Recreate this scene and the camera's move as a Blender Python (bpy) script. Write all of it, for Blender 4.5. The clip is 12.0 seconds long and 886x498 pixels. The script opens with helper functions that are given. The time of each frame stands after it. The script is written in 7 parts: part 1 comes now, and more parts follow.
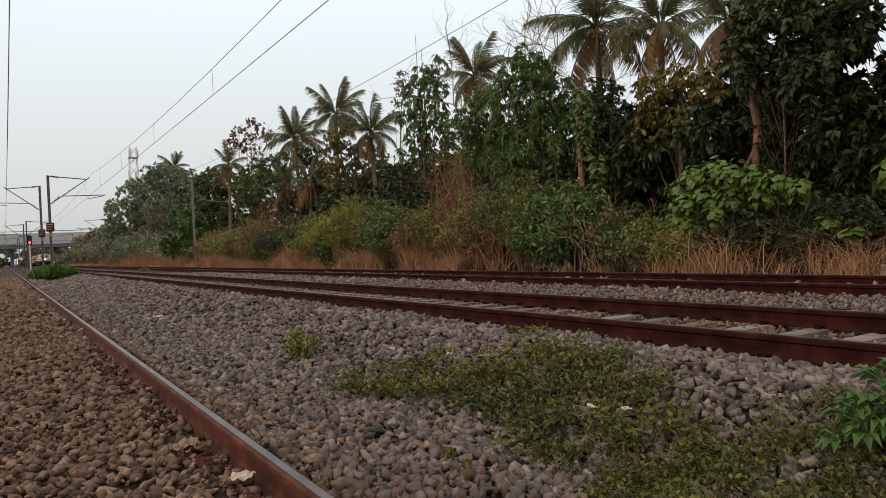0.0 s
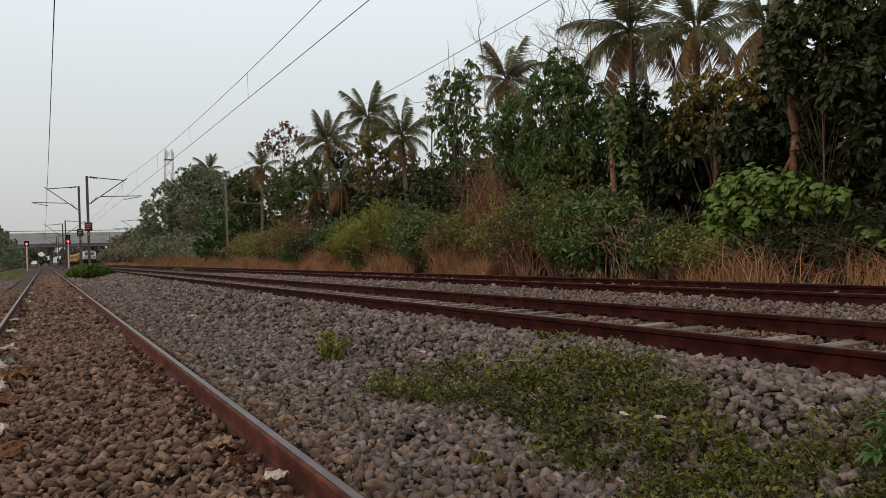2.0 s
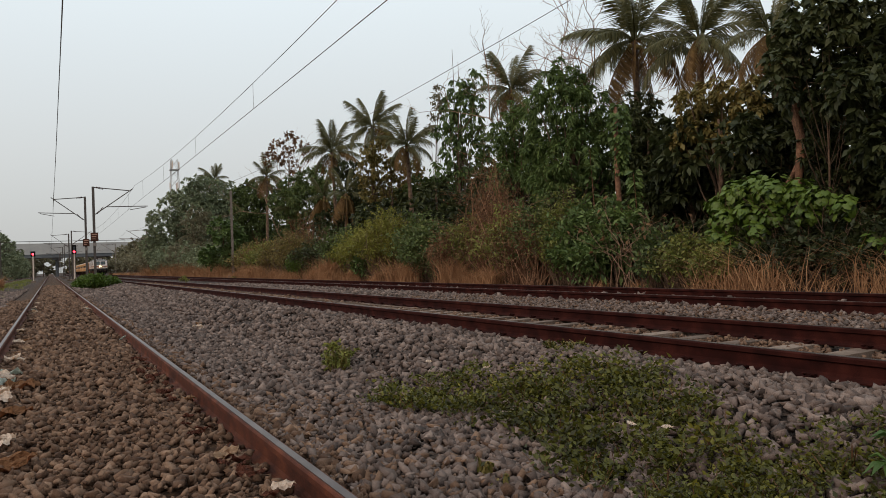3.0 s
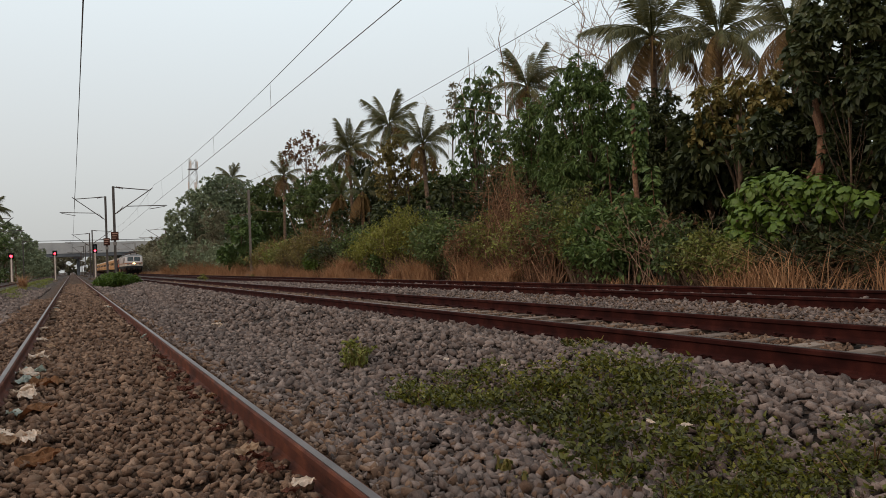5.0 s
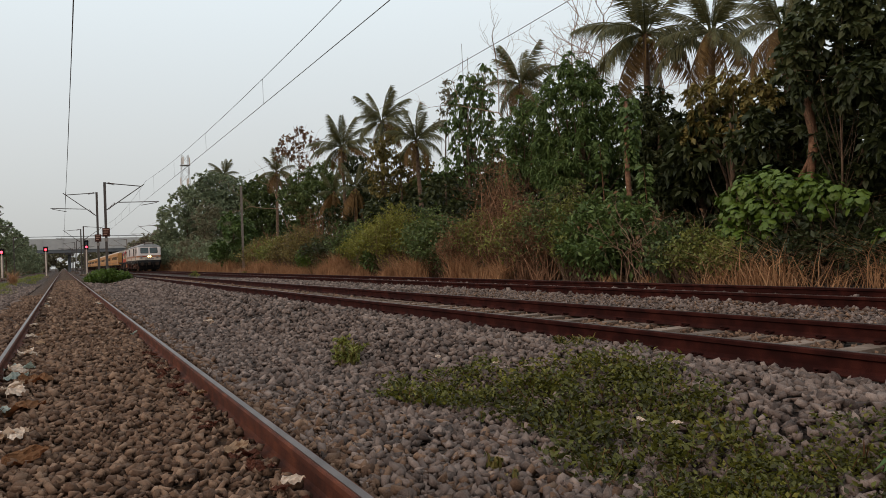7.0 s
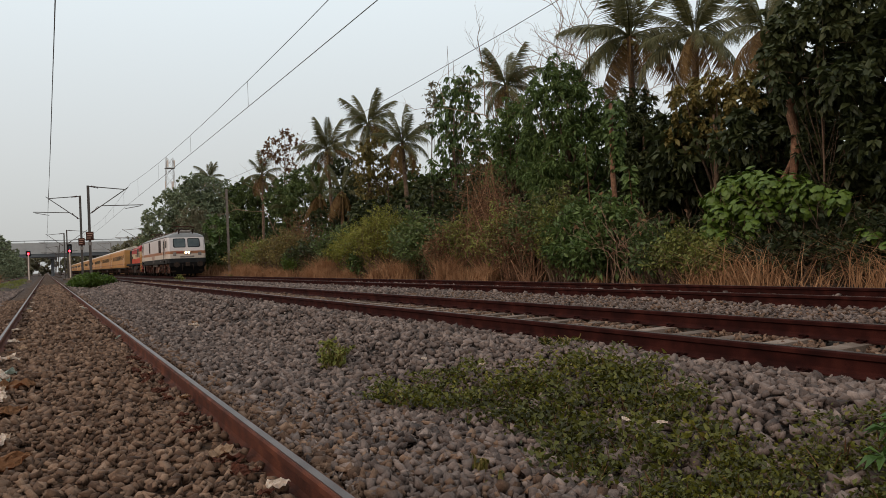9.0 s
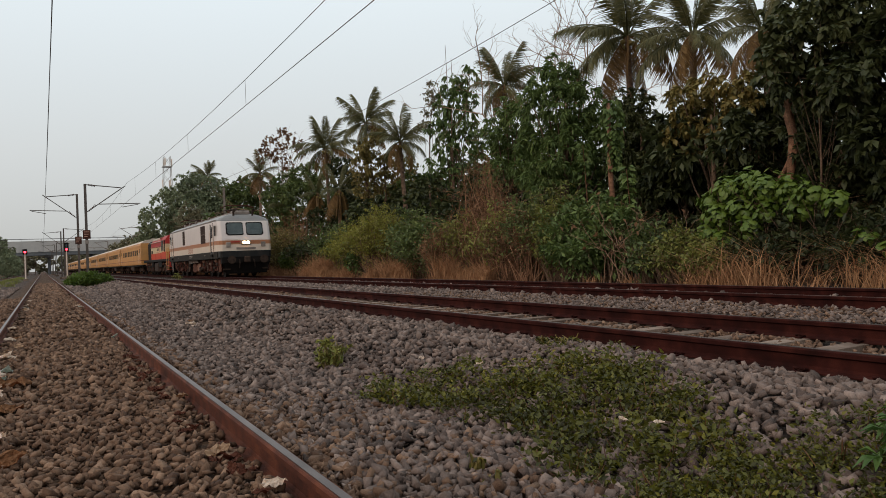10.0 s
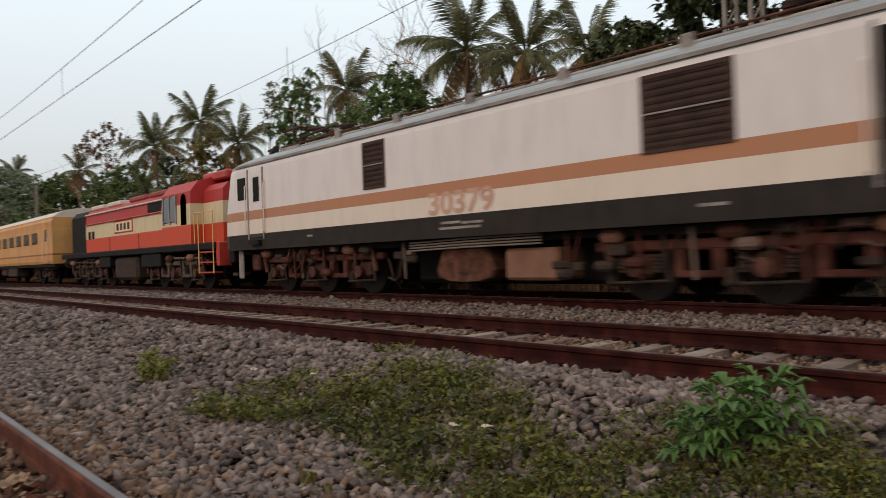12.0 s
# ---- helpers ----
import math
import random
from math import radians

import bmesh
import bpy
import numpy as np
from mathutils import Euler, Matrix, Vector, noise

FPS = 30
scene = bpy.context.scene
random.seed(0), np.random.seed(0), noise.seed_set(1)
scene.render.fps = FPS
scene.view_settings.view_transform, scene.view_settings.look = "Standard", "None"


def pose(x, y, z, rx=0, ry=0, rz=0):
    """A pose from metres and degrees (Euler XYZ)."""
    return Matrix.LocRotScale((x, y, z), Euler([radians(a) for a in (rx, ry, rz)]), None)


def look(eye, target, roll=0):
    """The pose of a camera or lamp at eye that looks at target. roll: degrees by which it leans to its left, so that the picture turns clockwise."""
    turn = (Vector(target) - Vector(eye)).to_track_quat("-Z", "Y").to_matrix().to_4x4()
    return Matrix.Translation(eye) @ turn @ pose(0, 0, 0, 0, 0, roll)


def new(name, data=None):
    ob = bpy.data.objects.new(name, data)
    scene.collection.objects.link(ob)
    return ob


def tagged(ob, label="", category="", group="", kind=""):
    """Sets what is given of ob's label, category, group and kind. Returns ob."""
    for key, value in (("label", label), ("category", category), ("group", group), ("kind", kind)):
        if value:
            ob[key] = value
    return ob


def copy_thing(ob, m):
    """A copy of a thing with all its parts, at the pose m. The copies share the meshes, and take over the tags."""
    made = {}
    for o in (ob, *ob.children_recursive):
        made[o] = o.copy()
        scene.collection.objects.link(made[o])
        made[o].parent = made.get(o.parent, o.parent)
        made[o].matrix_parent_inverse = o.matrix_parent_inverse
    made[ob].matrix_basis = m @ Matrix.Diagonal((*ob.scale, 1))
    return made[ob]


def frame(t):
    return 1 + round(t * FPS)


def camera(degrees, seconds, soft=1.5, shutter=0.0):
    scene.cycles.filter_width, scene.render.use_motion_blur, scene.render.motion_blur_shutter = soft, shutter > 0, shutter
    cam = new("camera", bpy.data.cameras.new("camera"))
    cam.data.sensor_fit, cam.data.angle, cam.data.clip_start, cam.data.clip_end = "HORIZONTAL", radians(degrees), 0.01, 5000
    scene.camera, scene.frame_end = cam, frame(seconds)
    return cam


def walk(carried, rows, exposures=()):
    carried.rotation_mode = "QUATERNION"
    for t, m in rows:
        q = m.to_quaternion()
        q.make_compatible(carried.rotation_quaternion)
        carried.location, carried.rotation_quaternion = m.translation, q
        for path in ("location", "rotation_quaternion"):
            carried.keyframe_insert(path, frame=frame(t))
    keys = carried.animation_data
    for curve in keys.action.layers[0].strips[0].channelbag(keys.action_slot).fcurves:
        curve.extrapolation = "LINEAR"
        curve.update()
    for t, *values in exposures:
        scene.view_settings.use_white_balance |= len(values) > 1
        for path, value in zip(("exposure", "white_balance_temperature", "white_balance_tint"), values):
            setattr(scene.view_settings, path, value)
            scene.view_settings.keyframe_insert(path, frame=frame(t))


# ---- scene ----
cam = camera(64.1, 12.0, soft=0.75, shutter=0.25)
# seconds, place, yaw, pitch, roll
PATH = [
    (0.0, 0.041, -0.005, 0.961, -31.77, -0.37, -2.70),
    (0.5, 0.036, -0.005, 0.960, -30.85, 0.76, -2.07),
    (1.0, 0.024, -0.008, 0.964, -30.20, 0.32, -2.28),
    (1.5, 0.024, 0.000, 0.963, -29.86, -0.34, -1.88),
    (2.0, 0.018, 0.003, 0.960, -29.42, 0.07, -1.92),
    (2.5, 0.020, 0.005, 0.959, -29.80, 0.65, -1.91),
    (3.0, 0.008, 0.004, 0.963, -29.07, 0.82, -2.08),
    (5.0, -0.004, -0.002, 0.964, -27.73, 0.70, -2.25),
    (5.5, 0.000, 0.000, 0.966, -28.46, 0.44, -2.10),
    (6.0, 0.002, 0.000, 0.965, -28.56, 0.77, -2.35),
    (6.5, 0.003, 0.003, 0.964, -28.49, 0.65, -1.98),
    (7.0, 0.012, 0.005, 0.964, -28.28, 0.45, -2.10),
    (9.0, 0.022, -0.002, 0.963, -29.34, 0.57, -2.42),
    (9.5, 0.025, -0.002, 0.967, -29.78, 0.54, -2.71),
    (10.0, 0.025, 0.004, 0.961, -29.54, 0.51, -2.28),
    (10.5, 0.028, 0.001, 0.962, -29.74, 0.66, -2.07),
    (11.0, 0.038, -0.006, 0.961, -31.64, 0.95, -2.44),
    (11.5, 0.042, -0.006, 0.963, -33.49, -0.53, -1.90),
    (11.6, 0.048, -0.008, 0.966, -34.60, -0.35, -1.90),
    (11.8, 0.060, -0.014, 0.974, -38.10, 0.17, -1.95),
    (12.0, 0.075, -0.022, 0.984, -42.22, 0.47, -2.01),
]
walk(cam, [(t, pose(x, y, z, 90 + p, 0, w) @ pose(0, 0, 0, 0, 0, r)) for t, x, y, z, w, p, r in PATH],
     exposures=[(0.0, 0.2, 6600, 13), (1.0, 0.12, 6600, 13), (2.5, 0.0, 6600, 13), (11.5, 0.0, 6600, 13), (12.0, 0.15, 6500, 13)])

# ---- light: a hazy, overcast dusk ----
world = bpy.data.worlds.new("sky")
scene.world = world
world.use_nodes = True
wn, wl = world.node_tree.nodes, world.node_tree.links
wn.clear()
w_out, w_bg, w_sky = wn.new("ShaderNodeOutputWorld"), wn.new("ShaderNodeBackground"), wn.new("ShaderNodeTexSky")
w_sky.sky_type, w_sky.sun_disc = "NISHITA", False
w_sky.sun_elevation, w_sky.sun_rotation = radians(24), radians(-70)
w_sky.air_density, w_sky.dust_density, w_sky.ozone_density = 1.0, 4.0, 1.0
w_scale = wn.new("ShaderNodeMix")
w_scale.data_type, w_scale.blend_type = "RGBA", "MULTIPLY"
w_scale.inputs[0].default_value = 1.0
w_scale.inputs[7].default_value = (0.07, 0.07, 0.07, 1)
wl.new(w_sky.outputs[0], w_scale.inputs[6])
w_coord, w_sep, w_ramp, w_mix = (wn.new("ShaderNodeTexCoord"), wn.new("ShaderNodeSeparateXYZ"),
                                 wn.new("ShaderNodeValToRGB"), wn.new("ShaderNodeMix"))
w_mix.data_type = "RGBA"
w_mix.inputs[0].default_value = 0.88
wl.new(w_coord.outputs["Generated"], w_sep.inputs[0])
wl.new(w_sep.outputs[2], w_ramp.inputs[0])
w_ramp.color_ramp.elements[0].position, w_ramp.color_ramp.elements[0].color = 0.0, (0.42, 0.44, 0.43, 1)
w_ramp.color_ramp.elements[1].position, w_ramp.color_ramp.elements[1].color = 0.45, (0.72, 0.83, 0.87, 1)
e = w_ramp.color_ramp.elements.new(0.15)
e.color = (0.54, 0.58, 0.58, 1)
wl.new(w_scale.outputs[2], w_mix.inputs[6])
wl.new(w_ramp.outputs[0], w_mix.inputs[7])
wl.new(w_mix.outputs[2], w_bg.inputs[0])
wl.new(w_bg.outputs[0], w_out.inputs[0])
w_bg.inputs[1].default_value = 1.3

sun = new("sun", bpy.data.lights.new("sun", "SUN"))
sun.data.energy, sun.data.angle, sun.data.color = 0.8, radians(25), (1.0, 0.82, 0.66)
sun.matrix_world = look((-40, -12, 24), (0, 0, 0))


# ---- materials ----
WARM = (1.21, 1.0, 0.85)


def warm(c):
    return tuple(a * b for a, b in zip(c, WARM))


def nodes_of(name):
    m = bpy.data.materials.new(name)
    m.use_nodes = True
    n, l = m.node_tree.nodes, m.node_tree.links
    return m, n, l, n["Principled BSDF"]


def rough_mat(name, stops, scale=8.0, rough=0.9, metal=0.0, bump=0.3, fine=60.0, spread=(0.35, 0.65), island=0.0, dist=0.02, objrand=0.0, spec=0.3):
    """Two scales of noise through a colour ramp, with fine relief."""
    m, n, l, b = nodes_of(name)
    co = n.new("ShaderNodeTexCoord")
    n1, n2 = n.new("ShaderNodeTexNoise"), n.new("ShaderNodeTexNoise")
    n1.inputs["Scale"].default_value, n1.inputs["Detail"].default_value = scale, 5
    n2.inputs["Scale"].default_value, n2.inputs["Detail"].default_value = fine, 3
    mix = n.new("ShaderNodeMath")
    mix.operation = "MULTIPLY_ADD"
    mix.inputs[1].default_value = 0.35
    half = n.new("ShaderNodeMath")
    half.operation = "MULTIPLY"
    half.inputs[1].default_value = 0.65
    for k in (n1, n2):
        l.new(co.outputs["Object"], k.inputs["Vector"])
    l.new(n1.outputs[0], half.inputs[0])
    l.new(n2.outputs[0], mix.inputs[0])
    l.new(half.outputs[0], mix.inputs[2])
    last = mix.outputs[0]
    for amount, kind in ((island, "ShaderNodeNewGeometry"), (objrand, "ShaderNodeObjectInfo")):
        if amount:
            g, ad = n.new(kind), n.new("ShaderNodeMath")
            ad.operation = "MULTIPLY_ADD"
            ad.inputs[1].default_value = amount
            sub = n.new("ShaderNodeMath")
            sub.operation = "SUBTRACT"
            sub.inputs[1].default_value = 0.5
            l.new(g.outputs["Random Per Island" if kind == "ShaderNodeNewGeometry" else "Random"], sub.inputs[0])
            l.new(sub.outputs[0], ad.inputs[0])
            l.new(last, ad.inputs[2])
            last = ad.outputs[0]
    ramp = n.new("ShaderNodeValToRGB")
    el = ramp.color_ramp.elements
    while len(el) < len(stops):
        el.new(0.5)
    for i, c in enumerate(stops):
        el[i].position = spread[0] + (spread[1] - spread[0]) * i / max(1, len(stops) - 1)
        el[i].color = (*warm(c), 1)
    l.new(last, ramp.inputs[0])
    l.new(ramp.outputs[0], b.inputs["Base Color"])
    b.inputs["Roughness"].default_value, b.inputs["Metallic"].default_value = rough, metal
    b.inputs["Specular IOR Level"].default_value = spec
    if bump:
        bp = n.new("ShaderNodeBump")
        bp.inputs["Strength"].default_value, bp.inputs["Distance"].default_value = bump, dist
        l.new(n2.outputs[0], bp.inputs["Height"])
        l.new(bp.outputs[0], b.inputs["Normal"])
    return m


def leaf_mat(name, stops, rough=0.55, glow=0.25):
    """Leaves that differ one by one and let some light through."""
    m, n, l, b = nodes_of(name)
    g, oi, co = n.new("ShaderNodeNewGeometry"), n.new("ShaderNodeObjectInfo"), n.new("ShaderNodeTexCoord")
    no = n.new("ShaderNodeTexNoise")
    no.inputs["Scale"].default_value, no.inputs["Detail"].default_value = 0.9, 3
    l.new(co.outputs["Object"], no.inputs["Vector"])
    a1, a2 = n.new("ShaderNodeMath"), n.new("ShaderNodeMath")
    a1.operation = a2.operation = "MULTIPLY_ADD"
    a1.inputs[1].default_value, a2.inputs[1].default_value = 0.5, 0.6
    a2.inputs[2].default_value = -0.2
    l.new(g.outputs["Random Per Island"], a1.inputs[0])
    l.new(a2.outputs[0], a1.inputs[2])
    l.new(no.outputs[0], a2.inputs[0])
    a3 = n.new("ShaderNodeMath")
    a3.operation = "MULTIPLY_ADD"
    a3.inputs[1].default_value = 0.18
    l.new(oi.outputs["Random"], a3.inputs[0])
    l.new(a1.outputs[0], a3.inputs[2])
    ramp = n.new("ShaderNodeValToRGB")
    el = ramp.color_ramp.elements
    while len(el) < len(stops):
        el.new(0.5)
    for i, c in enumerate(stops):
        el[i].position = i / (len(stops) - 1)
        el[i].color = (*warm(c), 1)
    l.new(a3.outputs[0], ramp.inputs[0])
    l.new(ramp.outputs[0], b.inputs["Base Color"])
    b.inputs["Roughness"].default_value = rough
    b.inputs["Specular IOR Level"].default_value = 0.3
    tr = n.new("ShaderNodeBsdfTranslucent")
    l.new(ramp.outputs[0], tr.inputs[0])
    ms = n.new("ShaderNodeMixShader")
    ms.inputs[0].default_value = glow
    l.new(b.outputs[0], ms.inputs[1])
    l.new(tr.outputs[0], ms.inputs[2])
    l.new(ms.outputs[0], n["Material Output"].inputs[0])
    return m


def livery(name, bands, dirt=0.5, rough=0.4):
    """Paint in bands by height over the thing's base: (height from which it holds, colour); dusty towards nothing in particular."""
    m, n, l, b = nodes_of(name)
    co, sp = n.new("ShaderNodeTexCoord"), n.new("ShaderNodeSeparateXYZ")
    l.new(co.outputs["Object"], sp.inputs[0])
    dv = n.new("ShaderNodeMath")
    dv.operation = "DIVIDE"
    dv.inputs[1].default_value = 5.0
    l.new(sp.outputs[2], dv.inputs[0])
    ramp = n.new("ShaderNodeValToRGB")
    ramp.color_ramp.interpolation = "CONSTANT"
    el = ramp.color_ramp.elements
    while len(el) < len(bands):
        el.new(0.5)
    for i, (h, c) in enumerate(bands):
        el[i].position, el[i].color = h / 5.0, (*c, 1)
    l.new(dv.outputs[0], ramp.inputs[0])
    mp = n.new("ShaderNodeMapping")
    mp.inputs["Scale"].default_value = (1.0, 1.6, 0.5)
    l.new(co.outputs["Object"], mp.inputs[0])
    no = n.new("ShaderNodeTexNoise")
    no.inputs["Scale"].default_value, no.inputs["Detail"].default_value = 2.2, 7
    l.new(mp.outputs[0], no.inputs["Vector"])
    dr = n.new("ShaderNodeValToRGB")
    dr.color_ramp.elements[0].position, dr.color_ramp.elements[1].position = 0.42, 0.78
    dr.color_ramp.elements[1].color = (dirt, dirt, dirt, 1)
    l.new(no.outputs[0], dr.inputs[0])
    mx = n.new("ShaderNodeMix")
    mx.data_type = "RGBA"
    mx.inputs[7].default_value = (0.16, 0.11, 0.08, 1)
    l.new(dr.outputs[0], mx.inputs[0])
    l.new(ramp.outputs[0], mx.inputs[6])
    l.new(mx.outputs[2], b.inputs["Base Color"])
    b.inputs["Roughness"].default_value = rough
    b.inputs["Specular IOR Level"].default_value = 0.25
    return m


def glow_mat(name, colour, strength):
    m, n, l, b = nodes_of(name)
    b.inputs["Base Color"].default_value = (*colour, 1)
    b.inputs["Emission Color"].default_value = (*colour, 1)
    b.inputs["Emission Strength"].default_value = strength
    return m


def glass_mat(name, colour, rough=0.08):
    m, n, l, b = nodes_of(name)
    b.inputs["Base Color"].default_value = (*colour, 1)
    b.inputs["Roughness"].default_value = rough
    b.inputs["Specular IOR Level"].default_value = 0.6
    return m


M = {}


def bed_mat():
    """Fine stony ground: small cells of stone, brown along the near track and grey beside it."""
    m, n, l, b = nodes_of("stony_ground")
    co = n.new("ShaderNodeTexCoord")
    vo, no, big = n.new("ShaderNodeTexVoronoi"), n.new("ShaderNodeTexNoise"), n.new("ShaderNodeTexNoise")
    vo.inputs["Scale"].default_value = 15
    no.inputs["Scale"].default_value, big.inputs["Scale"].default_value = 60, 0.7
    for k in (vo, no, big):
        l.new(co.outputs["Object"], k.inputs["Vector"])
    sp, sx = n.new("ShaderNodeSeparateColor"), n.new("ShaderNodeSeparateXYZ")
    l.new(vo.outputs["Color"], sp.inputs[0])
    l.new(co.outputs["Object"], sx.inputs[0])
    ramps = []
    for stops in (((0.028, 0.016, 0.011), (0.062, 0.039, 0.026), (0.115, 0.078, 0.054)), ((0.016, 0.013, 0.0125), (0.045, 0.037, 0.035), (0.12, 0.102, 0.096))):
        r = n.new("ShaderNodeValToRGB")
        r.color_ramp.elements.new(0.5)
        for e, c, p in zip(r.color_ramp.elements, stops, (0.1, 0.5, 0.95)):
            e.color, e.position = (*warm(c), 1), p
        l.new(sp.outputs[0], r.inputs[0])
        ramps.append(r)
    ad = n.new("ShaderNodeMath")
    ad.operation = "MULTIPLY_ADD"
    ad.inputs[1].default_value = 1.2
    dst, ab = n.new("ShaderNodeMath"), n.new("ShaderNodeMath")
    dst.operation, ab.operation = "SUBTRACT", "ABSOLUTE"
    dst.inputs[1].default_value = 0.25
    l.new(sx.outputs[0], dst.inputs[0])
    l.new(dst.outputs[0], ab.inputs[0])
    l.new(big.outputs[0], ad.inputs[0])
    l.new(ab.outputs[0], ad.inputs[2])
    edge = n.new("ShaderNodeMapRange")
    edge.inputs[1].default_value, edge.inputs[2].default_value = 1.7, 2.5
    l.new(ad.outputs[0], edge.inputs[0])
    mx = n.new("ShaderNodeMix")
    mx.data_type = "RGBA"
    l.new(edge.outputs[0], mx.inputs[0])
    l.new(ramps[0].outputs[0], mx.inputs[6])
    l.new(ramps[1].outputs[0], mx.inputs[7])
    l.new(mx.outputs[2], b.inputs["Base Color"])
    b.inputs["Roughness"].default_value = 0.95
    b.inputs["Specular IOR Level"].default_value = 0.2
    bp = n.new("ShaderNodeBump")
    bp.inputs["Strength"].default_value, bp.inputs["Distance"].default_value, bp.invert = 1.0, 0.06, True
    l.new(vo.outputs["Distance"], bp.inputs["Height"])
    l.new(bp.outputs[0], b.inputs["Normal"])
    return m


M["earth"] = bed_mat()
M["stone"] = rough_mat("ballast_stone", [(0.0308, 0.0246, 0.0238), (0.088, 0.0722, 0.0695), (0.143, 0.119, 0.114), (0.238, 0.204, 0.195)], 9, 0.92, bump=0.7, fine=130, spread=(0.2, 0.8), island=0.42, dist=0.004)
M["stone_brown"] = rough_mat("brown_ballast_stone", [(0.0343, 0.0196, 0.0138), (0.0886, 0.0568, 0.0402), (0.145, 0.098, 0.0716), (0.23, 0.165, 0.124)], 9, 0.93, bump=0.7, fine=130, spread=(0.2, 0.8), island=0.42, dist=0.004)
M["rust"] = rough_mat("rusty_rail_steel", [(0.0104, 0.00288, 0.00256), (0.0224, 0.0056, 0.0048), (0.0464, 0.0128, 0.01)], 5, 0.92, 0.0, spec=0.1, bump=0.4, fine=160, dist=0.003)
M["rust_bright"] = rough_mat("orange_rusty_rail_steel", [(0.035, 0.012, 0.008), (0.075, 0.025, 0.015), (0.13, 0.047, 0.026)], 5, 0.8, 0.1, bump=0.4, fine=160, dist=0.003, spec=0.2)
M["railtop"] = rough_mat("worn_rail_head", [(0.05, 0.042, 0.044), (0.13, 0.118, 0.125)], 3, 0.38, 0.6, bump=0.1, fine=200, dist=0.001)
M["concrete"] = rough_mat("weathered_concrete", [(0.08, 0.062, 0.052), (0.14, 0.114, 0.10), (0.21, 0.18, 0.162)], 4, 0.9, bump=0.4, fine=90, objrand=0.25, dist=0.004)
M["dark_iron"] = rough_mat("dark_grimy_iron", [(0.014, 0.011, 0.010), (0.035, 0.026, 0.022), (0.05, 0.035, 0.028)], 6, 0.75, 0.1, spec=0.15, bump=0.3, fine=70, dist=0.004)
M["brown_iron"] = rough_mat("brown_dusty_iron", [(0.024, 0.010, 0.008), (0.055, 0.024, 0.018), (0.10, 0.048, 0.036)], 4, 0.8, 0.0, spec=0.15, bump=0.3, fine=70, dist=0.004)
M["galv"] = rough_mat("galvanised_mast", [(0.135, 0.128, 0.121), (0.216, 0.203, 0.196)], 4, 0.7, 0.3, bump=0.2, fine=80, dist=0.003)
# dark paint, lightened to include the haze before the distant masts
M["dark_mast"] = rough_mat("dark_painted_mast", [(0.0595, 0.0595, 0.0612), (0.111, 0.102, 0.102)], 4, 0.75, 0.2, bump=0.2, fine=80, dist=0.003)
M["wire"] = rough_mat("copper_wire", [(0.07, 0.07, 0.07), (0.12, 0.115, 0.11)], 3, 0.6, 0.4, bump=0)
M["bark"] = rough_mat("bark", [(0.05, 0.035, 0.026), (0.11, 0.08, 0.06), (0.17, 0.13, 0.10)], 6, 0.95, bump=0.8, fine=45, dist=0.02)
M["red_bark"] = rough_mat("peeling_reddish_bark", [(0.07, 0.04, 0.028), (0.17, 0.095, 0.062), (0.27, 0.17, 0.115)], 7, 0.9, bump=0.9, fine=40, dist=0.02)
M["twig"] = rough_mat("dry_twig", [(0.11, 0.062, 0.04), (0.21, 0.125, 0.08), (0.31, 0.20, 0.135)], 5, 0.95, bump=0.2, island=0.5)
# for dark trees, and with shade in its colour for those behind
M["leaf_dark"] = leaf_mat("dark_and_shaded_leaf", [(0.014, 0.022, 0.010), (0.032, 0.046, 0.018), (0.06, 0.078, 0.03), (0.11, 0.12, 0.05)])
M["leaf_deep"] = leaf_mat("deep_green_leaf", [(0.03, 0.0525, 0.02), (0.0675, 0.107, 0.0375), (0.115, 0.169, 0.0575), (0.194, 0.231, 0.085)])
M["leaf_mango"] = leaf_mat("mango_leaf", [(0.0312, 0.0598, 0.0182), (0.0676, 0.12, 0.0364), (0.117, 0.189, 0.0598), (0.195, 0.247, 0.091)])
M["leaf_mid"] = leaf_mat("green_leaf", [(0.0578, 0.084, 0.0252), (0.126, 0.158, 0.0399), (0.2, 0.231, 0.0609), (0.284, 0.273, 0.0893)])
M["leaf_lime"] = leaf_mat("bright_green_leaf", [(0.0387, 0.0774, 0.0138), (0.0688, 0.129, 0.0206), (0.0989, 0.168, 0.0292), (0.129, 0.198, 0.043)], 0.45)
M["leaf_olive"] = leaf_mat("olive_leaf", [(0.065, 0.068, 0.024), (0.14, 0.132, 0.042), (0.22, 0.185, 0.062), (0.30, 0.22, 0.09)])
M["leaf_yellow"] = leaf_mat("yellow_green_leaf", [(0.075, 0.095, 0.016), (0.15, 0.175, 0.03), (0.22, 0.24, 0.046), (0.30, 0.29, 0.075)])
M["pale_twig"] = rough_mat("pale_dry_twig", [(0.16, 0.11, 0.08), (0.27, 0.2, 0.15)], 5, 0.95, bump=0.2)
M["leaf_dry"] = leaf_mat("dry_brown_leaf", [(0.06, 0.032, 0.018), (0.12, 0.07, 0.036), (0.18, 0.115, 0.06), (0.24, 0.16, 0.09)], 0.8)
# distance haze is mixed into the next two leaf colours
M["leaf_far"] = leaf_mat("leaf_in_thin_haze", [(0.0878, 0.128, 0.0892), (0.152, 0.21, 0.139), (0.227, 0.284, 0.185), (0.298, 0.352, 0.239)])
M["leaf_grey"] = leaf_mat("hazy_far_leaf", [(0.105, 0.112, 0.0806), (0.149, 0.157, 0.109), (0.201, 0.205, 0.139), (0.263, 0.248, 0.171)])
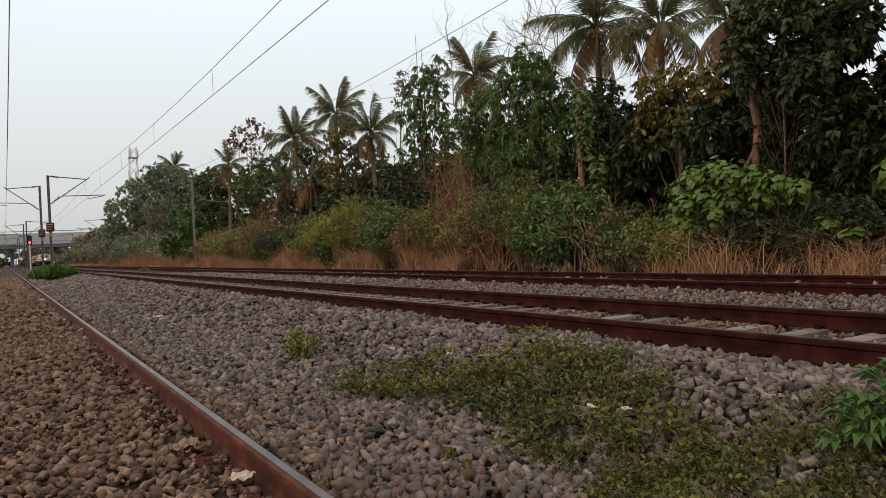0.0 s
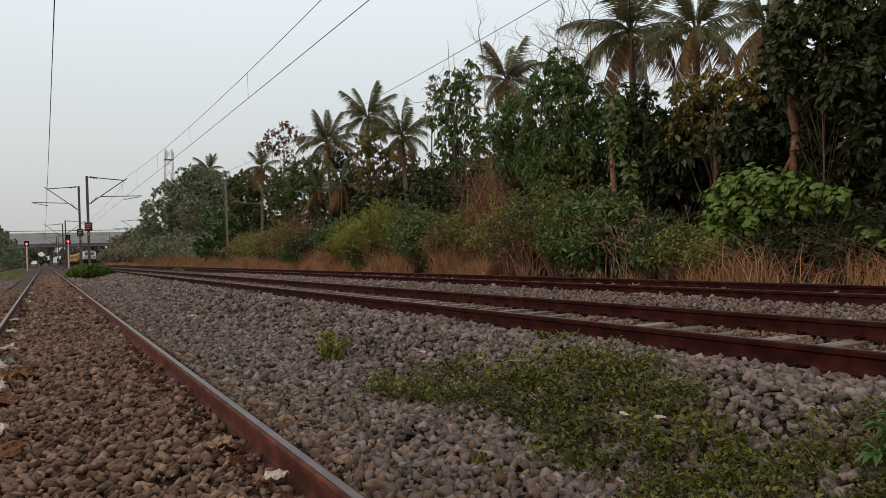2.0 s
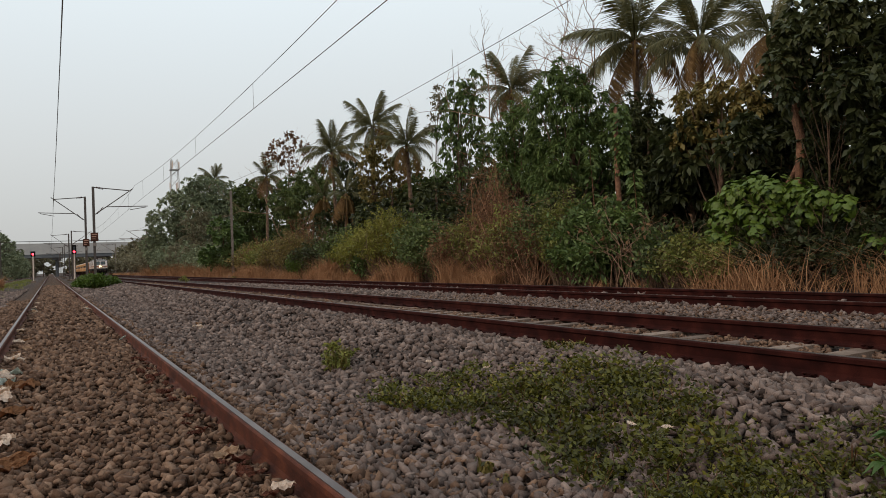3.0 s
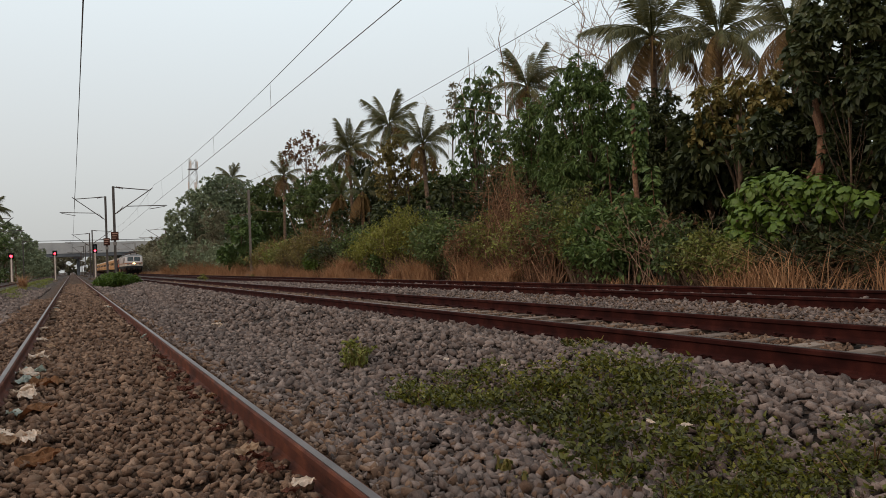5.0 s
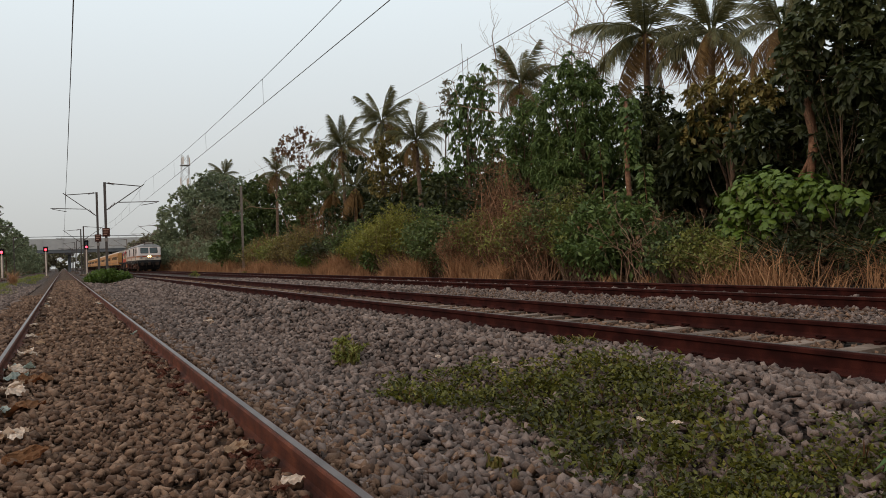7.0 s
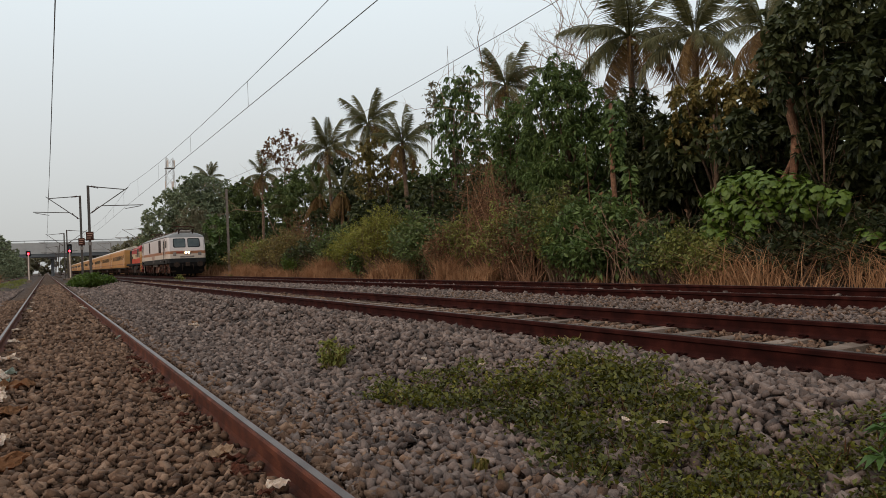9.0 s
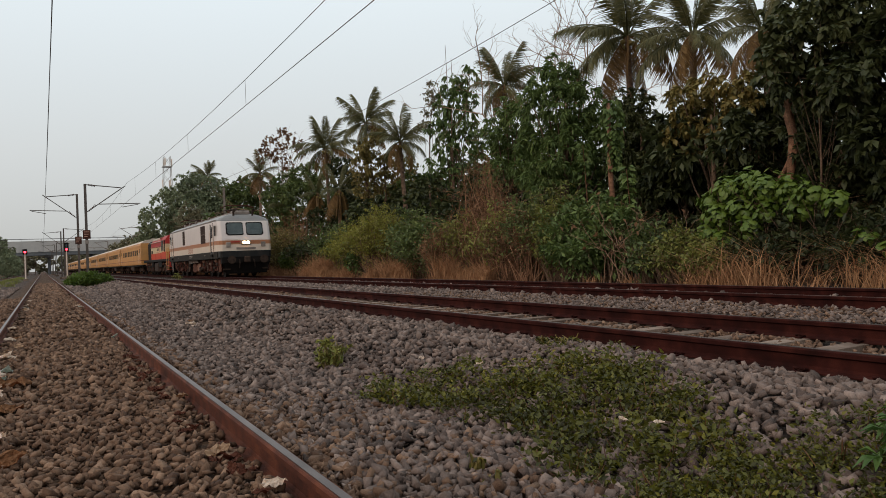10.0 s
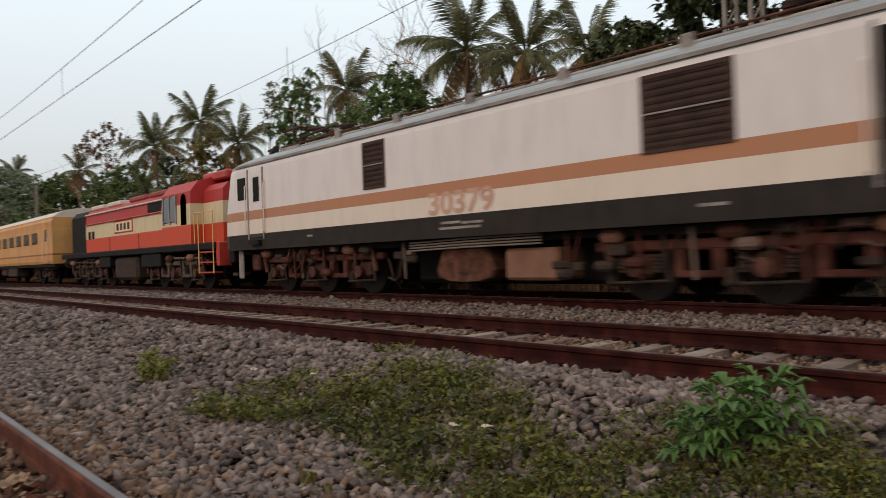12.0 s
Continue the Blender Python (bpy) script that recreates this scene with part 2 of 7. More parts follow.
M["frond"] = leaf_mat("palm_frond", [(0.04, 0.05, 0.022), (0.075, 0.086, 0.036), (0.12, 0.122, 0.05), (0.17, 0.155, 0.07)], 0.5)
M["frond_dry"] = leaf_mat("dry_palm_frond", [(0.07, 0.042, 0.016), (0.13, 0.082, 0.03), (0.18, 0.12, 0.045), (0.22, 0.15, 0.065)], 0.7)
M["grass_dry"] = leaf_mat("dry_grass", [(0.15, 0.08, 0.045), (0.28, 0.165, 0.092), (0.41, 0.26, 0.15), (0.54, 0.385, 0.24)], 0.85, 0.15)
M["weed"] = leaf_mat("low_weed_leaf", [(0.011, 0.010, 0.0035), (0.034, 0.040, 0.007), (0.098, 0.112, 0.017), (0.30, 0.275, 0.05)], 0.5)
M["cassava"] = leaf_mat("large_soft_green_leaf", [(0.028, 0.07, 0.02), (0.05, 0.11, 0.03), (0.085, 0.165, 0.036), (0.12, 0.21, 0.045)], 0.5)
M["paper"] = rough_mat("crumpled_white_litter", [(0.55, 0.53, 0.50), (0.75, 0.73, 0.70)], 20, 0.8, bump=0.3)
M["husk"] = rough_mat("dry_pale_leaf", [(0.30, 0.22, 0.15), (0.46, 0.36, 0.27)], 20, 0.8, bump=0.3)
M["blue_bag"] = rough_mat("dusty_blue_plastic", [(0.25, 0.36, 0.38), (0.5, 0.58, 0.58)], 20, 0.5, bump=0.3)
M["dead_leaf"] = rough_mat("dark_red_dry_leaf", [(0.07, 0.025, 0.016), (0.15, 0.06, 0.04)], 12, 0.9, bump=0.4)
M["orange_rag"] = rough_mat("faded_orange_cloth", [(0.17, 0.088, 0.045), (0.27, 0.15, 0.08)], 12, 0.9, bump=0.4)
M["signal_red"] = glow_mat("red_signal_lens", (1.0, 0.03, 0.05), 9.0)
M["headlight"] = glow_mat("headlight_lens", (1.0, 0.55, 0.2), 16.0)
# black paint, used as well for shade under vehicles and in openings
M["black"] = rough_mat("sooty_black_paint_and_shade", [(0.005, 0.0045, 0.0045), (0.011, 0.0095, 0.009)], 3, 0.7, bump=0.2, fine=50, dist=0.003, spec=0.12)
# grey-blue base colour stands in for the sky mirrored in the panes
M["windscreen"] = rough_mat("sky_tinted_windscreen_glass", [(0.0688, 0.109, 0.128), (0.115, 0.166, 0.193)], 2, 0.18, bump=0.0, spec=0.7)
M["glass"] = glass_mat("dark_cab_glass", (0.03, 0.038, 0.046))
M["grey_roof"] = rough_mat("grey_dusty_roof", [(0.11, 0.104, 0.104), (0.18, 0.175, 0.175), (0.26, 0.25, 0.25)], 2, 0.7, bump=0.2, fine=30)
M["louvre"] = rough_mat("rusty_brown_louvre", [(0.026, 0.014, 0.011), (0.05, 0.027, 0.021)], 4, 0.8, 0.0, bump=0.2)
M["white_paint"] = rough_mat("dusty_white_paint", [(0.50, 0.47, 0.45), (0.62, 0.59, 0.565)], 3, 0.5, bump=0.1)
M["tan_box"] = rough_mat("tan_equipment_paint", [(0.12, 0.062, 0.042), (0.18, 0.10, 0.068)], 3, 0.7, bump=0.1)
M["pink_paint"] = rough_mat("faded_pink_number_paint", [(0.34, 0.21, 0.175), (0.42, 0.28, 0.235)], 3, 0.6, bump=0)
M["wap"] = livery("cream_electric_livery", [(0.0, (0.009, 0.0085, 0.0085)), (1.49, (0.62, 0.49, 0.395)), (1.87, (0.38, 0.155, 0.075)), (2.09, (0.62, 0.525, 0.485)), (3.24, (0.22, 0.205, 0.195))], 0.14)
M["solebar"] = rough_mat("dusty_dark_grey_band", [(0.014, 0.013, 0.0125), (0.026, 0.023, 0.021)], 3, 0.75, bump=0.1, spec=0.15)
M["tank_rust"] = rough_mat("rust_streaked_tank", [(0.03, 0.013, 0.009), (0.065, 0.029, 0.02), (0.12, 0.06, 0.042)], 5, 0.8, bump=0.3, fine=50, dist=0.004, spec=0.15)
M["dusty_gear"] = rough_mat("dust_grey_running_gear", [(0.03, 0.021, 0.018), (0.064, 0.047, 0.041), (0.12, 0.093, 0.082)], 6, 0.8, bump=0.3, fine=70, dist=0.004, spec=0.15, objrand=0.5)
M["frame_red"] = rough_mat("dusty_red_brown_frame", [(0.03, 0.011, 0.009), (0.06, 0.023, 0.018), (0.10, 0.043, 0.033)], 4, 0.8, bump=0.3, fine=60, dist=0.004, spec=0.15)
M["diesel"] = livery("red_cream_diesel_livery", [(0.0, (0.50, 0.05, 0.016)), (1.98, (0.55, 0.42, 0.25)), (2.62, (0.36, 0.026, 0.022))], 0.22, 0.55)
M["red_paint"] = rough_mat("red_diesel_paint", [(0.26, 0.025, 0.022), (0.36, 0.045, 0.035)], 2, 0.5, bump=0.1)
M["coach"] = livery("mustard_coach_livery", [(0.0, (0.50, 0.225, 0.066)), (1.42, (0.24, 0.085, 0.035)), (1.50, (0.54, 0.255, 0.08)), (2.72, (0.50, 0.225, 0.066))], 0.55, 0.6)
M["cream_paint"] = rough_mat("cream_paint", [(0.50, 0.43, 0.30), (0.58, 0.50, 0.36)], 3, 0.6, bump=0.1)
M["red_dusty"] = rough_mat("dusty_red_roof", [(0.16, 0.035, 0.03), (0.26, 0.07, 0.055)], 2, 0.7, bump=0.2)
M["coach_roof"] = rough_mat("pale_coach_roof", [(0.36, 0.345, 0.32), (0.50, 0.48, 0.455)], 1.5, 0.6, bump=0.1)
M["coach_glass"] = glass_mat("coach_window_glass", (0.07, 0.04, 0.02), 0.25)
M["yellow_paint"] = rough_mat("yellow_handrail_paint", [(0.45, 0.27, 0.10), (0.55, 0.36, 0.15)], 6, 0.5, bump=0)
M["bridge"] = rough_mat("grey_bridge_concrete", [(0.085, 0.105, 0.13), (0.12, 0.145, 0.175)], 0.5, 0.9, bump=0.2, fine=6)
M["bridge_rail"] = rough_mat("pale_parapet_and_hazed_tower", [(0.30, 0.34, 0.38), (0.37, 0.41, 0.45)], 0.5, 0.9, bump=0.1, fine=6)


# ---- building helpers ----
def part(name, bm, material, parent=None, label="", smooth=False):
    """Links a bmesh as one mesh object, under a thing or a part."""
    me = bpy.data.meshes.new(name)
    bm.to_mesh(me)
    bm.free()
    return mesh_part(name, me, material, parent, label, smooth)


def mesh_part(name, me, material, parent=None, label="", smooth=False):
    if not me.materials:
        for k in (material if isinstance(material, (list, tuple)) else [material]):
            me.materials.append(M[k])
    if smooth:
        me.polygons.foreach_set("use_smooth", [True] * len(me.polygons))
    ob = new(name, me)
    ob.parent = parent
    return tagged(ob, label)


def thing(name, label, category, group="", kind="", m=None):
    ob = tagged(new(name), label, category, group, kind)
    ob.empty_display_size = 0.2
    if m is not None:
        ob.matrix_basis = m
    return ob


def box(bm, x0, x1, y0, y1, z0, z1, bevel=0.0):
    r = bmesh.ops.create_cube(bm, size=1.0)
    for v in r["verts"]:
        v.co = Vector(((x0 + x1) / 2 + v.co.x * (x1 - x0), (y0 + y1) / 2 + v.co.y * (y1 - y0), (z0 + z1) / 2 + v.co.z * (z1 - z0)))
    if bevel:
        bmesh.ops.bevel(bm, geom=list({e for v in r["verts"] for e in v.link_edges}), offset=bevel, segments=1, affect="EDGES")
    return bm


def tube(bm, pts, radii, sides=6, cap=True):
    """A tapered tube through points."""
    pts = [Vector([float(q) for q in p]) for p in pts]
    if not isinstance(radii, (list, tuple)):
        radii = [radii] * len(pts)
    radii = [float(r) for r in radii]
    rings = []
    for i, p in enumerate(pts):
        d = (pts[min(i + 1, len(pts) - 1)] - pts[max(i - 1, 0)]).normalized()
        a = d.orthogonal().normalized() if i == 0 else (a - a.dot(d) * d).normalized()
        b = d.cross(a)
        rings.append([bm.verts.new(p + radii[i] * (math.cos(2 * math.pi * k / sides) * a + math.sin(2 * math.pi * k / sides) * b)) for k in range(sides)])
    for r0, r1 in zip(rings, rings[1:]):
        for k in range(sides):
            bm.faces.new((r0[k], r0[(k + 1) % sides], r1[(k + 1) % sides], r1[k]))
    if cap:
        bm.faces.new(rings[0][::-1])
        bm.faces.new(rings[-1])
    return bm


def disc(bm, c, axis, r, depth, sides=20):
    c, axis = Vector(c), Vector(axis).normalized()
    return tube(bm, [c - axis * depth / 2, c + axis * depth / 2], r, sides)


def extrude_y(bm, prof, y0, y1, step=None):
    """A closed (x, z) profile drawn out along y."""
    n = max(1, int((y1 - y0) / step)) if step else 1
    rings = [[bm.verts.new((x, y0 + (y1 - y0) * i / n, z)) for x, z in prof] for i in range(n + 1)]
    k = len(prof)
    for a, b in zip(rings, rings[1:]):
        for j in range(k):
            bm.faces.new((a[j], a[(j + 1) % k], b[(j + 1) % k], b[j]))
    bm.faces.new(rings[0][::-1])
    bm.faces.new(rings[-1])
    bmesh.ops.recalc_face_normals(bm, faces=bm.faces[:])
    return bm


def quick_mesh(name, verts, faces):
    me = bpy.data.meshes.new(name)
    verts, faces = np.asarray(verts, np.float32), np.asarray(faces, np.int32)
    me.vertices.add(len(verts))
    me.vertices.foreach_set("co", verts.ravel())
    me.loops.add(faces.size)
    me.loops.foreach_set("vertex_index", faces.ravel())
    me.polygons.add(len(faces))
    me.polygons.foreach_set("loop_start", np.arange(0, faces.size, faces.shape[1], dtype=np.int32))
    me.update(calc_edges=True)
    return me


def unit(v):
    return v / np.maximum(np.linalg.norm(v, axis=-1, keepdims=True), 1e-9)


def leaves_mesh(name, centre, out, size, rng, aspect=0.5, fold=0.18, droop=0.35, tilt=0.55):
    """Folded kite-shaped leaves; out: the way in which each tip points."""
    n = len(centre)
    tip = unit(out + np.array([0, 0, -droop]))
    side = unit(np.cross(tip, rng.normal(size=(n, 3)) * tilt + np.array([0, 0, 1.0])))
    up = np.cross(side, tip)
    s = np.broadcast_to(np.asarray(size, float), (n,))[:, None]
    base = centre - tip * s * 0.5
    v = np.stack([base, base + tip * s * 0.42 + side * s * aspect * 0.5 + up * s * fold * 0.5,
                  base + tip * s - up * s * fold * 0.6, base + tip * s * 0.42 - side * s * aspect * 0.5 + up * s * fold * 0.5], 1).reshape(-1, 3)
    i = np.arange(n)[:, None] * 4
    f = np.concatenate([i + np.array([0, 1, 2]), i + np.array([0, 2, 3])])
    return quick_mesh(name, v, f)


def crown_points(lumps, per, rng, shell=0.55):
    """Leaf places in uneven lumps (x, y, z, radius, flatness), most of them near the lump's skin, in small sprays."""
    cs, outs = [], []
    for x, y, z, r, flat in lumps:
        n = int(per * r * r)
        sprays = max(6, n // 14)
        d = unit(rng.normal(size=(sprays, 3)))
        d[:, 2] = np.where(d[:, 2] < -0.5, -d[:, 2], d[:, 2])
        rad = r * (shell + (1 - shell) * rng.random(sprays) ** 0.6) * (1 + 0.22 * np.sin(3.1 * d[:, 0] + 5.3 * d[:, 2] + x) + 0.16 * rng.normal(size=sprays))
        sc = d * rad[:, None]
        k = rng.integers(0, sprays, n)
        p = sc[k] + rng.normal(size=(n, 3)) * r * 0.10
        p[:, 2] *= flat
        cs.append(p + np.array([x, y, z]))
        outs.append(unit(d[k] + rng.normal(size=(n, 3)) * 0.7))
    return np.concatenate(cs), np.concatenate(outs)


# ---- ground ----
LEFT_C, MID_C, FAR_C, OUT_C = 0.223, 5.641, 10.293, -4.9
RAIL_Z = 0.189
GAUGE = 1.676


def ground_z(x, y=0.0):
    """Height of the ballast and soil across the tracks."""
    pts = [(-60, -0.5), (-9, -0.45), (-7.2, -0.3), (-6.5, -0.13), (-3.3, -0.13), (-2.6, -0.3), (-2.0, -0.28), (-1.35, -0.13), (1.45, -0.13), (1.9, -0.2), (2.6, -0.27),
           (3.0, -0.25), (3.75, -0.06), (4.15, 0.02), (4.78, 0.01), (4.9, -0.03), (6.38, -0.03), (6.5, 0.01), (6.9, 0.025), (7.7, 0.07), (8.6, 0.03), (11.4, 0.03), (12.4, -0.12), (13.6, 0.02), (20, 0.3), (34, 0.9), (120, 2.0)]
    return float(np.interp(x, [p[0] for p in pts], [p[1] for p in pts]))


def build_ground():
    xs = sorted(set([-4000, -1500, -600, -200, -60] + [round(-30 + 0.4 * i, 3) for i in range(170)] + [45, 60, 90, 120, 300, 900, 4000]))
    ys = sorted(set([-4000, -900, -200, -60, -20] + [round(-8 + 0.5 * i, 3) for i in range(80)] + [round(32 + 3 * i, 3) for i in range(90)] + [330, 420, 600, 1000, 2000, 4000]))
    verts = []
    for y in ys:
        for x in xs:
            z = ground_z(x, y)
            if -20 < x < 60 and -8 < y < 330:
                z += 0.025 * noise.noise(Vector((x * 0.9, y * 0.9, 0)))
            verts.append((x, y, z - 0.045))
    nx = len(xs)
    faces = [(j * nx + i, j * nx + i + 1, (j + 1) * nx + i + 1, (j + 1) * nx + i) for j in range(len(ys) - 1) for i in range(nx - 1)]
    ob = mesh_part("ground", quick_mesh("ground", verts, faces), "earth", smooth=True)
    return tagged(ob, "brown stony soil and fine ballast under the tracks", "ground", kind="structure")


build_ground()


def stone_templates(rng, count=10):
    out = []
    for _ in range(count):
        bm = bmesh.new()
        p = np.array([(i, j, k) for i in (-1, 1) for j in (-1, 1) for k in (-1, 1)]) * 0.7
        p = (p + rng.normal(size=p.shape) * 0.25) * np.array([1.0, 0.78, 0.45])
        for q in p:
            bm.verts.new(q)
        r = bmesh.ops.convex_hull(bm, input=bm.verts[:])
        bmesh.ops.delete(bm, geom=[g for g in r["geom_interior"] if isinstance(g, bmesh.types.BMVert)], context="VERTS")
        bmesh.ops.triangulate(bm, faces=bm.faces[:])
        bm.verts.index_update()
        out.append((np.array([v.co[:] for v in bm.verts]), np.array([[v.index for v in f.verts] for f in bm.faces])))
        bm.free()
    return out


def stones_mesh(name, place, size, rng, temps):
    vs, fs, at = [], [], 0
    which = rng.integers(0, len(temps), len(place))
    for k, (tv, tf) in enumerate(temps):
        idx = np.nonzero(which == k)[0]
        if not len(idx):
            continue
        turn = rng.random(len(idx)) * math.pi
        lean = rng.normal(size=(len(idx), 2)) * 0.34
        q = unit(np.stack([np.cos(turn), lean[:, 0], lean[:, 1], np.sin(turn)], 1))
        w, x, y, z = q.T
        rot = np.stack([np.stack([1 - 2 * (y * y + z * z), 2 * (x * y - z * w), 2 * (x * z + y * w)], -1),
                        np.stack([2 * (x * y + z * w), 1 - 2 * (x * x + z * z), 2 * (y * z - x * w)], -1),
                        np.stack([2 * (x * z - y * w), 2 * (y * z + x * w), 1 - 2 * (x * x + y * y)], -1)], -2)
        v = np.einsum("nij,vj->nvi", rot, tv) * size[idx][:, None, None] + place[idx][:, None, :]
        vs.append(v.reshape(-1, 3))
        fs.append((tf[None] + (np.arange(len(idx)) * len(tv))[:, None, None] + at).reshape(-1, 3))
        at += len(idx) * len(tv)
    return quick_mesh(name, np.concatenate(vs), np.concatenate(fs))


def scatter(rng, x0, x1, y0, y1, per_m2, keep=None):
    n = int((x1 - x0) * (y1 - y0) * per_m2)
    p = np.stack([x0 + (x1 - x0) * rng.random(n), y0 + (y1 - y0) * rng.random(n)], 1)
    if keep is not None:
        p = p[keep(p)]
    return p


def build_ballast():
    rng = np.random.default_rng(11)
    temps = stone_templates(rng)
    rails_x = [LEFT_C - GAUGE / 2, LEFT_C + GAUGE / 2, MID_C - GAUGE / 2, MID_C + GAUGE / 2, FAR_C - GAUGE / 2, FAR_C + GAUGE / 2]

    def clear(p):
        ok = np.ones(len(p), bool)
        for r in rails_x:
            ok &= np.abs(p[:, 0] - r) > 0.075
        return ok
    beds = {"brown": [], "grey": []}
    for y0, y1, dens, s in ((1.2, 6.0, 380, 0.0365), (6.0, 12.0, 230, 0.0435), (12.0, 34.0, 72, 0.057)):
        beds["brown"].append((scatter(rng, -1.6, 1.45, y0, y1, dens * (1.65 if y0 < 6 else 1.3), clear), s * 0.78))
        beds["grey"].append((scatter(rng, 1.25, 2.3, y0, y1, dens * 1.1, clear), s * 0.9))
        beds["grey"].append((scatter(rng, 2.2, 4.72, y0, y1, dens * (1.4 if y0 < 6 else 1.05), clear), s * 1.02))
    beds["brown"].append((scatter(rng, 1.2, 2.5, 1.2, 6.0, 130, clear), 0.034))
    beds["brown"].append((scatter(rng, 4.9, 6.4, -1.0, 16.0, 300, clear), 0.030))
    beds["grey"].append((scatter(rng, 1.3, 4.7, 34.0, 70.0, 26, clear), 0.10))
    beds["grey"].append((scatter(rng, -3.4, -1.4, 10.0, 60.0, 30, clear), 0.08))
    beds["brown"].append((scatter(rng, -0.5, 1.0, 34.0, 70.0, 26, clear), 0.085))
    beds["brown"].append((scatter(rng, 4.9, 6.4, 16.0, 60.0, 70, clear), 0.055))
    beds["grey"].append((scatter(rng, 6.5, 9.4, 1.0, 16.0, 150, clear), 0.033))
    beds["brown"].append((scatter(rng, 6.5, 9.4, 1.0, 16.0, 90, clear), 0.026))
    beds["grey"].append((scatter(rng, 6.5, 9.4, 16.0, 40.0, 60, clear), 0.06))
    beds["grey"].append((scatter(rng, 9.2, 12.4, 0.0, 30.0, 40, clear), 0.055))
    for kind, mat, label in (("brown", "stone_brown", "brown dusty crushed stones between the rails"), ("grey", "stone", "grey crushed stones heaped beside the rails")):
        bed = thing("ballast", label, "gravel", kind="stuff")
        pts, sizes = [], []
        for p, s in beds[kind]:
            z = np.array([ground_z(a) + 0.025 * noise.noise(Vector((a * 0.9, b * 0.9, 0))) for a, b in p])
            z += np.where((p[:, 0] > 4.85) & (p[:, 0] < 6.43), 0.014, 0)
            sz = s * (0.5 + 0.95 * rng.random(len(p)) ** 1.3)
            pts.append(np.column_stack([p, z - 0.022 + 0.04 * rng.random(len(p))]))
            sizes.append(sz)
        pts, sizes = np.concatenate(pts), np.concatenate(sizes)
        near = np.argsort(np.hypot(pts[:, 0] - 1.6, pts[:, 1] - 2.8))[:280]
        rest = np.setdiff1d(np.arange(len(pts)), near)
        tagged(mesh_part("stones", stones_mesh("stones", pts[rest], sizes[rest], rng, temps), mat, bed), kind="stuff")
        shapes = [quick_mesh("stone", tv, tf) for tv, tf in temps]
        for i in near:
            ob = mesh_part("stone", shapes[int(rng.integers(len(shapes)))], mat, bed)
            ob.matrix_basis = Matrix.LocRotScale(Vector(pts[i]), Euler(rng.random(3) * 6.28), Vector([sizes[i]] * 3))


# ---- tracks ----
def rail_profile(c, z):
    """Flat-bottomed rail, its head at height z."""
    h = [(-0.068, -0.172), (0.068, -0.172), (0.068, -0.162), (0.02, -0.145), (0.009, -0.125), (0.009, -0.055), (0.034, -0.042), (0.036, -0.012), (0.028, -0.0015),
         (-0.028, -0.0015), (-0.036, -0.012), (-0.034, -0.042), (-0.009, -0.055), (-0.009, -0.125), (-0.02, -0.145), (-0.068, -0.162)]
    return [(c + a, z + b) for a, b in h]


def build_track(label, c, z, y0, y1, sleepers, spacing=0.56):
    tr = thing("railway_track", label, "railway track", kind="structure")
    for s in (-1, 1):
        r = part("rail", extrude_y(bmesh.new(), rail_profile(c + s * GAUGE / 2, z), y0, y1, 6.0), "rust_bright" if c < 1 else "rust", tr, "rusty brown flat-bottomed rail")
        part("running_surface", box(bmesh.new(), c + s * GAUGE / 2 - 0.019, c + s * GAUGE / 2 + 0.021, y0, y1, z - 0.0014, z + 0.002), "railtop", r, "polished steel rail head")
    if sleepers:
        bm = bmesh.new()
        prof = [(-1.37, -0.40), (1.37, -0.40), (1.37, -0.19), (0.95, -0.168), (0.6, -0.172), (-0.6, -0.172), (-0.95, -0.168), (-1.37, -0.19)]
        extrude_y(bm, prof, -0.095, 0.095)
        me = bpy.data.meshes.new("sleeper")
        bm.to_mesh(me)
        bm.free()
        cm = bmesh.new()
        tube(cm, [(0.0, -0.04, 0.0), (0.045, -0.04, 0.022), (0.06, 0.0, 0.028), (0.045, 0.04, 0.018), (0.0, 0.035, 0.01)], 0.009, 5)
        box(cm, -0.02, 0.07, -0.025, 0.025, -0.02, 0.006)
        clip = bpy.data.meshes.new("rail_clip")
        cm.to_mesh(clip)
        cm.free()
        y = sleepers[0]
        while y < sleepers[1]:
            ob = mesh_part("sleeper", me, "concrete", tr, "worn grey concrete sleeper" if y == sleepers[0] else "")
            ob.matrix_basis = pose(c, y, z)
            if y < sleepers[2]:
                for s in (-1, 1):
                    for k in (-1, 1):
                        o = mesh_part("rail_clip", clip, "rust", tr)
                        o.matrix_basis = pose(c + s * GAUGE / 2 + k * 0.045, y, z - 0.158, 0, 0, 0 if k > 0 else 180)
            y += spacing
    return tr


build_track("straight near railway track half buried in brown ballast", LEFT_C, 0.0, -30, 420, None)
build_track("middle railway track with rusty rails on concrete sleepers", MID_C, RAIL_Z, -30, 420, (-1.86, 60, 17))
build_track("far railway track on which the train runs", FAR_C, RAIL_Z, -30, 420, (-1.6, 40, 8), 0.6)
build_track("outer siding track past the signal", OUT_C, -0.02, 20, 420, None)


# ---- overhead line, signals, bridge ----
def i_mast(bm, x, y, z0, z1, w=0.15):
    box(bm, x - w / 2, x + w / 2, y - w / 2, y - w / 2 + 0.02, z0, z1)
    box(bm, x - w / 2, x + w / 2, y + w / 2 - 0.02, y + w / 2, z0, z1)
    box(bm, x - 0.012, x + 0.012, y - w / 2 + 0.018, y + w / 2 - 0.018, z0, z1)
    return bm


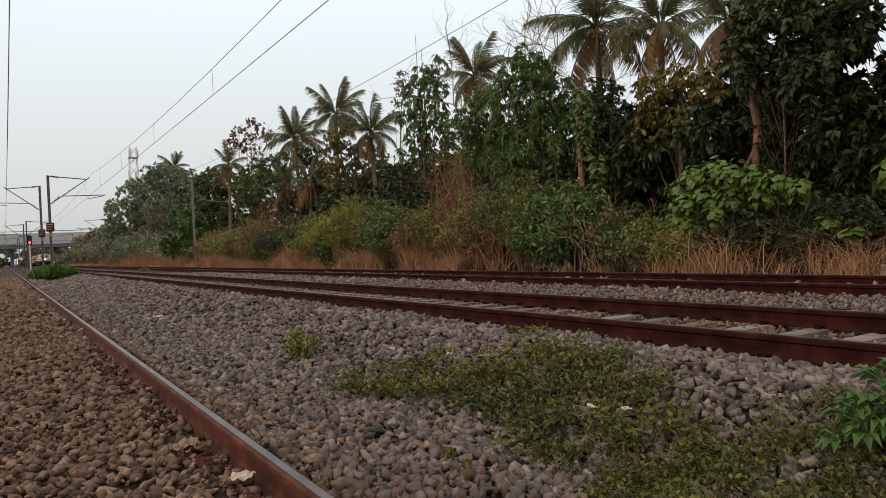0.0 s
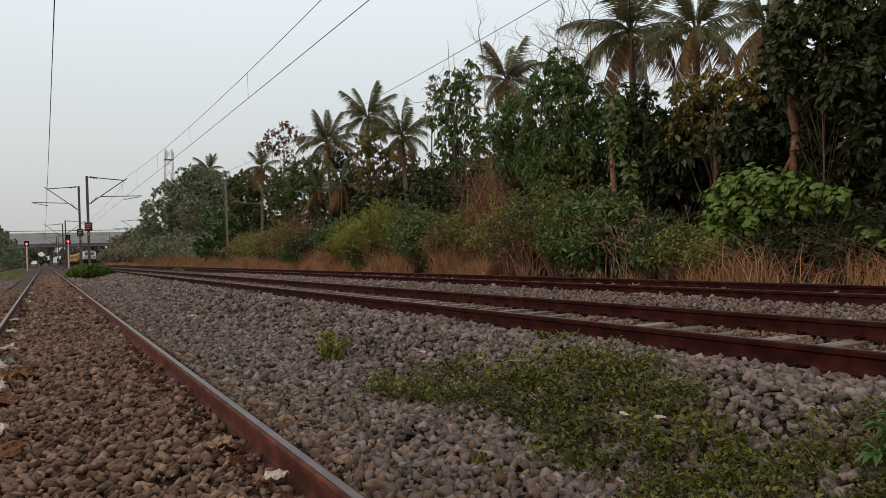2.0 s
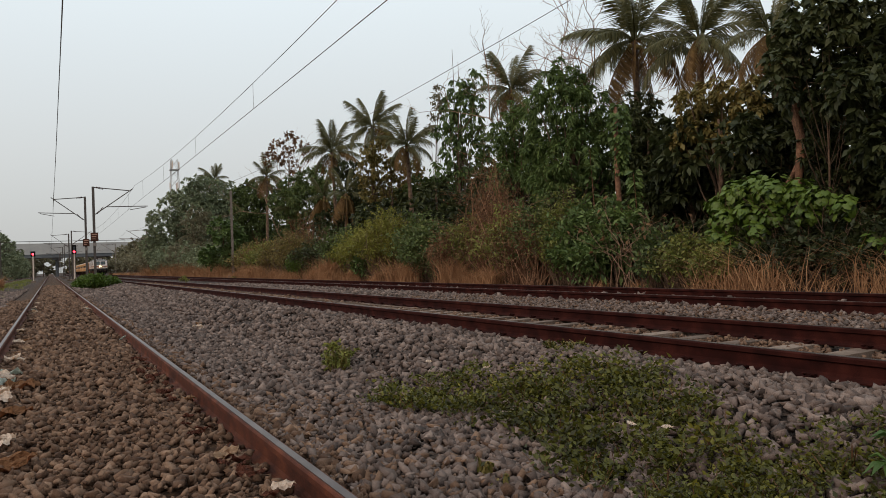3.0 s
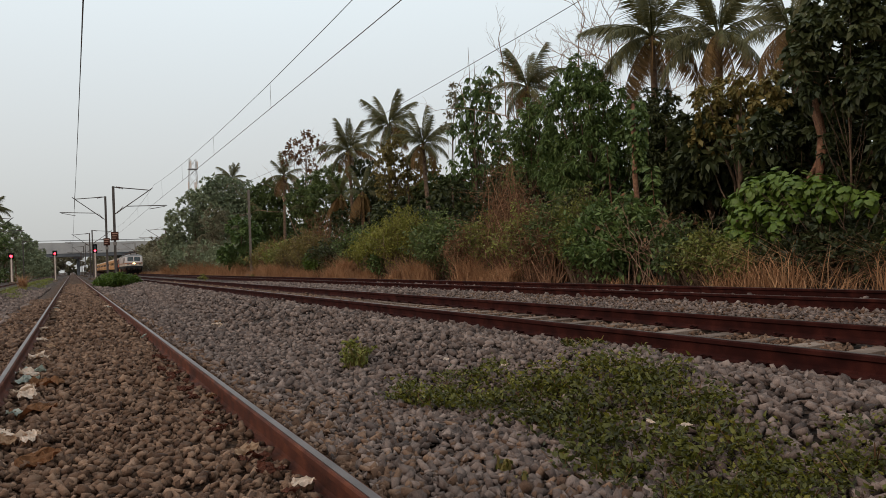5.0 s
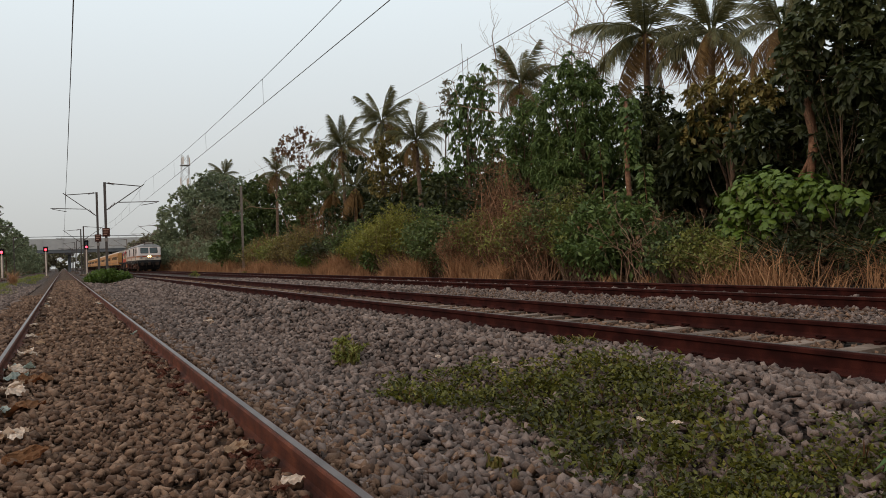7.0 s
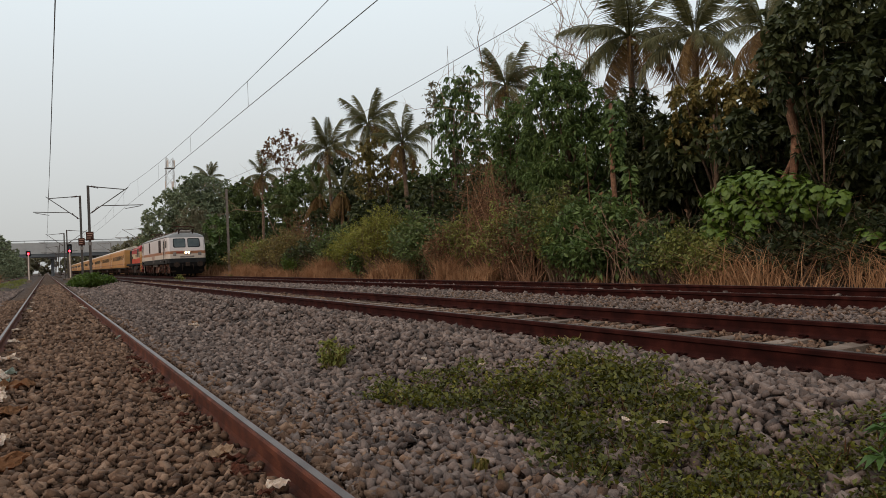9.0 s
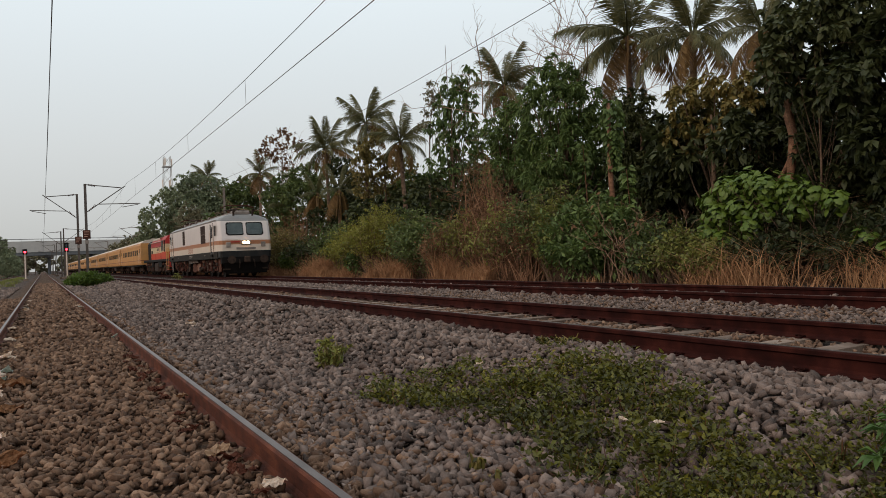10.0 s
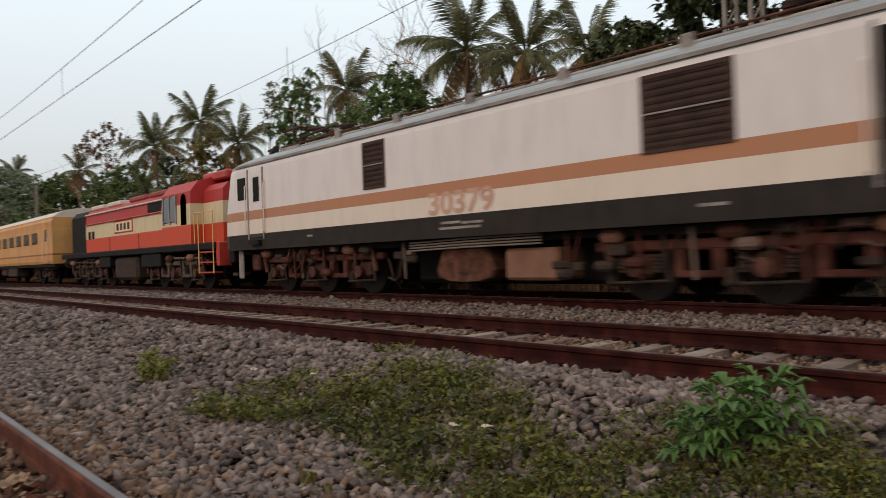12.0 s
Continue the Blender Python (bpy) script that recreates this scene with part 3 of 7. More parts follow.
def overhead_mast(x, y, top, side, reach, material="dark_mast", plate=True, arm=True):
    """A steel mast that holds the contact wire by a tubular bracket; side: +1 or -1, towards the track."""
    m = thing("overhead_line_mast", "dark steel overhead line mast with a tubular bracket arm", "mast", "masts of the overhead line", m=pose(x, y, 0))
    base = ground_z(x)
    part("post", i_mast(bmesh.new(), 0, 0, base - 0.3, top, 0.17), material, m)
    part("foundation", box(bmesh.new(), -0.35, 0.35, -0.35, 0.35, base - 0.3, base + 0.25, 0.03), "concrete", m, "concrete foundation block")
    if arm:
        tw = 0.035
        part("stay_tube", tube(bmesh.new(), [(0, 0, top - 0.05), (side * reach * 0.92, 0, top - 0.25)], tw), material, m)
        part("bracket_tube", tube(bmesh.new(), [(side * 0.1, 0, top - 2.0), (side * reach * 1.02, 0, top - 0.1)], tw), material, m)
        part("register_arm", tube(bmesh.new(), [(side * reach * 0.33, 0, top - 1.45), (side * reach * 1.4, 0, top - 1.38)], tw * 0.9), material, m)
        part("steady_arm", tube(bmesh.new(), [(side * reach * 1.35, 0, top - 1.45), (side * reach * 0.93, 0, top - 1.66)], tw * 0.7), material, m)
        for zz, f in ((top - 0.06, 0.06), (top - 1.9, 0.08)):
            ins = bmesh.new()
            for k in range(5):
                disc(ins, (side * (0.25 + 0.09 * k), 0, zz - 0.018 * k if zz > top - 1 else zz + 0.09 * k), (side, 0, 0.1), 0.075, 0.05, 10)
            part("insulator", ins, "brown_iron", m, "ribbed brown insulator")
    if plate:
        sp = part("number_board", box(bmesh.new(), -0.25, 0.25, -0.16, -0.13, 3.15, 3.78, 0.01), "brown_iron", m, "small square board with bars of writing")
        for k in range(3):
            part("writing_bar", box(bmesh.new(), -0.18, 0.18 - 0.06 * k, -0.168, -0.163, 3.62 - 0.16 * k, 3.67 - 0.16 * k), "pink_paint", sp)
        part("small_plate", box(bmesh.new(), -0.12, 0.12, -0.15, -0.13, 2.8, 3.05), "grey_roof", m)
    return m


overhead_mast(2.85, 56.7, 7.1, 1, 2.6)
overhead_mast(2.75, 67.5, 7.4, -1, 2.5)
for yy in (117.0, 178.0, 240.0):
    overhead_mast(2.85, yy, 7.1, 1, 2.6, plate=False)
    overhead_mast(2.6, yy + 5, 6.9, -1, 2.4, plate=False)
overhead_mast(13.3, 59.9, 7.3, -1, 2.8, "galv", plate=False, arm=False)
for yy in (119.0, 180.0):
    overhead_mast(13.3, yy, 7.3, -1, 2.8, "galv", plate=False)
for yy in (80.0, 140.0):
    overhead_mast(-7.2, yy, 6.6, 1, 2.3, plate=False)


def lattice_mast(x, y, top):
    m = thing("lattice_mast", "rusty brown lattice steel mast beside the far track", "mast", m=pose(x, y, 0))
    w, base = 0.25, ground_z(x) - 0.2
    for sx in (-1, 1):
        for sy in (-1, 1):
            part("corner_angle", box(bmesh.new(), sx * w - 0.035, sx * w + 0.035, sy * w - 0.035, sy * w + 0.035, base, top), "galv", m)
    for sy in (-1, 1):
        z, k = base + 0.3, 1
        while z < top - 0.6:
            part("lacing_bar", tube(bmesh.new(), [(-k * w, sy * (w + 0.02), z), (k * w, sy * (w + 0.02), z + 0.5)], 0.018, 4), "galv", m)
            z, k = z + 0.5, -k
    part("foundation", box(bmesh.new(), -0.5, 0.5, -0.5, 0.5, base, base + 0.45, 0.03), "concrete", m)


lattice_mast(13.5, 6.0, 8.6)


def wire_run(label, x, zc, zm, masts, xc=None, contact=True):
    """Contact wire and sagging catenary wire, with droppers."""
    w = thing("overhead_wire", label, "overhead wire", kind="structure")
    con, cat = bmesh.new(), bmesh.new()
    cp, kp = [], []
    for i in range(len(masts) - 1):
        a, b = masts[i], masts[i + 1]
        for k in range(12):
            f = k / 12
            y = a + (b - a) * f
            xx = x if xc is None else xc
            cp.append((x, y, zc - 0.05 * math.sin(math.pi * f)))
            kp.append((xx, y, zm - 0.65 * 4 * f * (1 - f)))
            if contact and k % 2 == 1 and y > 0:
                part("dropper", tube(bmesh.new(), [cp[-1], kp[-1]], 0.006, 4), "wire", w)
    if contact:
        part("contact_wire", tube(con, cp, 0.010, 5), "wire", w)
    else:
        con.free()
    part("catenary_wire", tube(cat, kp, 0.009, 5), "wire", w)


wire_run("thin dark wires strung above the middle track", 5.64, 5.88, 7.25, [-63, -3, 56.7, 117, 178, 240, 300, 360])
wire_run("single thin dark wire strung above the far track", 10.3, 5.75, 6.9, [-54, 6, 59.9, 119, 180, 240, 300, 360], contact=False)
wire_run("thin dark wires strung above the near track", 0.318, 5.75, 7.2, [-60, 7, 67.5, 122, 183, 245, 305, 365], 0.38)


def signal(x, y, lamp, top):
    s = thing("railway_signal", "colour light signal showing red on a pale post", "signal", "red signals by the track", m=pose(x, y, 0))
    part("post", tube(bmesh.new(), [(0, 0, ground_z(x) - 0.2), (0, 0, top - 0.4)], 0.075, 10), "white_paint", s)
    part("backboard", box(bmesh.new(), -0.3, 0.3, -0.06, 0.04, lamp - 0.35, top, 0.05), "black", s)
    for k in range(3 if top - lamp > 0.6 else 1):
        z = lamp + 0.3 * k
        hood = part("lamp_hood", tube(bmesh.new(), [(0, -0.30, z), (0, -0.06, z)], 0.15, 14), "black", s)
        part("lens", disc(bmesh.new(), (0, -0.31, z), (0, 1, 0), 0.145, 0.02, 16), "signal_red" if k == 0 else "glass", hood, "lit red lens" if k == 0 else "dark lens")
    part("ladder", box(bmesh.new(), -0.16, 0.16, 0.14, 0.17, 0.2, top - 0.6), "galv", s)
    part("base_block", box(bmesh.new(), -0.3, 0.3, -0.3, 0.3, ground_z(x) - 0.2, ground_z(x) + 0.3, 0.03), "concrete", s)


signal(-2.05, 115, 3.73, 4.15)
signal(3.1, 115, 3.95, 4.95)
signal(-5.9, 92, 3.0, 3.4)


def road_bridge():
    b = thing("road_bridge", "grey concrete road bridge spanning the tracks on round piers", "bridge", m=pose(0, 285, 0))
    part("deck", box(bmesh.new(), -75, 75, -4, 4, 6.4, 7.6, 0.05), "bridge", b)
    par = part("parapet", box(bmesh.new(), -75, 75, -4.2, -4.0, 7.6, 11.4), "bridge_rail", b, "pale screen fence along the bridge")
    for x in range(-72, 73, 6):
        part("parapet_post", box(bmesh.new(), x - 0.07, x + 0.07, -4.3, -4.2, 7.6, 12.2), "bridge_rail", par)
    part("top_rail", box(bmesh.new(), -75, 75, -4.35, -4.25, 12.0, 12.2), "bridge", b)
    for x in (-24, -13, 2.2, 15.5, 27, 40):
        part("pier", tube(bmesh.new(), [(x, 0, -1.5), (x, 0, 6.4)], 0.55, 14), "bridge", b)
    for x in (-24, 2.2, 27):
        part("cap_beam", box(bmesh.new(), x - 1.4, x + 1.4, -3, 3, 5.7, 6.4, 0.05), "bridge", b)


road_bridge()


def lattice_tower(x, y, top):
    t = thing("telecom_tower", "tall grey lattice telecom tower behind the trees", "tower", m=pose(x, y, 0))
    # parapet colour on the steel: haze painted in as a paler grey
    for sx in (-1, 1):
        for sy in (-1, 1):
            part("leg", tube(bmesh.new(), [(sx * 2.3, sy * 2.3, 0), (sx * 1.0, sy * 1.0, top)], 0.09, 5), "bridge_rail", t)
    for k in range(12):
        z0, z1 = top * k / 12, top * (k + 1) / 12
        r0, r1 = 2.3 - 1.3 * k / 12, 2.3 - 1.3 * (k + 1) / 12
        br = bmesh.new()
        for s in (-1, 1):
            tube(br, [(-r0, s * r0, z0), (r1, s * r1, z1)], 0.045, 4)
            tube(br, [(r0, s * r0, z0), (-r1, s * r1, z1)], 0.045, 4)
            tube(br, [(s * r0, -r0, z0), (s * r1, r1, z1)], 0.045, 4)
        part("bracing", br, "bridge_rail", t)
    for k in range(6):
        a = k * 1.05
        part("antenna", box(bmesh.new(), 1.5 * math.cos(a) - 0.18, 1.5 * math.cos(a) + 0.18, 1.5 * math.sin(a) - 0.1, 1.5 * math.sin(a) + 0.1, top - 3.2 - (k % 2) * 7, top - 0.8 - (k % 2) * 7, 0.03), "white_paint", t, "pale panel antenna")
    part("platform", box(bmesh.new(), -1.5, 1.5, -1.5, 1.5, top - 3.6, top - 3.4), "bridge_rail", t)


lattice_tower(37.2, 250, 37.6)


# ---- the train; every vehicle's base is its front end on the rail, its length runs along +y ----
WHEELS = []


def wheelset(parent, u, r=0.5, turning=True):
    bm = bmesh.new()
    tube(bm, [(-0.86, 0, 0), (0.86, 0, 0)], 0.08, 8)
    for s in (-1, 1):
        disc(bm, (s * 0.838, 0, 0), (1, 0, 0), r, 0.13, 24)
        disc(bm, (s * 0.775, 0, 0), (1, 0, 0), r + 0.028, 0.03, 24)
        disc(bm, (s * 0.90, 0, 0), (1, 0, 0), 0.17, 0.10, 12)
        for k in range(6):
            a = k * math.pi / 3
            box(bm, s * 0.905 - 0.01, s * 0.905 + 0.01, 0.3 * math.cos(a) - 0.035, 0.3 * math.cos(a) + 0.035, 0.3 * math.sin(a) - 0.035, 0.3 * math.sin(a) + 0.035)
    # the wheels' black holds the shadow under the vehicle
    ob = part("wheelset", bm, "black", parent, "steel wheels on an axle, blackened for the shade under the body")
    ob.location = (0, u, r)
    if turning:
        WHEELS.append((ob, u, r))
    return ob


def bogie_frame(parent, u0, axles, x=1.02, big=True, paint="frame_red"):
    """Side frames with axle boxes, springs, links and brake gear, and added black blocks for the shade between the
    wheels.
    """
    y0, y1 = u0 + axles[0] - 0.75, u0 + axles[-1] + 0.75
    for a in axles:
        y = u0 + a
        part("bogie_shade_block", box(bmesh.new(), -0.68, 0.68, y - 0.62, y + 0.62, 0.28, 0.95, 0.06), "black", parent)
    for s in (-1, 1):
        bm = bmesh.new()
        box(bm, s * x - 0.08, s * x + 0.08, y0, y1, 0.74, 0.90, 0.03)
        for a, b in zip(axles, axles[1:]):
            mid = u0 + (a + b) / 2
            box(bm, s * x - 0.09, s * x + 0.09, mid - 0.36, mid - 0.2, 0.42, 0.76, 0.02)
            box(bm, s * x - 0.09, s * x + 0.09, mid + 0.2, mid + 0.36, 0.42, 0.76, 0.02)
            box(bm, s * x - 0.09, s * x + 0.09, mid - 0.36, mid + 0.36, 0.36, 0.46, 0.02)
        fr = part("bogie_frame", bm, paint, parent, "dusty bogie side frame")
        for k, a in enumerate(axles):
            y = u0 + a
            axb = bmesh.new()
            box(axb, s * x - 0.05, s * x + 0.15, y - 0.19, y + 0.19, 0.36, 0.70, 0.06)
            disc(axb, (s * (x + 0.17), y, 0.5), (1, 0, 0), 0.13, 0.06, 12)
            part("axle_box", axb, "brown_iron", fr)
            for q in (-1, 1):
                sp = bmesh.new()
                for c in range(5):
                    disc(sp, (s * (x + 0.03), y + q * 0.30, 0.46 + c * 0.055), (0, 0, 1), 0.085 if c % 2 else 0.068, 0.045, 8)
                part("coil_spring", sp, "dark_iron", fr)
            rod = bmesh.new()
            tube(rod, [(s * (x + 0.1), y - 0.5, 0.30), (s * (x + 0.12), y - 0.42, 0.98)], 0.03, 6)
            tube(rod, [(s * (x + 0.1), y - 0.5, 0.32), (s * (x + 0.1), y + 0.5, 0.28)], 0.022, 6)
            box(rod, s * x - 0.03, s * x + 0.12, y + 0.44, y + 0.60, 0.24, 0.5, 0.02)
            part("brake_gear", rod, "dark_iron", fr)
            part("brake_cylinder", tube(bmesh.new(), [(s * (x + 0.12), y + 0.2, 0.98), (s * (x + 0.12), y + 0.28, 0.98), (s * (x + 0.12), y + 0.52, 0.98), (s * (x + 0.12), y + 0.6, 0.98)], [0.05, 0.12, 0.12, 0.05], 10), "brown_iron" if k % 2 else "tan_box", fr)
        if big:
            part("sand_pipe", tube(bmesh.new(), [(s * x, y0 - 0.1, 0.75), (s * x, y0 - 0.25, 0.35), (s * 0.84, y0 - 0.15, 0.12)], 0.025, 6), "dark_iron", fr)
            part("equaliser_bar", tube(bmesh.new(), [(s * (x + 0.06), y0 + 0.3, 0.95), (s * (x + 0.06), y1 - 0.3, 1.02)], 0.04, 8), paint, fr)
            for v in (y0 + 0.15, y1 - 0.35):
                part("damper", tube(bmesh.new(), [(s * (x + 0.14), v, 0.5), (s * (x + 0.14), v + 0.16, 1.08)], [0.055, 0.035], 8), "brown_iron", fr)
            for v in np.linspace(y0 + 0.5, y1 - 0.5, 5):
                cable = bmesh.new()
                tube(cable, [(s * (x + 0.05), v, 1.1), (s * (x + 0.16), v + 0.12, 0.92), (s * (x + 0.1), v + 0.22, 0.7)], 0.02, 5)
                part("cable_loop", cable, "dark_iron", fr)


def loft_body(prof, front, back, bands):
    """A closed (x, z) profile drawn from front to back; front(z), back(z): where its ends lie at that height; bands: (share of width, inset)."""
    bm = bmesh.new()
    rings = []
    for share, inset in bands:
        rings.append([bm.verts.new((x * share, front(z) + inset, z)) for x, z in prof])
    for share, inset in reversed(bands):
        rings.append([bm.verts.new((x * share, back(z) - inset, z)) for x, z in prof])
    k = len(prof)
    for a, b in zip(rings, rings[1:]):
        for j in range(k):
            bm.faces.new((a[j], a[(j + 1) % k], b[(j + 1) % k], b[j]))
    # ends as strips between the two sides
    for ring in (rings[0], rings[-1]):
        for j in range(k // 2 - 1):
            a, b, c, d = ring[j], ring[j + 1], ring[k - 2 - j], ring[k - 1 - j]
            if len({a, b, c, d}) == 4:
                bm.faces.new((a, b, c, d))
    bmesh.ops.recalc_face_normals(bm, faces=bm.faces[:])
    return bm


def text_on(parent, body, size, m, material, name):
    cu = bpy.data.curves.new(name, "FONT")
    cu.body, cu.size, cu.extrude, cu.offset = body, size, 0.002, 0.014
    cu.align_x = "CENTER"
    cu.materials.append(M[material])
    ob = new(name, cu)
    ob.parent = parent
    ob.matrix_basis = m
    return ob


def louvre_panel(parent, u0, u1, z0, z1, x, slats, name="louvre"):
    fr = bmesh.new()
    for a in (u0, u1):
        box(fr, x - 0.02, x + 0.02, a - 0.035, a + 0.035, z0 - 0.03, z1 + 0.03)
    for c in (z0, z1):
        box(fr, x - 0.02, x + 0.02, u0, u1, c - 0.03, c + 0.03)
    p = part(name, fr, "louvre", parent, "rusty brown ventilation grille")
    part("backing", box(bmesh.new(), x - 0.01, x + 0.01, u0, u1, z0, z1), "louvre", p)
    for i in range(slats):
        z = z0 + (i + 0.5) * (z1 - z0) / slats
        b = bmesh.new()
        sgn = -1 if x < 0 else 1
        vs = [b.verts.new(c) for c in ((x + sgn * 0.008, u0, z + 0.03), (x + sgn * 0.026, u0, z - 0.02), (x + sgn * 0.026, u1, z - 0.02), (x + sgn * 0.008, u1, z + 0.03))]
        b.faces.new(vs)
        bmesh.ops.solidify(b, geom=b.faces[:], thickness=0.004)
        part("slat", b, "louvre", p)
    for z in np.linspace(z0, z1, 3)[1:-1]:
        part("bar", box(bmesh.new(), x - 0.035, x + 0.035, u0, u1, z - 0.012, z + 0.012), "grey_roof", p)


def buffers(parent, y, sgn):
    for s in (-1, 1):
        bm = bmesh.new()
        tube(bm, [(s * 0.92, y, 1.0), (s * 0.92, y + sgn * 0.42, 1.0)], [0.13, 0.10], 12)
        disc(bm, (s * 0.92, y + sgn * 0.45, 1.0), (0, 1, 0), 0.23, 0.05, 18)
        part("buffer", bm, "dark_iron", parent, "round dark steel buffer")
    cp = bmesh.new()
    box(cp, -0.14, 0.14, min(y, y + sgn * 0.45), max(y, y + sgn * 0.45), 0.86, 1.12, 0.03)
    box(cp, -0.22, 0.1, min(y + sgn * 0.4, y + sgn * 0.62), max(y + sgn * 0.4, y + sgn * 0.62), 0.82, 1.18, 0.04)
    part("coupler", cp, "dark_iron", parent)


def electric_loco():
    L, F0 = 18.95, 0.72
    lo = thing("electric_locomotive", "cream and white electric locomotive with an orange stripe and lit headlight", "locomotive")
    hw = 1.55
    side = [(hw, 1.15), (hw, 1.9), (hw, 2.07), (hw, 2.25), (hw, 2.9), (hw, 3.15), (hw * 0.985, 3.30), (1.40, 3.42), (1.05, 3.58), (0.5, 3.72)]
    prof = side + [(-x, z) for x, z in reversed(side)]

    def slope(z):
        return float(np.interp(z, [1.15, 2.07, 2.25, 3.15, 3.30, 3.42, 3.58, 3.72], [0.0, 0.04, 0.08, 0.34, 0.40, 0.50, 0.70, 1.0]))
    body = part("body", loft_body(prof, lambda z: F0 + slope(z), lambda z: L - slope(z), [(0.86, 0.0), (0.95, 0.12), (1.0, 0.55)]), "wap", lo, "cream body with an orange waistband")
    for s in (-1, 1):
        part("solebar", box(bmesh.new(), s * hw - 0.05 if s > 0 else -hw - 0.004, hw + 0.004 if s > 0 else -hw + 0.05, F0 + 0.4, L - 0.4, 1.10, 1.49), "solebar", lo, "dark grey solebar band")
        part("gutter", box(bmesh.new(), s * 1.53 - 0.03, s * 1.53 + 0.03, F0 + 0.7, L - 0.9, 3.27, 3.33), "grey_roof", lo, "grey rain gutter")
        x = s * (hw + 0.004)
        louvre_panel(lo, 4.40, 5.66, 2.11, 3.13, x, 10)
        louvre_panel(lo, 11.55, 12.22, 2.22, 3.13, x, 9)
        for d0, d1 in ((2.08, 2.78), (L - 2.35, L - 1.62)):
            dr = part("cab_door", box(bmesh.new(), x - 0.012, x + 0.012, d0, d1, 1.40, 3.12, 0.01), "wap", lo, "dusty recessed cab door")
            if d0 < 5:
                # black strip on the closed side, for the unlit doorway
                part("door_gap", box(bmesh.new(), x - 0.018, x + 0.018, d1 - 0.2, d1 - 0.01, 1.44, 3.1), "black", dr, "dark gap of the half-open door")
            part("door_frame", box(bmesh.new(), x - 0.02, x + 0.02, d0 - 0.06, d0 - 0.01, 1.36, 3.18), "grey_roof", dr)
            part("door_frame", box(bmesh.new(), x - 0.02, x + 0.02, d1 + 0.01, d1 + 0.06, 1.36, 3.18), "grey_roof", dr)
            # black pane in place of the dark cab behind it
            part("door_window", box(bmesh.new(), x - 0.016, x + 0.016, d0 + 0.12, d1 - 0.24, 2.3, 2.98, 0.03), "black", dr, "dark door window")
            part("step", box(bmesh.new(), x - 0.10, x + 0.03, d0 + 0.1, d1 - 0.1, 1.22, 1.34), "black", lo)
            for u in (d0 - 0.13, d1 + 0.13):
                part("handrail", tube(bmesh.new(), [(x, u, 1.5), (x + s * 0.05, u, 1.55), (x + s * 0.05, u, 2.75), (x, u, 2.8)], 0.014, 6), "white_paint", lo, "pale handrail")
        for w0, w1 in ((1.50, 1.82), (L - 1.45, L - 1.0)):
            # black panel painted for the unlit cab inside
            part("cab_side_window", box(bmesh.new(), x - 0.012, x + 0.012, w0, w1, 2.42, 3.0, 0.02), "black", lo, "dark open cab side window")
        part("sliding_pane", box(bmesh.new(), x - 0.014, x + 0.014, 1.28, 1.48, 2.42, 3.0, 0.02), "grey_roof", lo, "pale sliding window pane")
        for u, w, z in ((4.5, 0.4, 1.30), (8.85, 0.5, 1.33), (9.4, 0.5, 1.35), (8.9, 1.05, 1.25), (14.3, 0.22, 1.32)):
            part("builder_plate", box(bmesh.new(), x - 0.006, x + 0.008, u, u + w, z, z + 0.045), "grey_roof", lo)
        rot = pose(x + s * 0.004, 9.4, 1.545, 90, 0, -90 if s < 0 else 90)
        text_on(lo, "30379", 0.56, rot @ Matrix.Diagonal((1.22, 1, 1, 1)), "pink_paint", "fleet_number")
    for end in (0, 1):
        y = (lambda q: q + F0) if not end else (lambda q: L - q)
        sg = 1 if not end else -1
        # windscreens on the sloping face
        for s in (-1, 1):
            for name, mat, grow, off in (("windscreen_frame", "black", 0.06, -0.012), ("windscreen", "windscreen", 0.0, -0.036)):
                b = bmesh.new()
                z0, z1 = 2.46 - grow, 3.10 + grow
                x0, x1 = 0.12 - grow * 0.6, 1.02 + grow
                c = []
                for xx, zz in ((x0 + 0.06, z0), (x1 - 0.10, z0), (x1, z0 + 0.10), (x1 * 0.98, z1 - 0.08), (x1 * 0.98 - 0.08, z1), (x0 + 0.06, z1), (x0, z1 - 0.06), (x0, z0 + 0.06)):
                    c.append(b.verts.new((s * xx, y(slope(zz) + off), zz)))
                b.faces.new(c)
                bmesh.ops.solidify(b, geom=b.faces[:], thickness=0.01)
                part(name, b, mat, lo, "slanted windscreen pane with the sky's reflection in its colour" if mat == "windscreen" else "")
            part("wiper", tube(bmesh.new(), [(s * 0.62, y(0.12), 2.30), (s * 0.75, y(0.36), 2.75)], 0.012, 5), "black", lo)
            tl = part("tail_lamp", box(bmesh.new(), s * 1.0 - 0.13, s * 1.0 + 0.13, min(y(-0.03), y(0.12)), max(y(-0.03), y(0.12)), 1.72, 2.0, 0.02), "grey_roof", lo, "grey marker lamp box")
            part("front_handrail", tube(bmesh.new(), [(s * 0.35, y(0.02), 2.12), (s * 0.35, y(-0.06), 2.16), (s * 1.15, y(-0.06), 2.16), (s * 1.15, y(0.02), 2.12)], 0.014, 6), "white_paint", lo)
            part("lower_step", box(bmesh.new(), s * 1.1 - 0.18, s * 1.1 + 0.18, min(y(0.0), y(0.3)), max(y(0.0), y(0.3)), 0.42, 0.5), "dark_iron", lo)
            part("air_hose", tube(bmesh.new(), [(s * 0.4, y(-0.02), 1.0), (s * 0.42, y(-0.16), 0.8), (s * 0.45, y(-0.12), 0.5)], 0.03, 6), "dark_iron", lo)
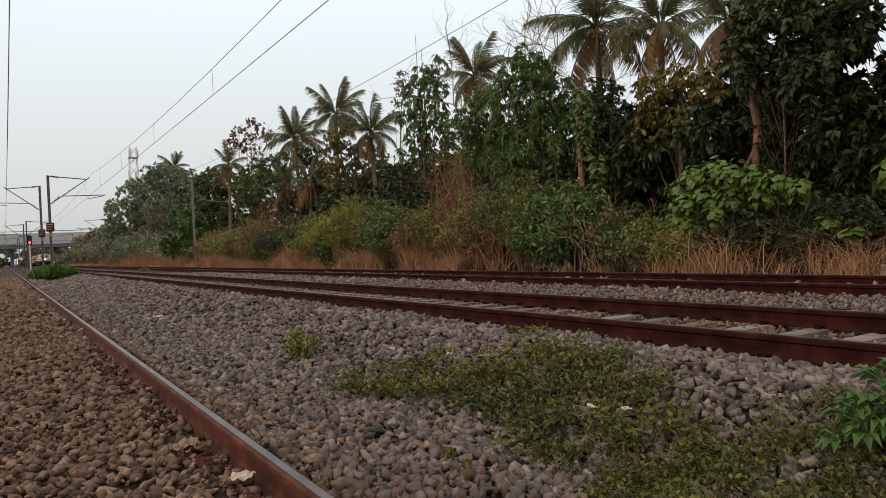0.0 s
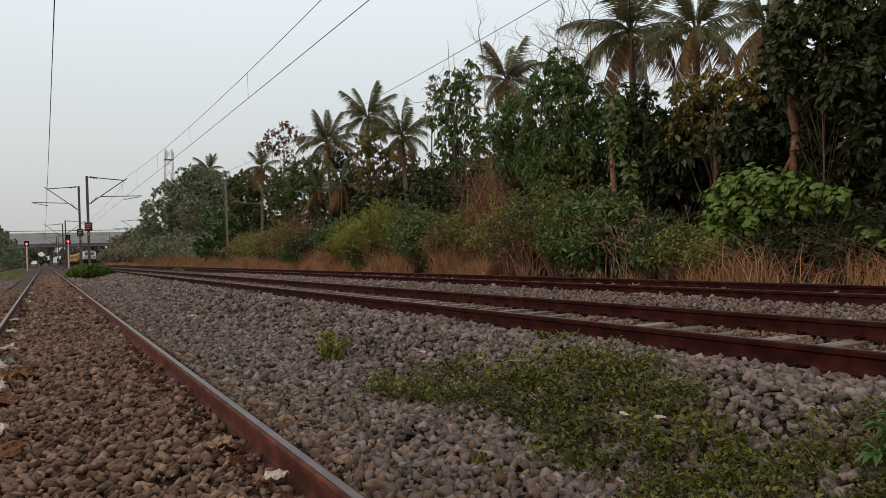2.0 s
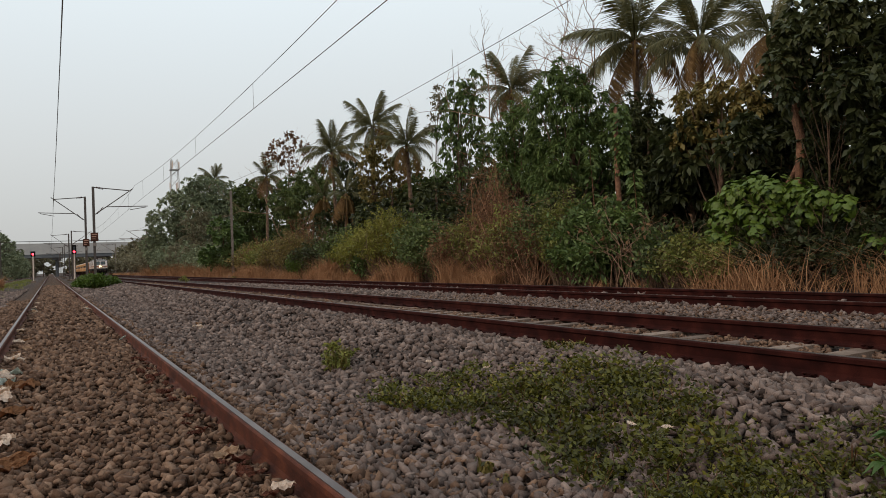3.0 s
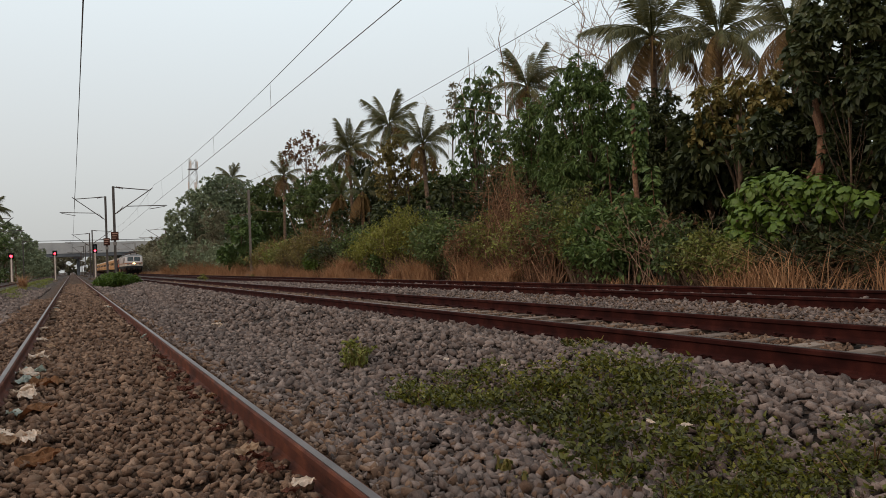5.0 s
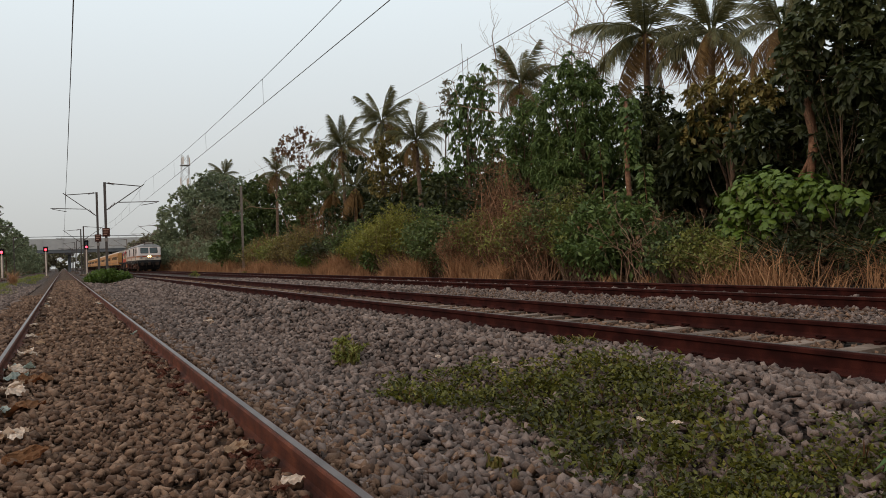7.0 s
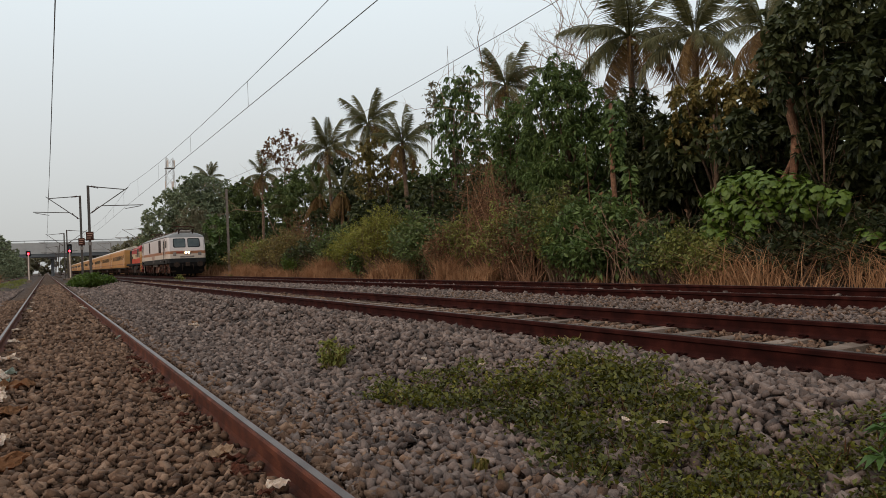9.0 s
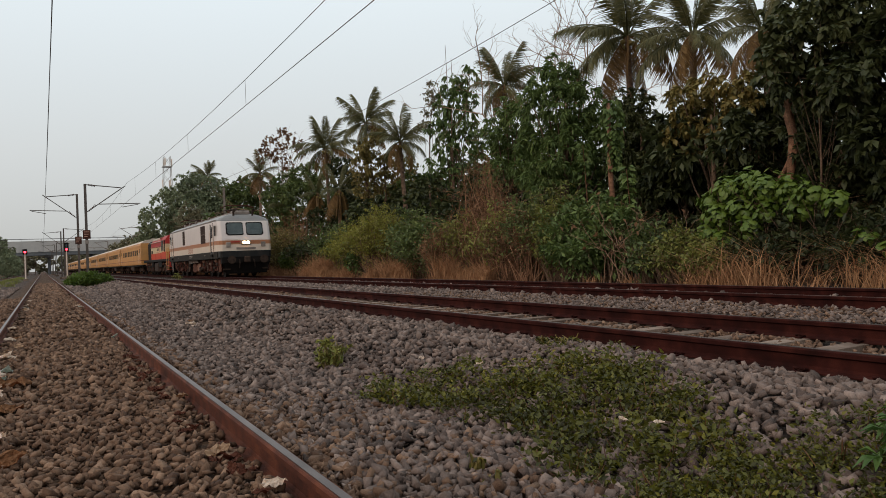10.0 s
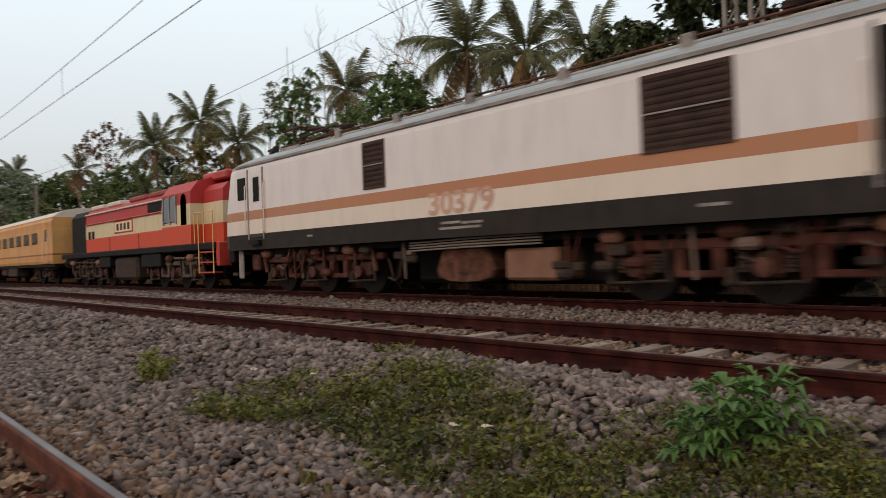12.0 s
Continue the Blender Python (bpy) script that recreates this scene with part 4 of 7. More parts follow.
        hl = part("headlight", box(bmesh.new(), -0.28, 0.28, min(y(-0.05), y(0.1)), max(y(-0.05), y(0.1)), 1.84, 2.10, 0.04), "grey_roof", lo, "headlight box")
        for s in (-1, 1):
            part("lens", disc(bmesh.new(), (s * 0.11, y(-0.06), 1.97), (0, 1, 0), 0.095, 0.02, 16), "headlight" if not end else "glass", hl, "lit warm headlight lens" if not end else "unlit lens")
        part("flag_mark", box(bmesh.new(), -0.84, -0.34, min(y(0.02), y(0.05)), max(y(0.02), y(0.05)), 1.98, 2.06), "red_paint", lo)
        part("front_plate", box(bmesh.new(), -0.55, 0.55, min(y(-0.01), y(0.03)), max(y(-0.01), y(0.03)), 1.58, 1.70), "grey_roof", lo, "faded plate with a bar of writing")
        part("buffer_beam", box(bmesh.new(), -1.4, 1.4, min(y(0.02), y(0.35)), max(y(0.02), y(0.35)), 0.78, 1.48, 0.03), "black", lo, "black buffer beam")
        cc = bmesh.new()
        vs = []
        for (xx, zz, yy) in ((-1.35, 0.78, 0.05), (1.35, 0.78, 0.05), (1.15, 0.20, 0.02), (-1.15, 0.20, 0.02)):
            vs.append(cc.verts.new((xx, y(yy), zz)))
        cc.faces.new(vs)
        bmesh.ops.solidify(cc, geom=cc.faces[:], thickness=0.05 * sg)
        part("cattle_guard", cc, "black", lo, "black guard plate over the rails")
        buffers(lo, y(0.05), -1 if not end else 1)
    # roof gear
    part("roof_walk", box(bmesh.new(), -0.6, 0.6, 2.4, L - 1.9, 3.60, 3.78, 0.04), "grey_roof", lo, "grey roof hatches")
    for u in (6.4, 8.0, 9.6, 11.2):
        part("roof_hatch", box(bmesh.new(), -0.8, 0.8, u, u + 1.3, 3.52, 3.67, 0.05), "grey_roof", lo)
    for u, sg in ((2.6, 1), (L - 2.6, -1)):
        pg = part("pantograph", tube(bmesh.new(), [(-0.5, u, 3.98), (-0.5, u + sg * 1.5, 4.05), (0.5, u + sg * 1.5, 4.05), (0.5, u, 3.98), (-0.5, u, 3.98)], 0.03, 6), "dark_iron", lo, "folded dark pantograph")
        part("lower_arm", tube(bmesh.new(), [(0.0, u, 4.0), (0.0, u + sg * 1.7, 4.12)], 0.04, 6), "dark_iron", pg)
        for s in (-1, 1):
            part("upper_arm", tube(bmesh.new(), [(0.0, u + sg * 1.7, 4.12), (s * 0.4, u - sg * 0.1, 4.2)], 0.025, 6), "dark_iron", pg)
            part("collector_strip", tube(bmesh.new(), [(-0.95, u - sg * (0.1 + 0.12 * s), 4.10), (-0.6, u - sg * (0.1 + 0.12 * s), 4.24), (0.6, u - sg * (0.1 + 0.12 * s), 4.24), (0.95, u - sg * (0.1 + 0.12 * s), 4.10)], 0.03, 6), "brown_iron", pg)
            for v in (u, u + sg * 1.5):
                ins = bmesh.new()
                for k in range(4):
                    disc(ins, (s * 0.5, v, 3.7 + 0.07 * k), (0, 0, 1), 0.085, 0.045, 10)
                part("insulator", ins, "brown_iron", pg)
    part("roof_busbar", tube(bmesh.new(), [(0.9, 4.6, 3.95), (0.9, L - 4.6, 3.95)], 0.03, 6), "brown_iron", lo)
    for u in np.linspace(4.8, L - 4.8, 7):
        part("roof_insulator", tube(bmesh.new(), [(0.9, u, 3.5), (0.9, u, 3.95)], [0.09, 0.05], 8), "brown_iron", lo)
    for s in (-1, 1):
        part("roof_pipe", tube(bmesh.new(), [(s * 1.12, 2.6, 3.66), (s * 1.12, L - 2.6, 3.66)], 0.022, 5), "brown_iron", lo)
        for u in np.linspace(5.2, L - 5.2, 5):
            part("roof_bracket", box(bmesh.new(), s * 1.12 - 0.06, s * 1.12 + 0.06, u - 0.09, u + 0.09, 3.5, 3.72, 0.02), "grey_roof", lo)
        for u in (1.15, L - 1.15):
            hn = part("horn", tube(bmesh.new(), [(s * 0.55, u - 0.2, 3.84), (s * 0.55, u + 0.05, 3.84), (s * 0.55, u + 0.25, 3.84)], [0.09, 0.04, 0.03], 10), "dark_iron", lo, "small dark roof horn")
            part("bracket", box(bmesh.new(), s * 0.55 - 0.04, s * 0.55 + 0.04, u - 0.04, u + 0.12, 3.55, 3.84), "dark_iron", hn)
    for u in (1.55, L - 2.35):
        part("cab_cooler", box(bmesh.new(), -0.5, 0.5, u, u + 0.8, 3.62, 3.88, 0.06), "grey_roof", lo, "grey cab cooling unit")
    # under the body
    # added filler: its black stands for the deep shadow beneath the locomotive
    part("underbody_shade_block", box(bmesh.new(), -0.6, 0.6, 6.55, 11.75, 0.22, 1.0, 0.08), "black", lo, "added black block for the shadow under the body")
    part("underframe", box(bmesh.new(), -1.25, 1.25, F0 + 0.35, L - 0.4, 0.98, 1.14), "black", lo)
    for u0 in (2.35, L - 2.35 - 3.7):
        for a in (0, 1.85, 3.7):
            wheelset(lo, u0 + a, 0.5)
        bogie_frame(lo, u0, (0, 1.85, 3.7), 1.12)
    for s in (-1, 1):
        for u in (1.15, L - 1.5):
            part("sandbox", box(bmesh.new(), s * 1.05 - 0.2, s * 1.05 + 0.2, u, u + 0.42, 0.55, 1.1, 0.04), "brown_iron", lo)
        part("transformer_tank", box(bmesh.new(), s * 0.75 - 0.55, s * 0.75 + 0.55, 7.45, 8.6, 0.32, 0.86, 0.05), "tan_box", lo, "tan under-body equipment box")
        barrel = [(0.34, 0.9), (0.40, 0.86), (0.52, 0.5), (0.46, 0.36), (0.28, 0.29), (0.0, 0.27), (-0.28, 0.29), (-0.46, 0.36), (-0.52, 0.5), (-0.40, 0.86), (-0.34, 0.9)]
        tk = bmesh.new()
        rings = [[tk.verts.new((s * q, 9.65 + a * 1.5, z)) for a, z in barrel] for q in (0.55, 1.22, 1.27)]
        for v in rings[2]:
            v.co.y, v.co.z = 9.65 + (v.co.y - 9.65) * 0.93, 0.55 + (v.co.z - 0.55) * 0.93
        for r0, r1 in zip(rings, rings[1:]):
            for k in range(len(barrel)):
                tk.faces.new((r0[k], r0[(k + 1) % len(barrel)], r1[(k + 1) % len(barrel)], r1[k]))
        tk.faces.new(rings[2])
        bmesh.ops.recalc_face_normals(tk, faces=tk.faces[:])
        part("oil_tank", tk, "tank_rust", lo, "rust-streaked rounded oil tank")
        part("tank_plate", box(bmesh.new(), s * 1.28 - 0.01, s * 1.28 + 0.01, 9.5, 9.75, 0.42, 0.48), "dark_iron", lo)
        part("end_plate", box(bmesh.new(), s * 1.36 - 0.03, s * 1.36 + 0.03, 1.0, 1.62, 0.32, 1.1, 0.02), "tank_rust", lo, "rusty brown plate below the cab")
        part("end_plate", box(bmesh.new(), s * 1.36 - 0.03, s * 1.36 + 0.03, L - 0.85, L - 0.6, 0.34, 1.1, 0.02), "grey_roof", lo, "pale step plate below the cab")
        gear = random.Random(8)
        for u0 in (2.0, 6.9, 10.6, 12.0):
            span = 4.4 if u0 in (2.0, 12.0) else 0.7
            for k in range(16 if span > 1 else 5):
                u, z, d = u0 + span * gear.random(), 0.42 + 0.55 * gear.random(), 1.24 + 0.12 * gear.random()
                kind = k % 4
                gb = bmesh.new()
                if kind == 0:
                    box(gb, s * d - 0.07, s * d + 0.07, u, u + 0.14 + 0.2 * gear.random(), z, z + 0.1 + 0.12 * gear.random(), 0.02)
                elif kind == 1:
                    tube(gb, [(s * d, u, z), (s * d, u + 0.05, z), (s * d, u + 0.28, z), (s * d, u + 0.33, z)], [0.04, 0.09, 0.09, 0.04], 9)
                elif kind == 2:
                    tube(gb, [(s * d, u, 1.08), (s * (d + 0.04), u + 0.1, z), (s * d, u + 0.3, z - 0.12), (s * d, u + 0.5, z - 0.05)], 0.022, 6)
                else:
                    tube(gb, [(s * d, u, 0.34), (s * d, u + 0.04, 1.06)], 0.03, 6)
                part(("valve_box", "air_cylinder", "air_hose", "hanger")[kind], gb, ("dusty_gear", "dusty_gear", "dark_iron", "frame_red")[(k + int(gear.random() * 3)) % 4], lo)
        part("pipe_tray", box(bmesh.new(), s * 1.1 - 0.25, s * 1.1 + 0.25, 8.4, 10.5, 0.92, 1.0, 0.02), "tank_rust", lo)
        for k in range(4):
            part("cooling_pipe", tube(bmesh.new(), [(s * 1.40, 7.7, 1.08 - 0.05 * k), (s * 1.43, 9.4, 1.07 - 0.05 * k), (s * 1.40, 11.0, 1.04 - 0.05 * k)], 0.016, 6), "galv", lo)
    return lo, L


def diesel_loco():
    L = 16.5
    lo = thing("diesel_locomotive", "red and cream diesel locomotive coupled behind the electric one", "locomotive")
    part("underframe", box(bmesh.new(), -1.45, 1.45, 0.2, L - 0.2, 1.18, 1.40, 0.03), "black", lo, "black running plate")
    hood = bmesh.new()
    for s in (1,):
        p = [(1.0, 1.4), (1.0, 2.62), (0.98, 3.0), (0.8, 3.22), (0.4, 3.32)]
        extrude_y(hood, p + [(-x, z) for x, z in reversed(p)], 4.2, 14.1)
    part("long_hood", hood, "diesel", lo, "red engine hood with a cream band")
    rad = bmesh.new()
    p = [(1.02, 1.4), (1.02, 3.0), (0.8, 3.24), (0.4, 3.33)]
    extrude_y(rad, p + [(-x, z) for x, z in reversed(p)], 14.1, 16.1)
    part("radiator_end", rad, "black", lo, "sooty black radiator end")
    cab = bmesh.new()
    p = [(1.42, 1.4), (1.42, 2.62), (1.40, 3.02), (1.15, 3.34), (0.6, 3.5)]
    extrude_y(cab, p + [(-x, z) for x, z in reversed(p)], 1.9, 4.2)
    part("cab", cab, "diesel", lo, "red cab with a cream waist")
    nose = bmesh.new()
    p = [(1.0, 1.4), (1.0, 2.62), (0.98, 3.0), (0.8, 3.2), (0.4, 3.3)]
    extrude_y(nose, p + [(-x, z) for x, z in reversed(p)], 0.55, 1.9)
    part("short_hood", nose, "diesel", lo, "short red hood with cream band")
    part("roof_vent", box(bmesh.new(), -0.7, 0.7, 0.9, 2.6, 3.35, 3.62, 0.05), "red_paint", lo)
    for u in (5.2, 7.4, 10.0, 12.2):
        part("hood_roof_panel", box(bmesh.new(), -0.85, 0.85, u, u + 1.6, 3.22, 3.4, 0.04), "coach_roof" if u > 9 else "red_dusty", lo)
    for s in (-1, 1):
        x = s * 1.424
        part("side_window", box(bmesh.new(), x - 0.02, x + 0.02, 3.0, 4.0, 2.12, 2.92, 0.02), "glass", lo, "sliding cab window")
        for u in (2.98, 3.5, 4.02):
            part("window_frame", box(bmesh.new(), x - 0.035, x + 0.035, u - 0.04, u + 0.04, 2.06, 2.98), "grey_roof", lo)
        arch = bmesh.new()
        extrude = [(0.0, 2.0), (0.0, 2.75), (0.08, 2.92), (0.22, 2.98), (0.36, 2.92), (0.44, 2.75), (0.44, 2.0)]
        vs = [arch.verts.new((x, 2.2 + a, b)) for a, b in extrude]
        arch.faces.new(vs)
        bmesh.ops.solidify(arch, geom=arch.faces[:], thickness=0.02)
        # black sheet on the cab side, for its unlit inside
        part("cab_opening", arch, "black", lo, "dark arched cab opening")
        h = s * 1.006
        part("name_panel", box(bmesh.new(), h - 0.012, h + 0.012, 8.2, 10.3, 2.08, 2.56, 0.02), "red_paint", lo, "cream name panel with a red rim")
        part("panel_face", box(bmesh.new(), h - 0.016, h + 0.016, 8.28, 10.22, 2.13, 2.51), "cream_paint", lo)
        for k in range(4):
            part("writing_bar", box(bmesh.new(), h - 0.02, h + 0.02, 8.5 + 0.41 * k, 8.76 + 0.41 * k, 2.19, 2.45), "louvre", lo)
        part("upper_grille", box(bmesh.new(), h - 0.014, h + 0.014, 4.6, 6.6, 2.66, 3.0, 0.01), "black", lo)
        part("hood_window", box(bmesh.new(), h - 0.014, h + 0.014, 4.7, 5.2, 2.0, 2.4, 0.01), "black", lo)
        for u in (12.9, 13.4):
            part("hood_vent", box(bmesh.new(), h - 0.014, h + 0.014, u, u + 0.3, 1.98, 2.3, 0.01), "black", lo)
        for u in (7.6, 10.9):
            part("hood_joint", box(bmesh.new(), h - 0.006, h + 0.006, u, u + 0.03, 1.42, 1.97), "frame_red", lo)
        for z, m in ((3.02, "coach_roof"), (2.60, "red_paint")):
            part("hood_rail", tube(bmesh.new(), [(s * 1.03, 4.3, z), (s * 1.03, 14.0, z)], 0.03, 6), m, lo, "pale pipe along the hood edge" if z > 3 else "")
        for u0, u1, z0 in ((4.5, 6.3, 0.72), (9.7, 11.0, 0.76)):
            part("equipment_box", box(bmesh.new(), s * 1.2 - 0.2, s * 1.2 + 0.2, u0, u1, z0, 1.18, 0.03), "black", lo)
        for u in (0.35, 1.0, 1.65):
            part("stanchion", tube(bmesh.new(), [(s * 1.42, u, 1.4), (s * 1.42, u, 2.3)], 0.016, 6), "yellow_paint", lo)
        part("handrail", tube(bmesh.new(), [(s * 1.42, 0.35, 2.3), (s * 1.42, 1.65, 2.3)], 0.016, 6), "yellow_paint", lo, "yellow handrail")
        for u in (0.3, 1.3):
            part("step_rail", tube(bmesh.new(), [(s * 1.45, u, 0.5), (s * 1.45, u, 2.2)], 0.018, 6), "yellow_paint", lo)
        for k in range(3):
            part("step", box(bmesh.new(), s * 1.3 - 0.15, s * 1.3 + 0.15, 0.35, 1.25, 0.5 + 0.3 * k, 0.54 + 0.3 * k), "red_paint", lo)
    part("fuel_tank", box(bmesh.new(), -1.35, 1.35, 6.9, 9.3, 0.28, 1.12, 0.1), "dusty_gear", lo, "dusty grey fuel tank")
    for u0 in (1.9, L - 1.9 - 3.6):
        for a in (0, 1.7, 3.6):
            wheelset(lo, u0 + a, 0.5)
        bogie_frame(lo, u0, (0, 1.7, 3.6), 1.15, True, "dusty_gear")
    buffers(lo, 0.15, -1)
    buffers(lo, L - 0.15, 1)
    part("end_beam", box(bmesh.new(), -1.4, 1.4, 0.05, 0.25, 0.7, 1.4, 0.03), "red_paint", lo)
    return lo, L


COACH_L = 21.0


def coach():
    L = COACH_L
    c = thing("passenger_coach", "mustard-yellow passenger coach with a pale roof", "coach", "coaches of the train")
    p = [(1.50, 1.02), (1.54, 1.15), (1.54, 3.02), (1.46, 3.20)]
    body = bmesh.new()
    extrude_y(body, p + [(-x, z) for x, z in reversed(p)], 0.0, L)
    part("body", body, "coach", c, "mustard-yellow steel side")
    r = [(1.462, 3.205), (1.25, 3.40), (0.9, 3.54), (0.45, 3.62), (0.0, 3.645)]
    rf = bmesh.new()
    extrude_y(rf, r + [(-x, z) for x, z in reversed(r[:-1])], 0.02, L - 0.02)
    part("roof", rf, "coach_roof", c, "pale silver roof")
    for i in range(6):
        part("roof_vent", box(bmesh.new(), -0.2, 0.2, 2.5 + 3.1 * i, 2.8 + 3.1 * i, 3.6, 3.75, 0.03), "coach_roof", c)
    for s in (-1, 1):
        x = s * 1.545
        for i in range(9):
            u = 2.75 + i * 1.75
            w = part("window", box(bmesh.new(), x - 0.012, x + 0.012, u, u + 1.15, 2.02, 2.58, 0.02), "louvre", c, "brown window frame")
            part("pane", box(bmesh.new(), x - 0.016, x + 0.016, u + 0.06, u + 0.55, 2.08, 2.52), "coach_glass", w)
            part("pane", box(bmesh.new(), x - 0.016, x + 0.016, u + 0.61, u + 1.09, 2.08, 2.52), "coach_glass", w)
        for u in (0.75, L - 1.5):
            d = part("door", box(bmesh.new(), x - 0.01, x + 0.006, u, u + 0.75, 1.06, 2.95, 0.02), "coach", c, "recessed coach door")
            part("door_window", box(bmesh.new(), x - 0.014, x + 0.014, u + 0.18, u + 0.57, 2.1, 2.65), "coach_glass", d)
            for h in (u - 0.12, u + 0.87):
                part("handrail", tube(bmesh.new(), [(x, h, 1.2), (x + s * 0.05, h, 1.25), (x + s * 0.05, h, 2.2), (x, h, 2.25)], 0.014, 5), "white_paint", d)
            for k in range(2):
                part("step", box(bmesh.new(), s * 1.4 - 0.14, s * 1.4 + 0.14, u + 0.1, u + 0.65, 0.5 + 0.28 * k, 0.53 + 0.28 * k), "dark_iron", c)
        part("gutter", box(bmesh.new(), s * 1.46 - 0.02, s * 1.46 + 0.02, 0.0, L, 3.18, 3.22), "coach", c)
        part("underframe_skirt", box(bmesh.new(), s * 1.4 - 0.04, s * 1.4 + 0.04, 0.1, L - 0.1, 0.88, 1.03), "black", c)
        part("battery_box", box(bmesh.new(), s * 1.1 - 0.3, s * 1.1 + 0.3, 8.2, 10.4, 0.4, 0.95, 0.04), "dark_iron", c)
        part("water_tank", box(bmesh.new(), s * 1.0 - 0.3, s * 1.0 + 0.3, 11.4, 12.6, 0.45, 0.95, 0.06), "brown_iron", c)
    part("underframe", box(bmesh.new(), -1.35, 1.35, 0.1, L - 0.1, 0.86, 1.02), "black", c)
    for y, sg in ((0.0, -1), (L, 1)):
        v = bmesh.new()
        box(v, -0.62, 0.62, min(y, y + sg * 0.4), max(y, y + sg * 0.4), 1.05, 3.05, 0.05)
        part("gangway", v, "black", c, "black rubber gangway")
        buffers(c, y, sg)
    for u0 in (2.0, L - 2.0 - 2.7):
        for a in (0, 2.7):
            wheelset(c, u0 + a, 0.46, False)
        bogie_frame(c, u0, (0, 2.7), 1.05, False, "dark_iron")
    return c


ELECTRIC, L1 = electric_loco()
DIESEL, L2 = diesel_loco()
first = coach()
COACHES = [first] + [copy_thing(first, Matrix.Identity(4)) for _ in range(13)]
SPEED, FRONT_END = 20.4, -0.35
TRAIN = [(ELECTRIC, 0.0), (DIESEL, L1 + 0.55)] + [(c, L1 + L2 + 1.5 + 21.9 * i) for i, c in enumerate(COACHES)]


def train_y(t):
    return FRONT_END + SPEED * (12.0 - t)


def motions():
    """The train rolls along the far track; its wheels turn."""
    for ob, back in TRAIN:
        walk(ob, [(0.5 * i, pose(FAR_C, train_y(0.5 * i) + back, RAIL_Z)) for i in range(25)])
    near = [(o, o.location.y, 0.46) for c in COACHES[:4] for o in c.children if o.name.startswith("wheelset")]
    for ob, u, r in WHEELS + near:
        step = math.degrees(SPEED / FPS / r)
        walk(ob, [(i / FPS, pose(0, u, r, step * i, 0, 0)) for i in range(12 * FPS + 1)])


# ---- plants ----
def tree(name, label, x, y, top, spread, mat, per=330, size=0.2, seed=1, low=0.35, lumps=9, bark="bark", flat=0.85, aspect=0.5, trunk_r=0.16, droop=0.35, gaps=0.55, category="tree", limbs=True, fill=1.25, trunk_h=0.8, extra=()):
    """A tapered, bent trunk with limbs that carry uneven lumps of leaves."""
    rng = np.random.default_rng(seed)
    base = ground_z(x) - 0.1
    t = thing(name, label, category, m=pose(x, y, base))
    h = top - base
    ls = []
    lumps = int(lumps * 1.5)
    for i in range(lumps):
        a = 2.4 * i + rng.random()
        f = (i + 0.5) / lumps
        z = h * (low + (0.9 - low) * f)
        r = spread * (0.32 + 0.2 * rng.random()) * (1.0 - 0.35 * abs(2 * f - 0.9))
        d = spread * (0.75 * math.sin(math.pi * min(0.95, 0.25 + 0.75 * f)) ** 0.7) * (0.5 + 0.6 * rng.random())
        ls.append((d * math.cos(a), d * math.sin(a), min(z, h - r * flat), r, flat))
    ls += [(a, b, c - base, r, 0.9) for a, b, c, r in extra]
    bm = bmesh.new()
    bend = rng.normal(size=2) * 0.25
    spine = [(bend[0] * f * f * spread, bend[1] * f * f * spread, h * trunk_h * f) for f in np.linspace(0, 1, 7)]
    tube(bm, spine, [trunk_r * (1.15 - 0.85 * f) for f in np.linspace(0, 1, 7)], 8)
    lm = bmesh.new()
    for lx, ly, lz, r, _ in ls:
        k = max(3, min(5, int(6 * (lz / h) * 0.65)))
        p0 = Vector(spine[k])
        p2 = Vector((lx, ly, lz))
        p1 = (p0 + p2) / 2 + Vector((0, 0, -0.12 * spread + 0.2 * rng.random()))
        tube(lm, [p0, p1, p2, p2 + Vector(rng.normal(size=3)) * r * 0.5], [trunk_r * 0.38, trunk_r * 0.24, trunk_r * 0.13, 0.01], 5)
    part("trunk", bm, bark, t, smooth=True)
    if limbs:
        part("limb", lm, "bark", t, smooth=True)
    else:
        lm.free()
    c, o = crown_points(ls, per * fill, rng, gaps)
    mesh_part("crown", leaves_mesh("crown", c, o, 0.84 * size * (0.6 + 0.8 * rng.random(len(c))), rng, aspect, droop=droop), mat, t)
    return t


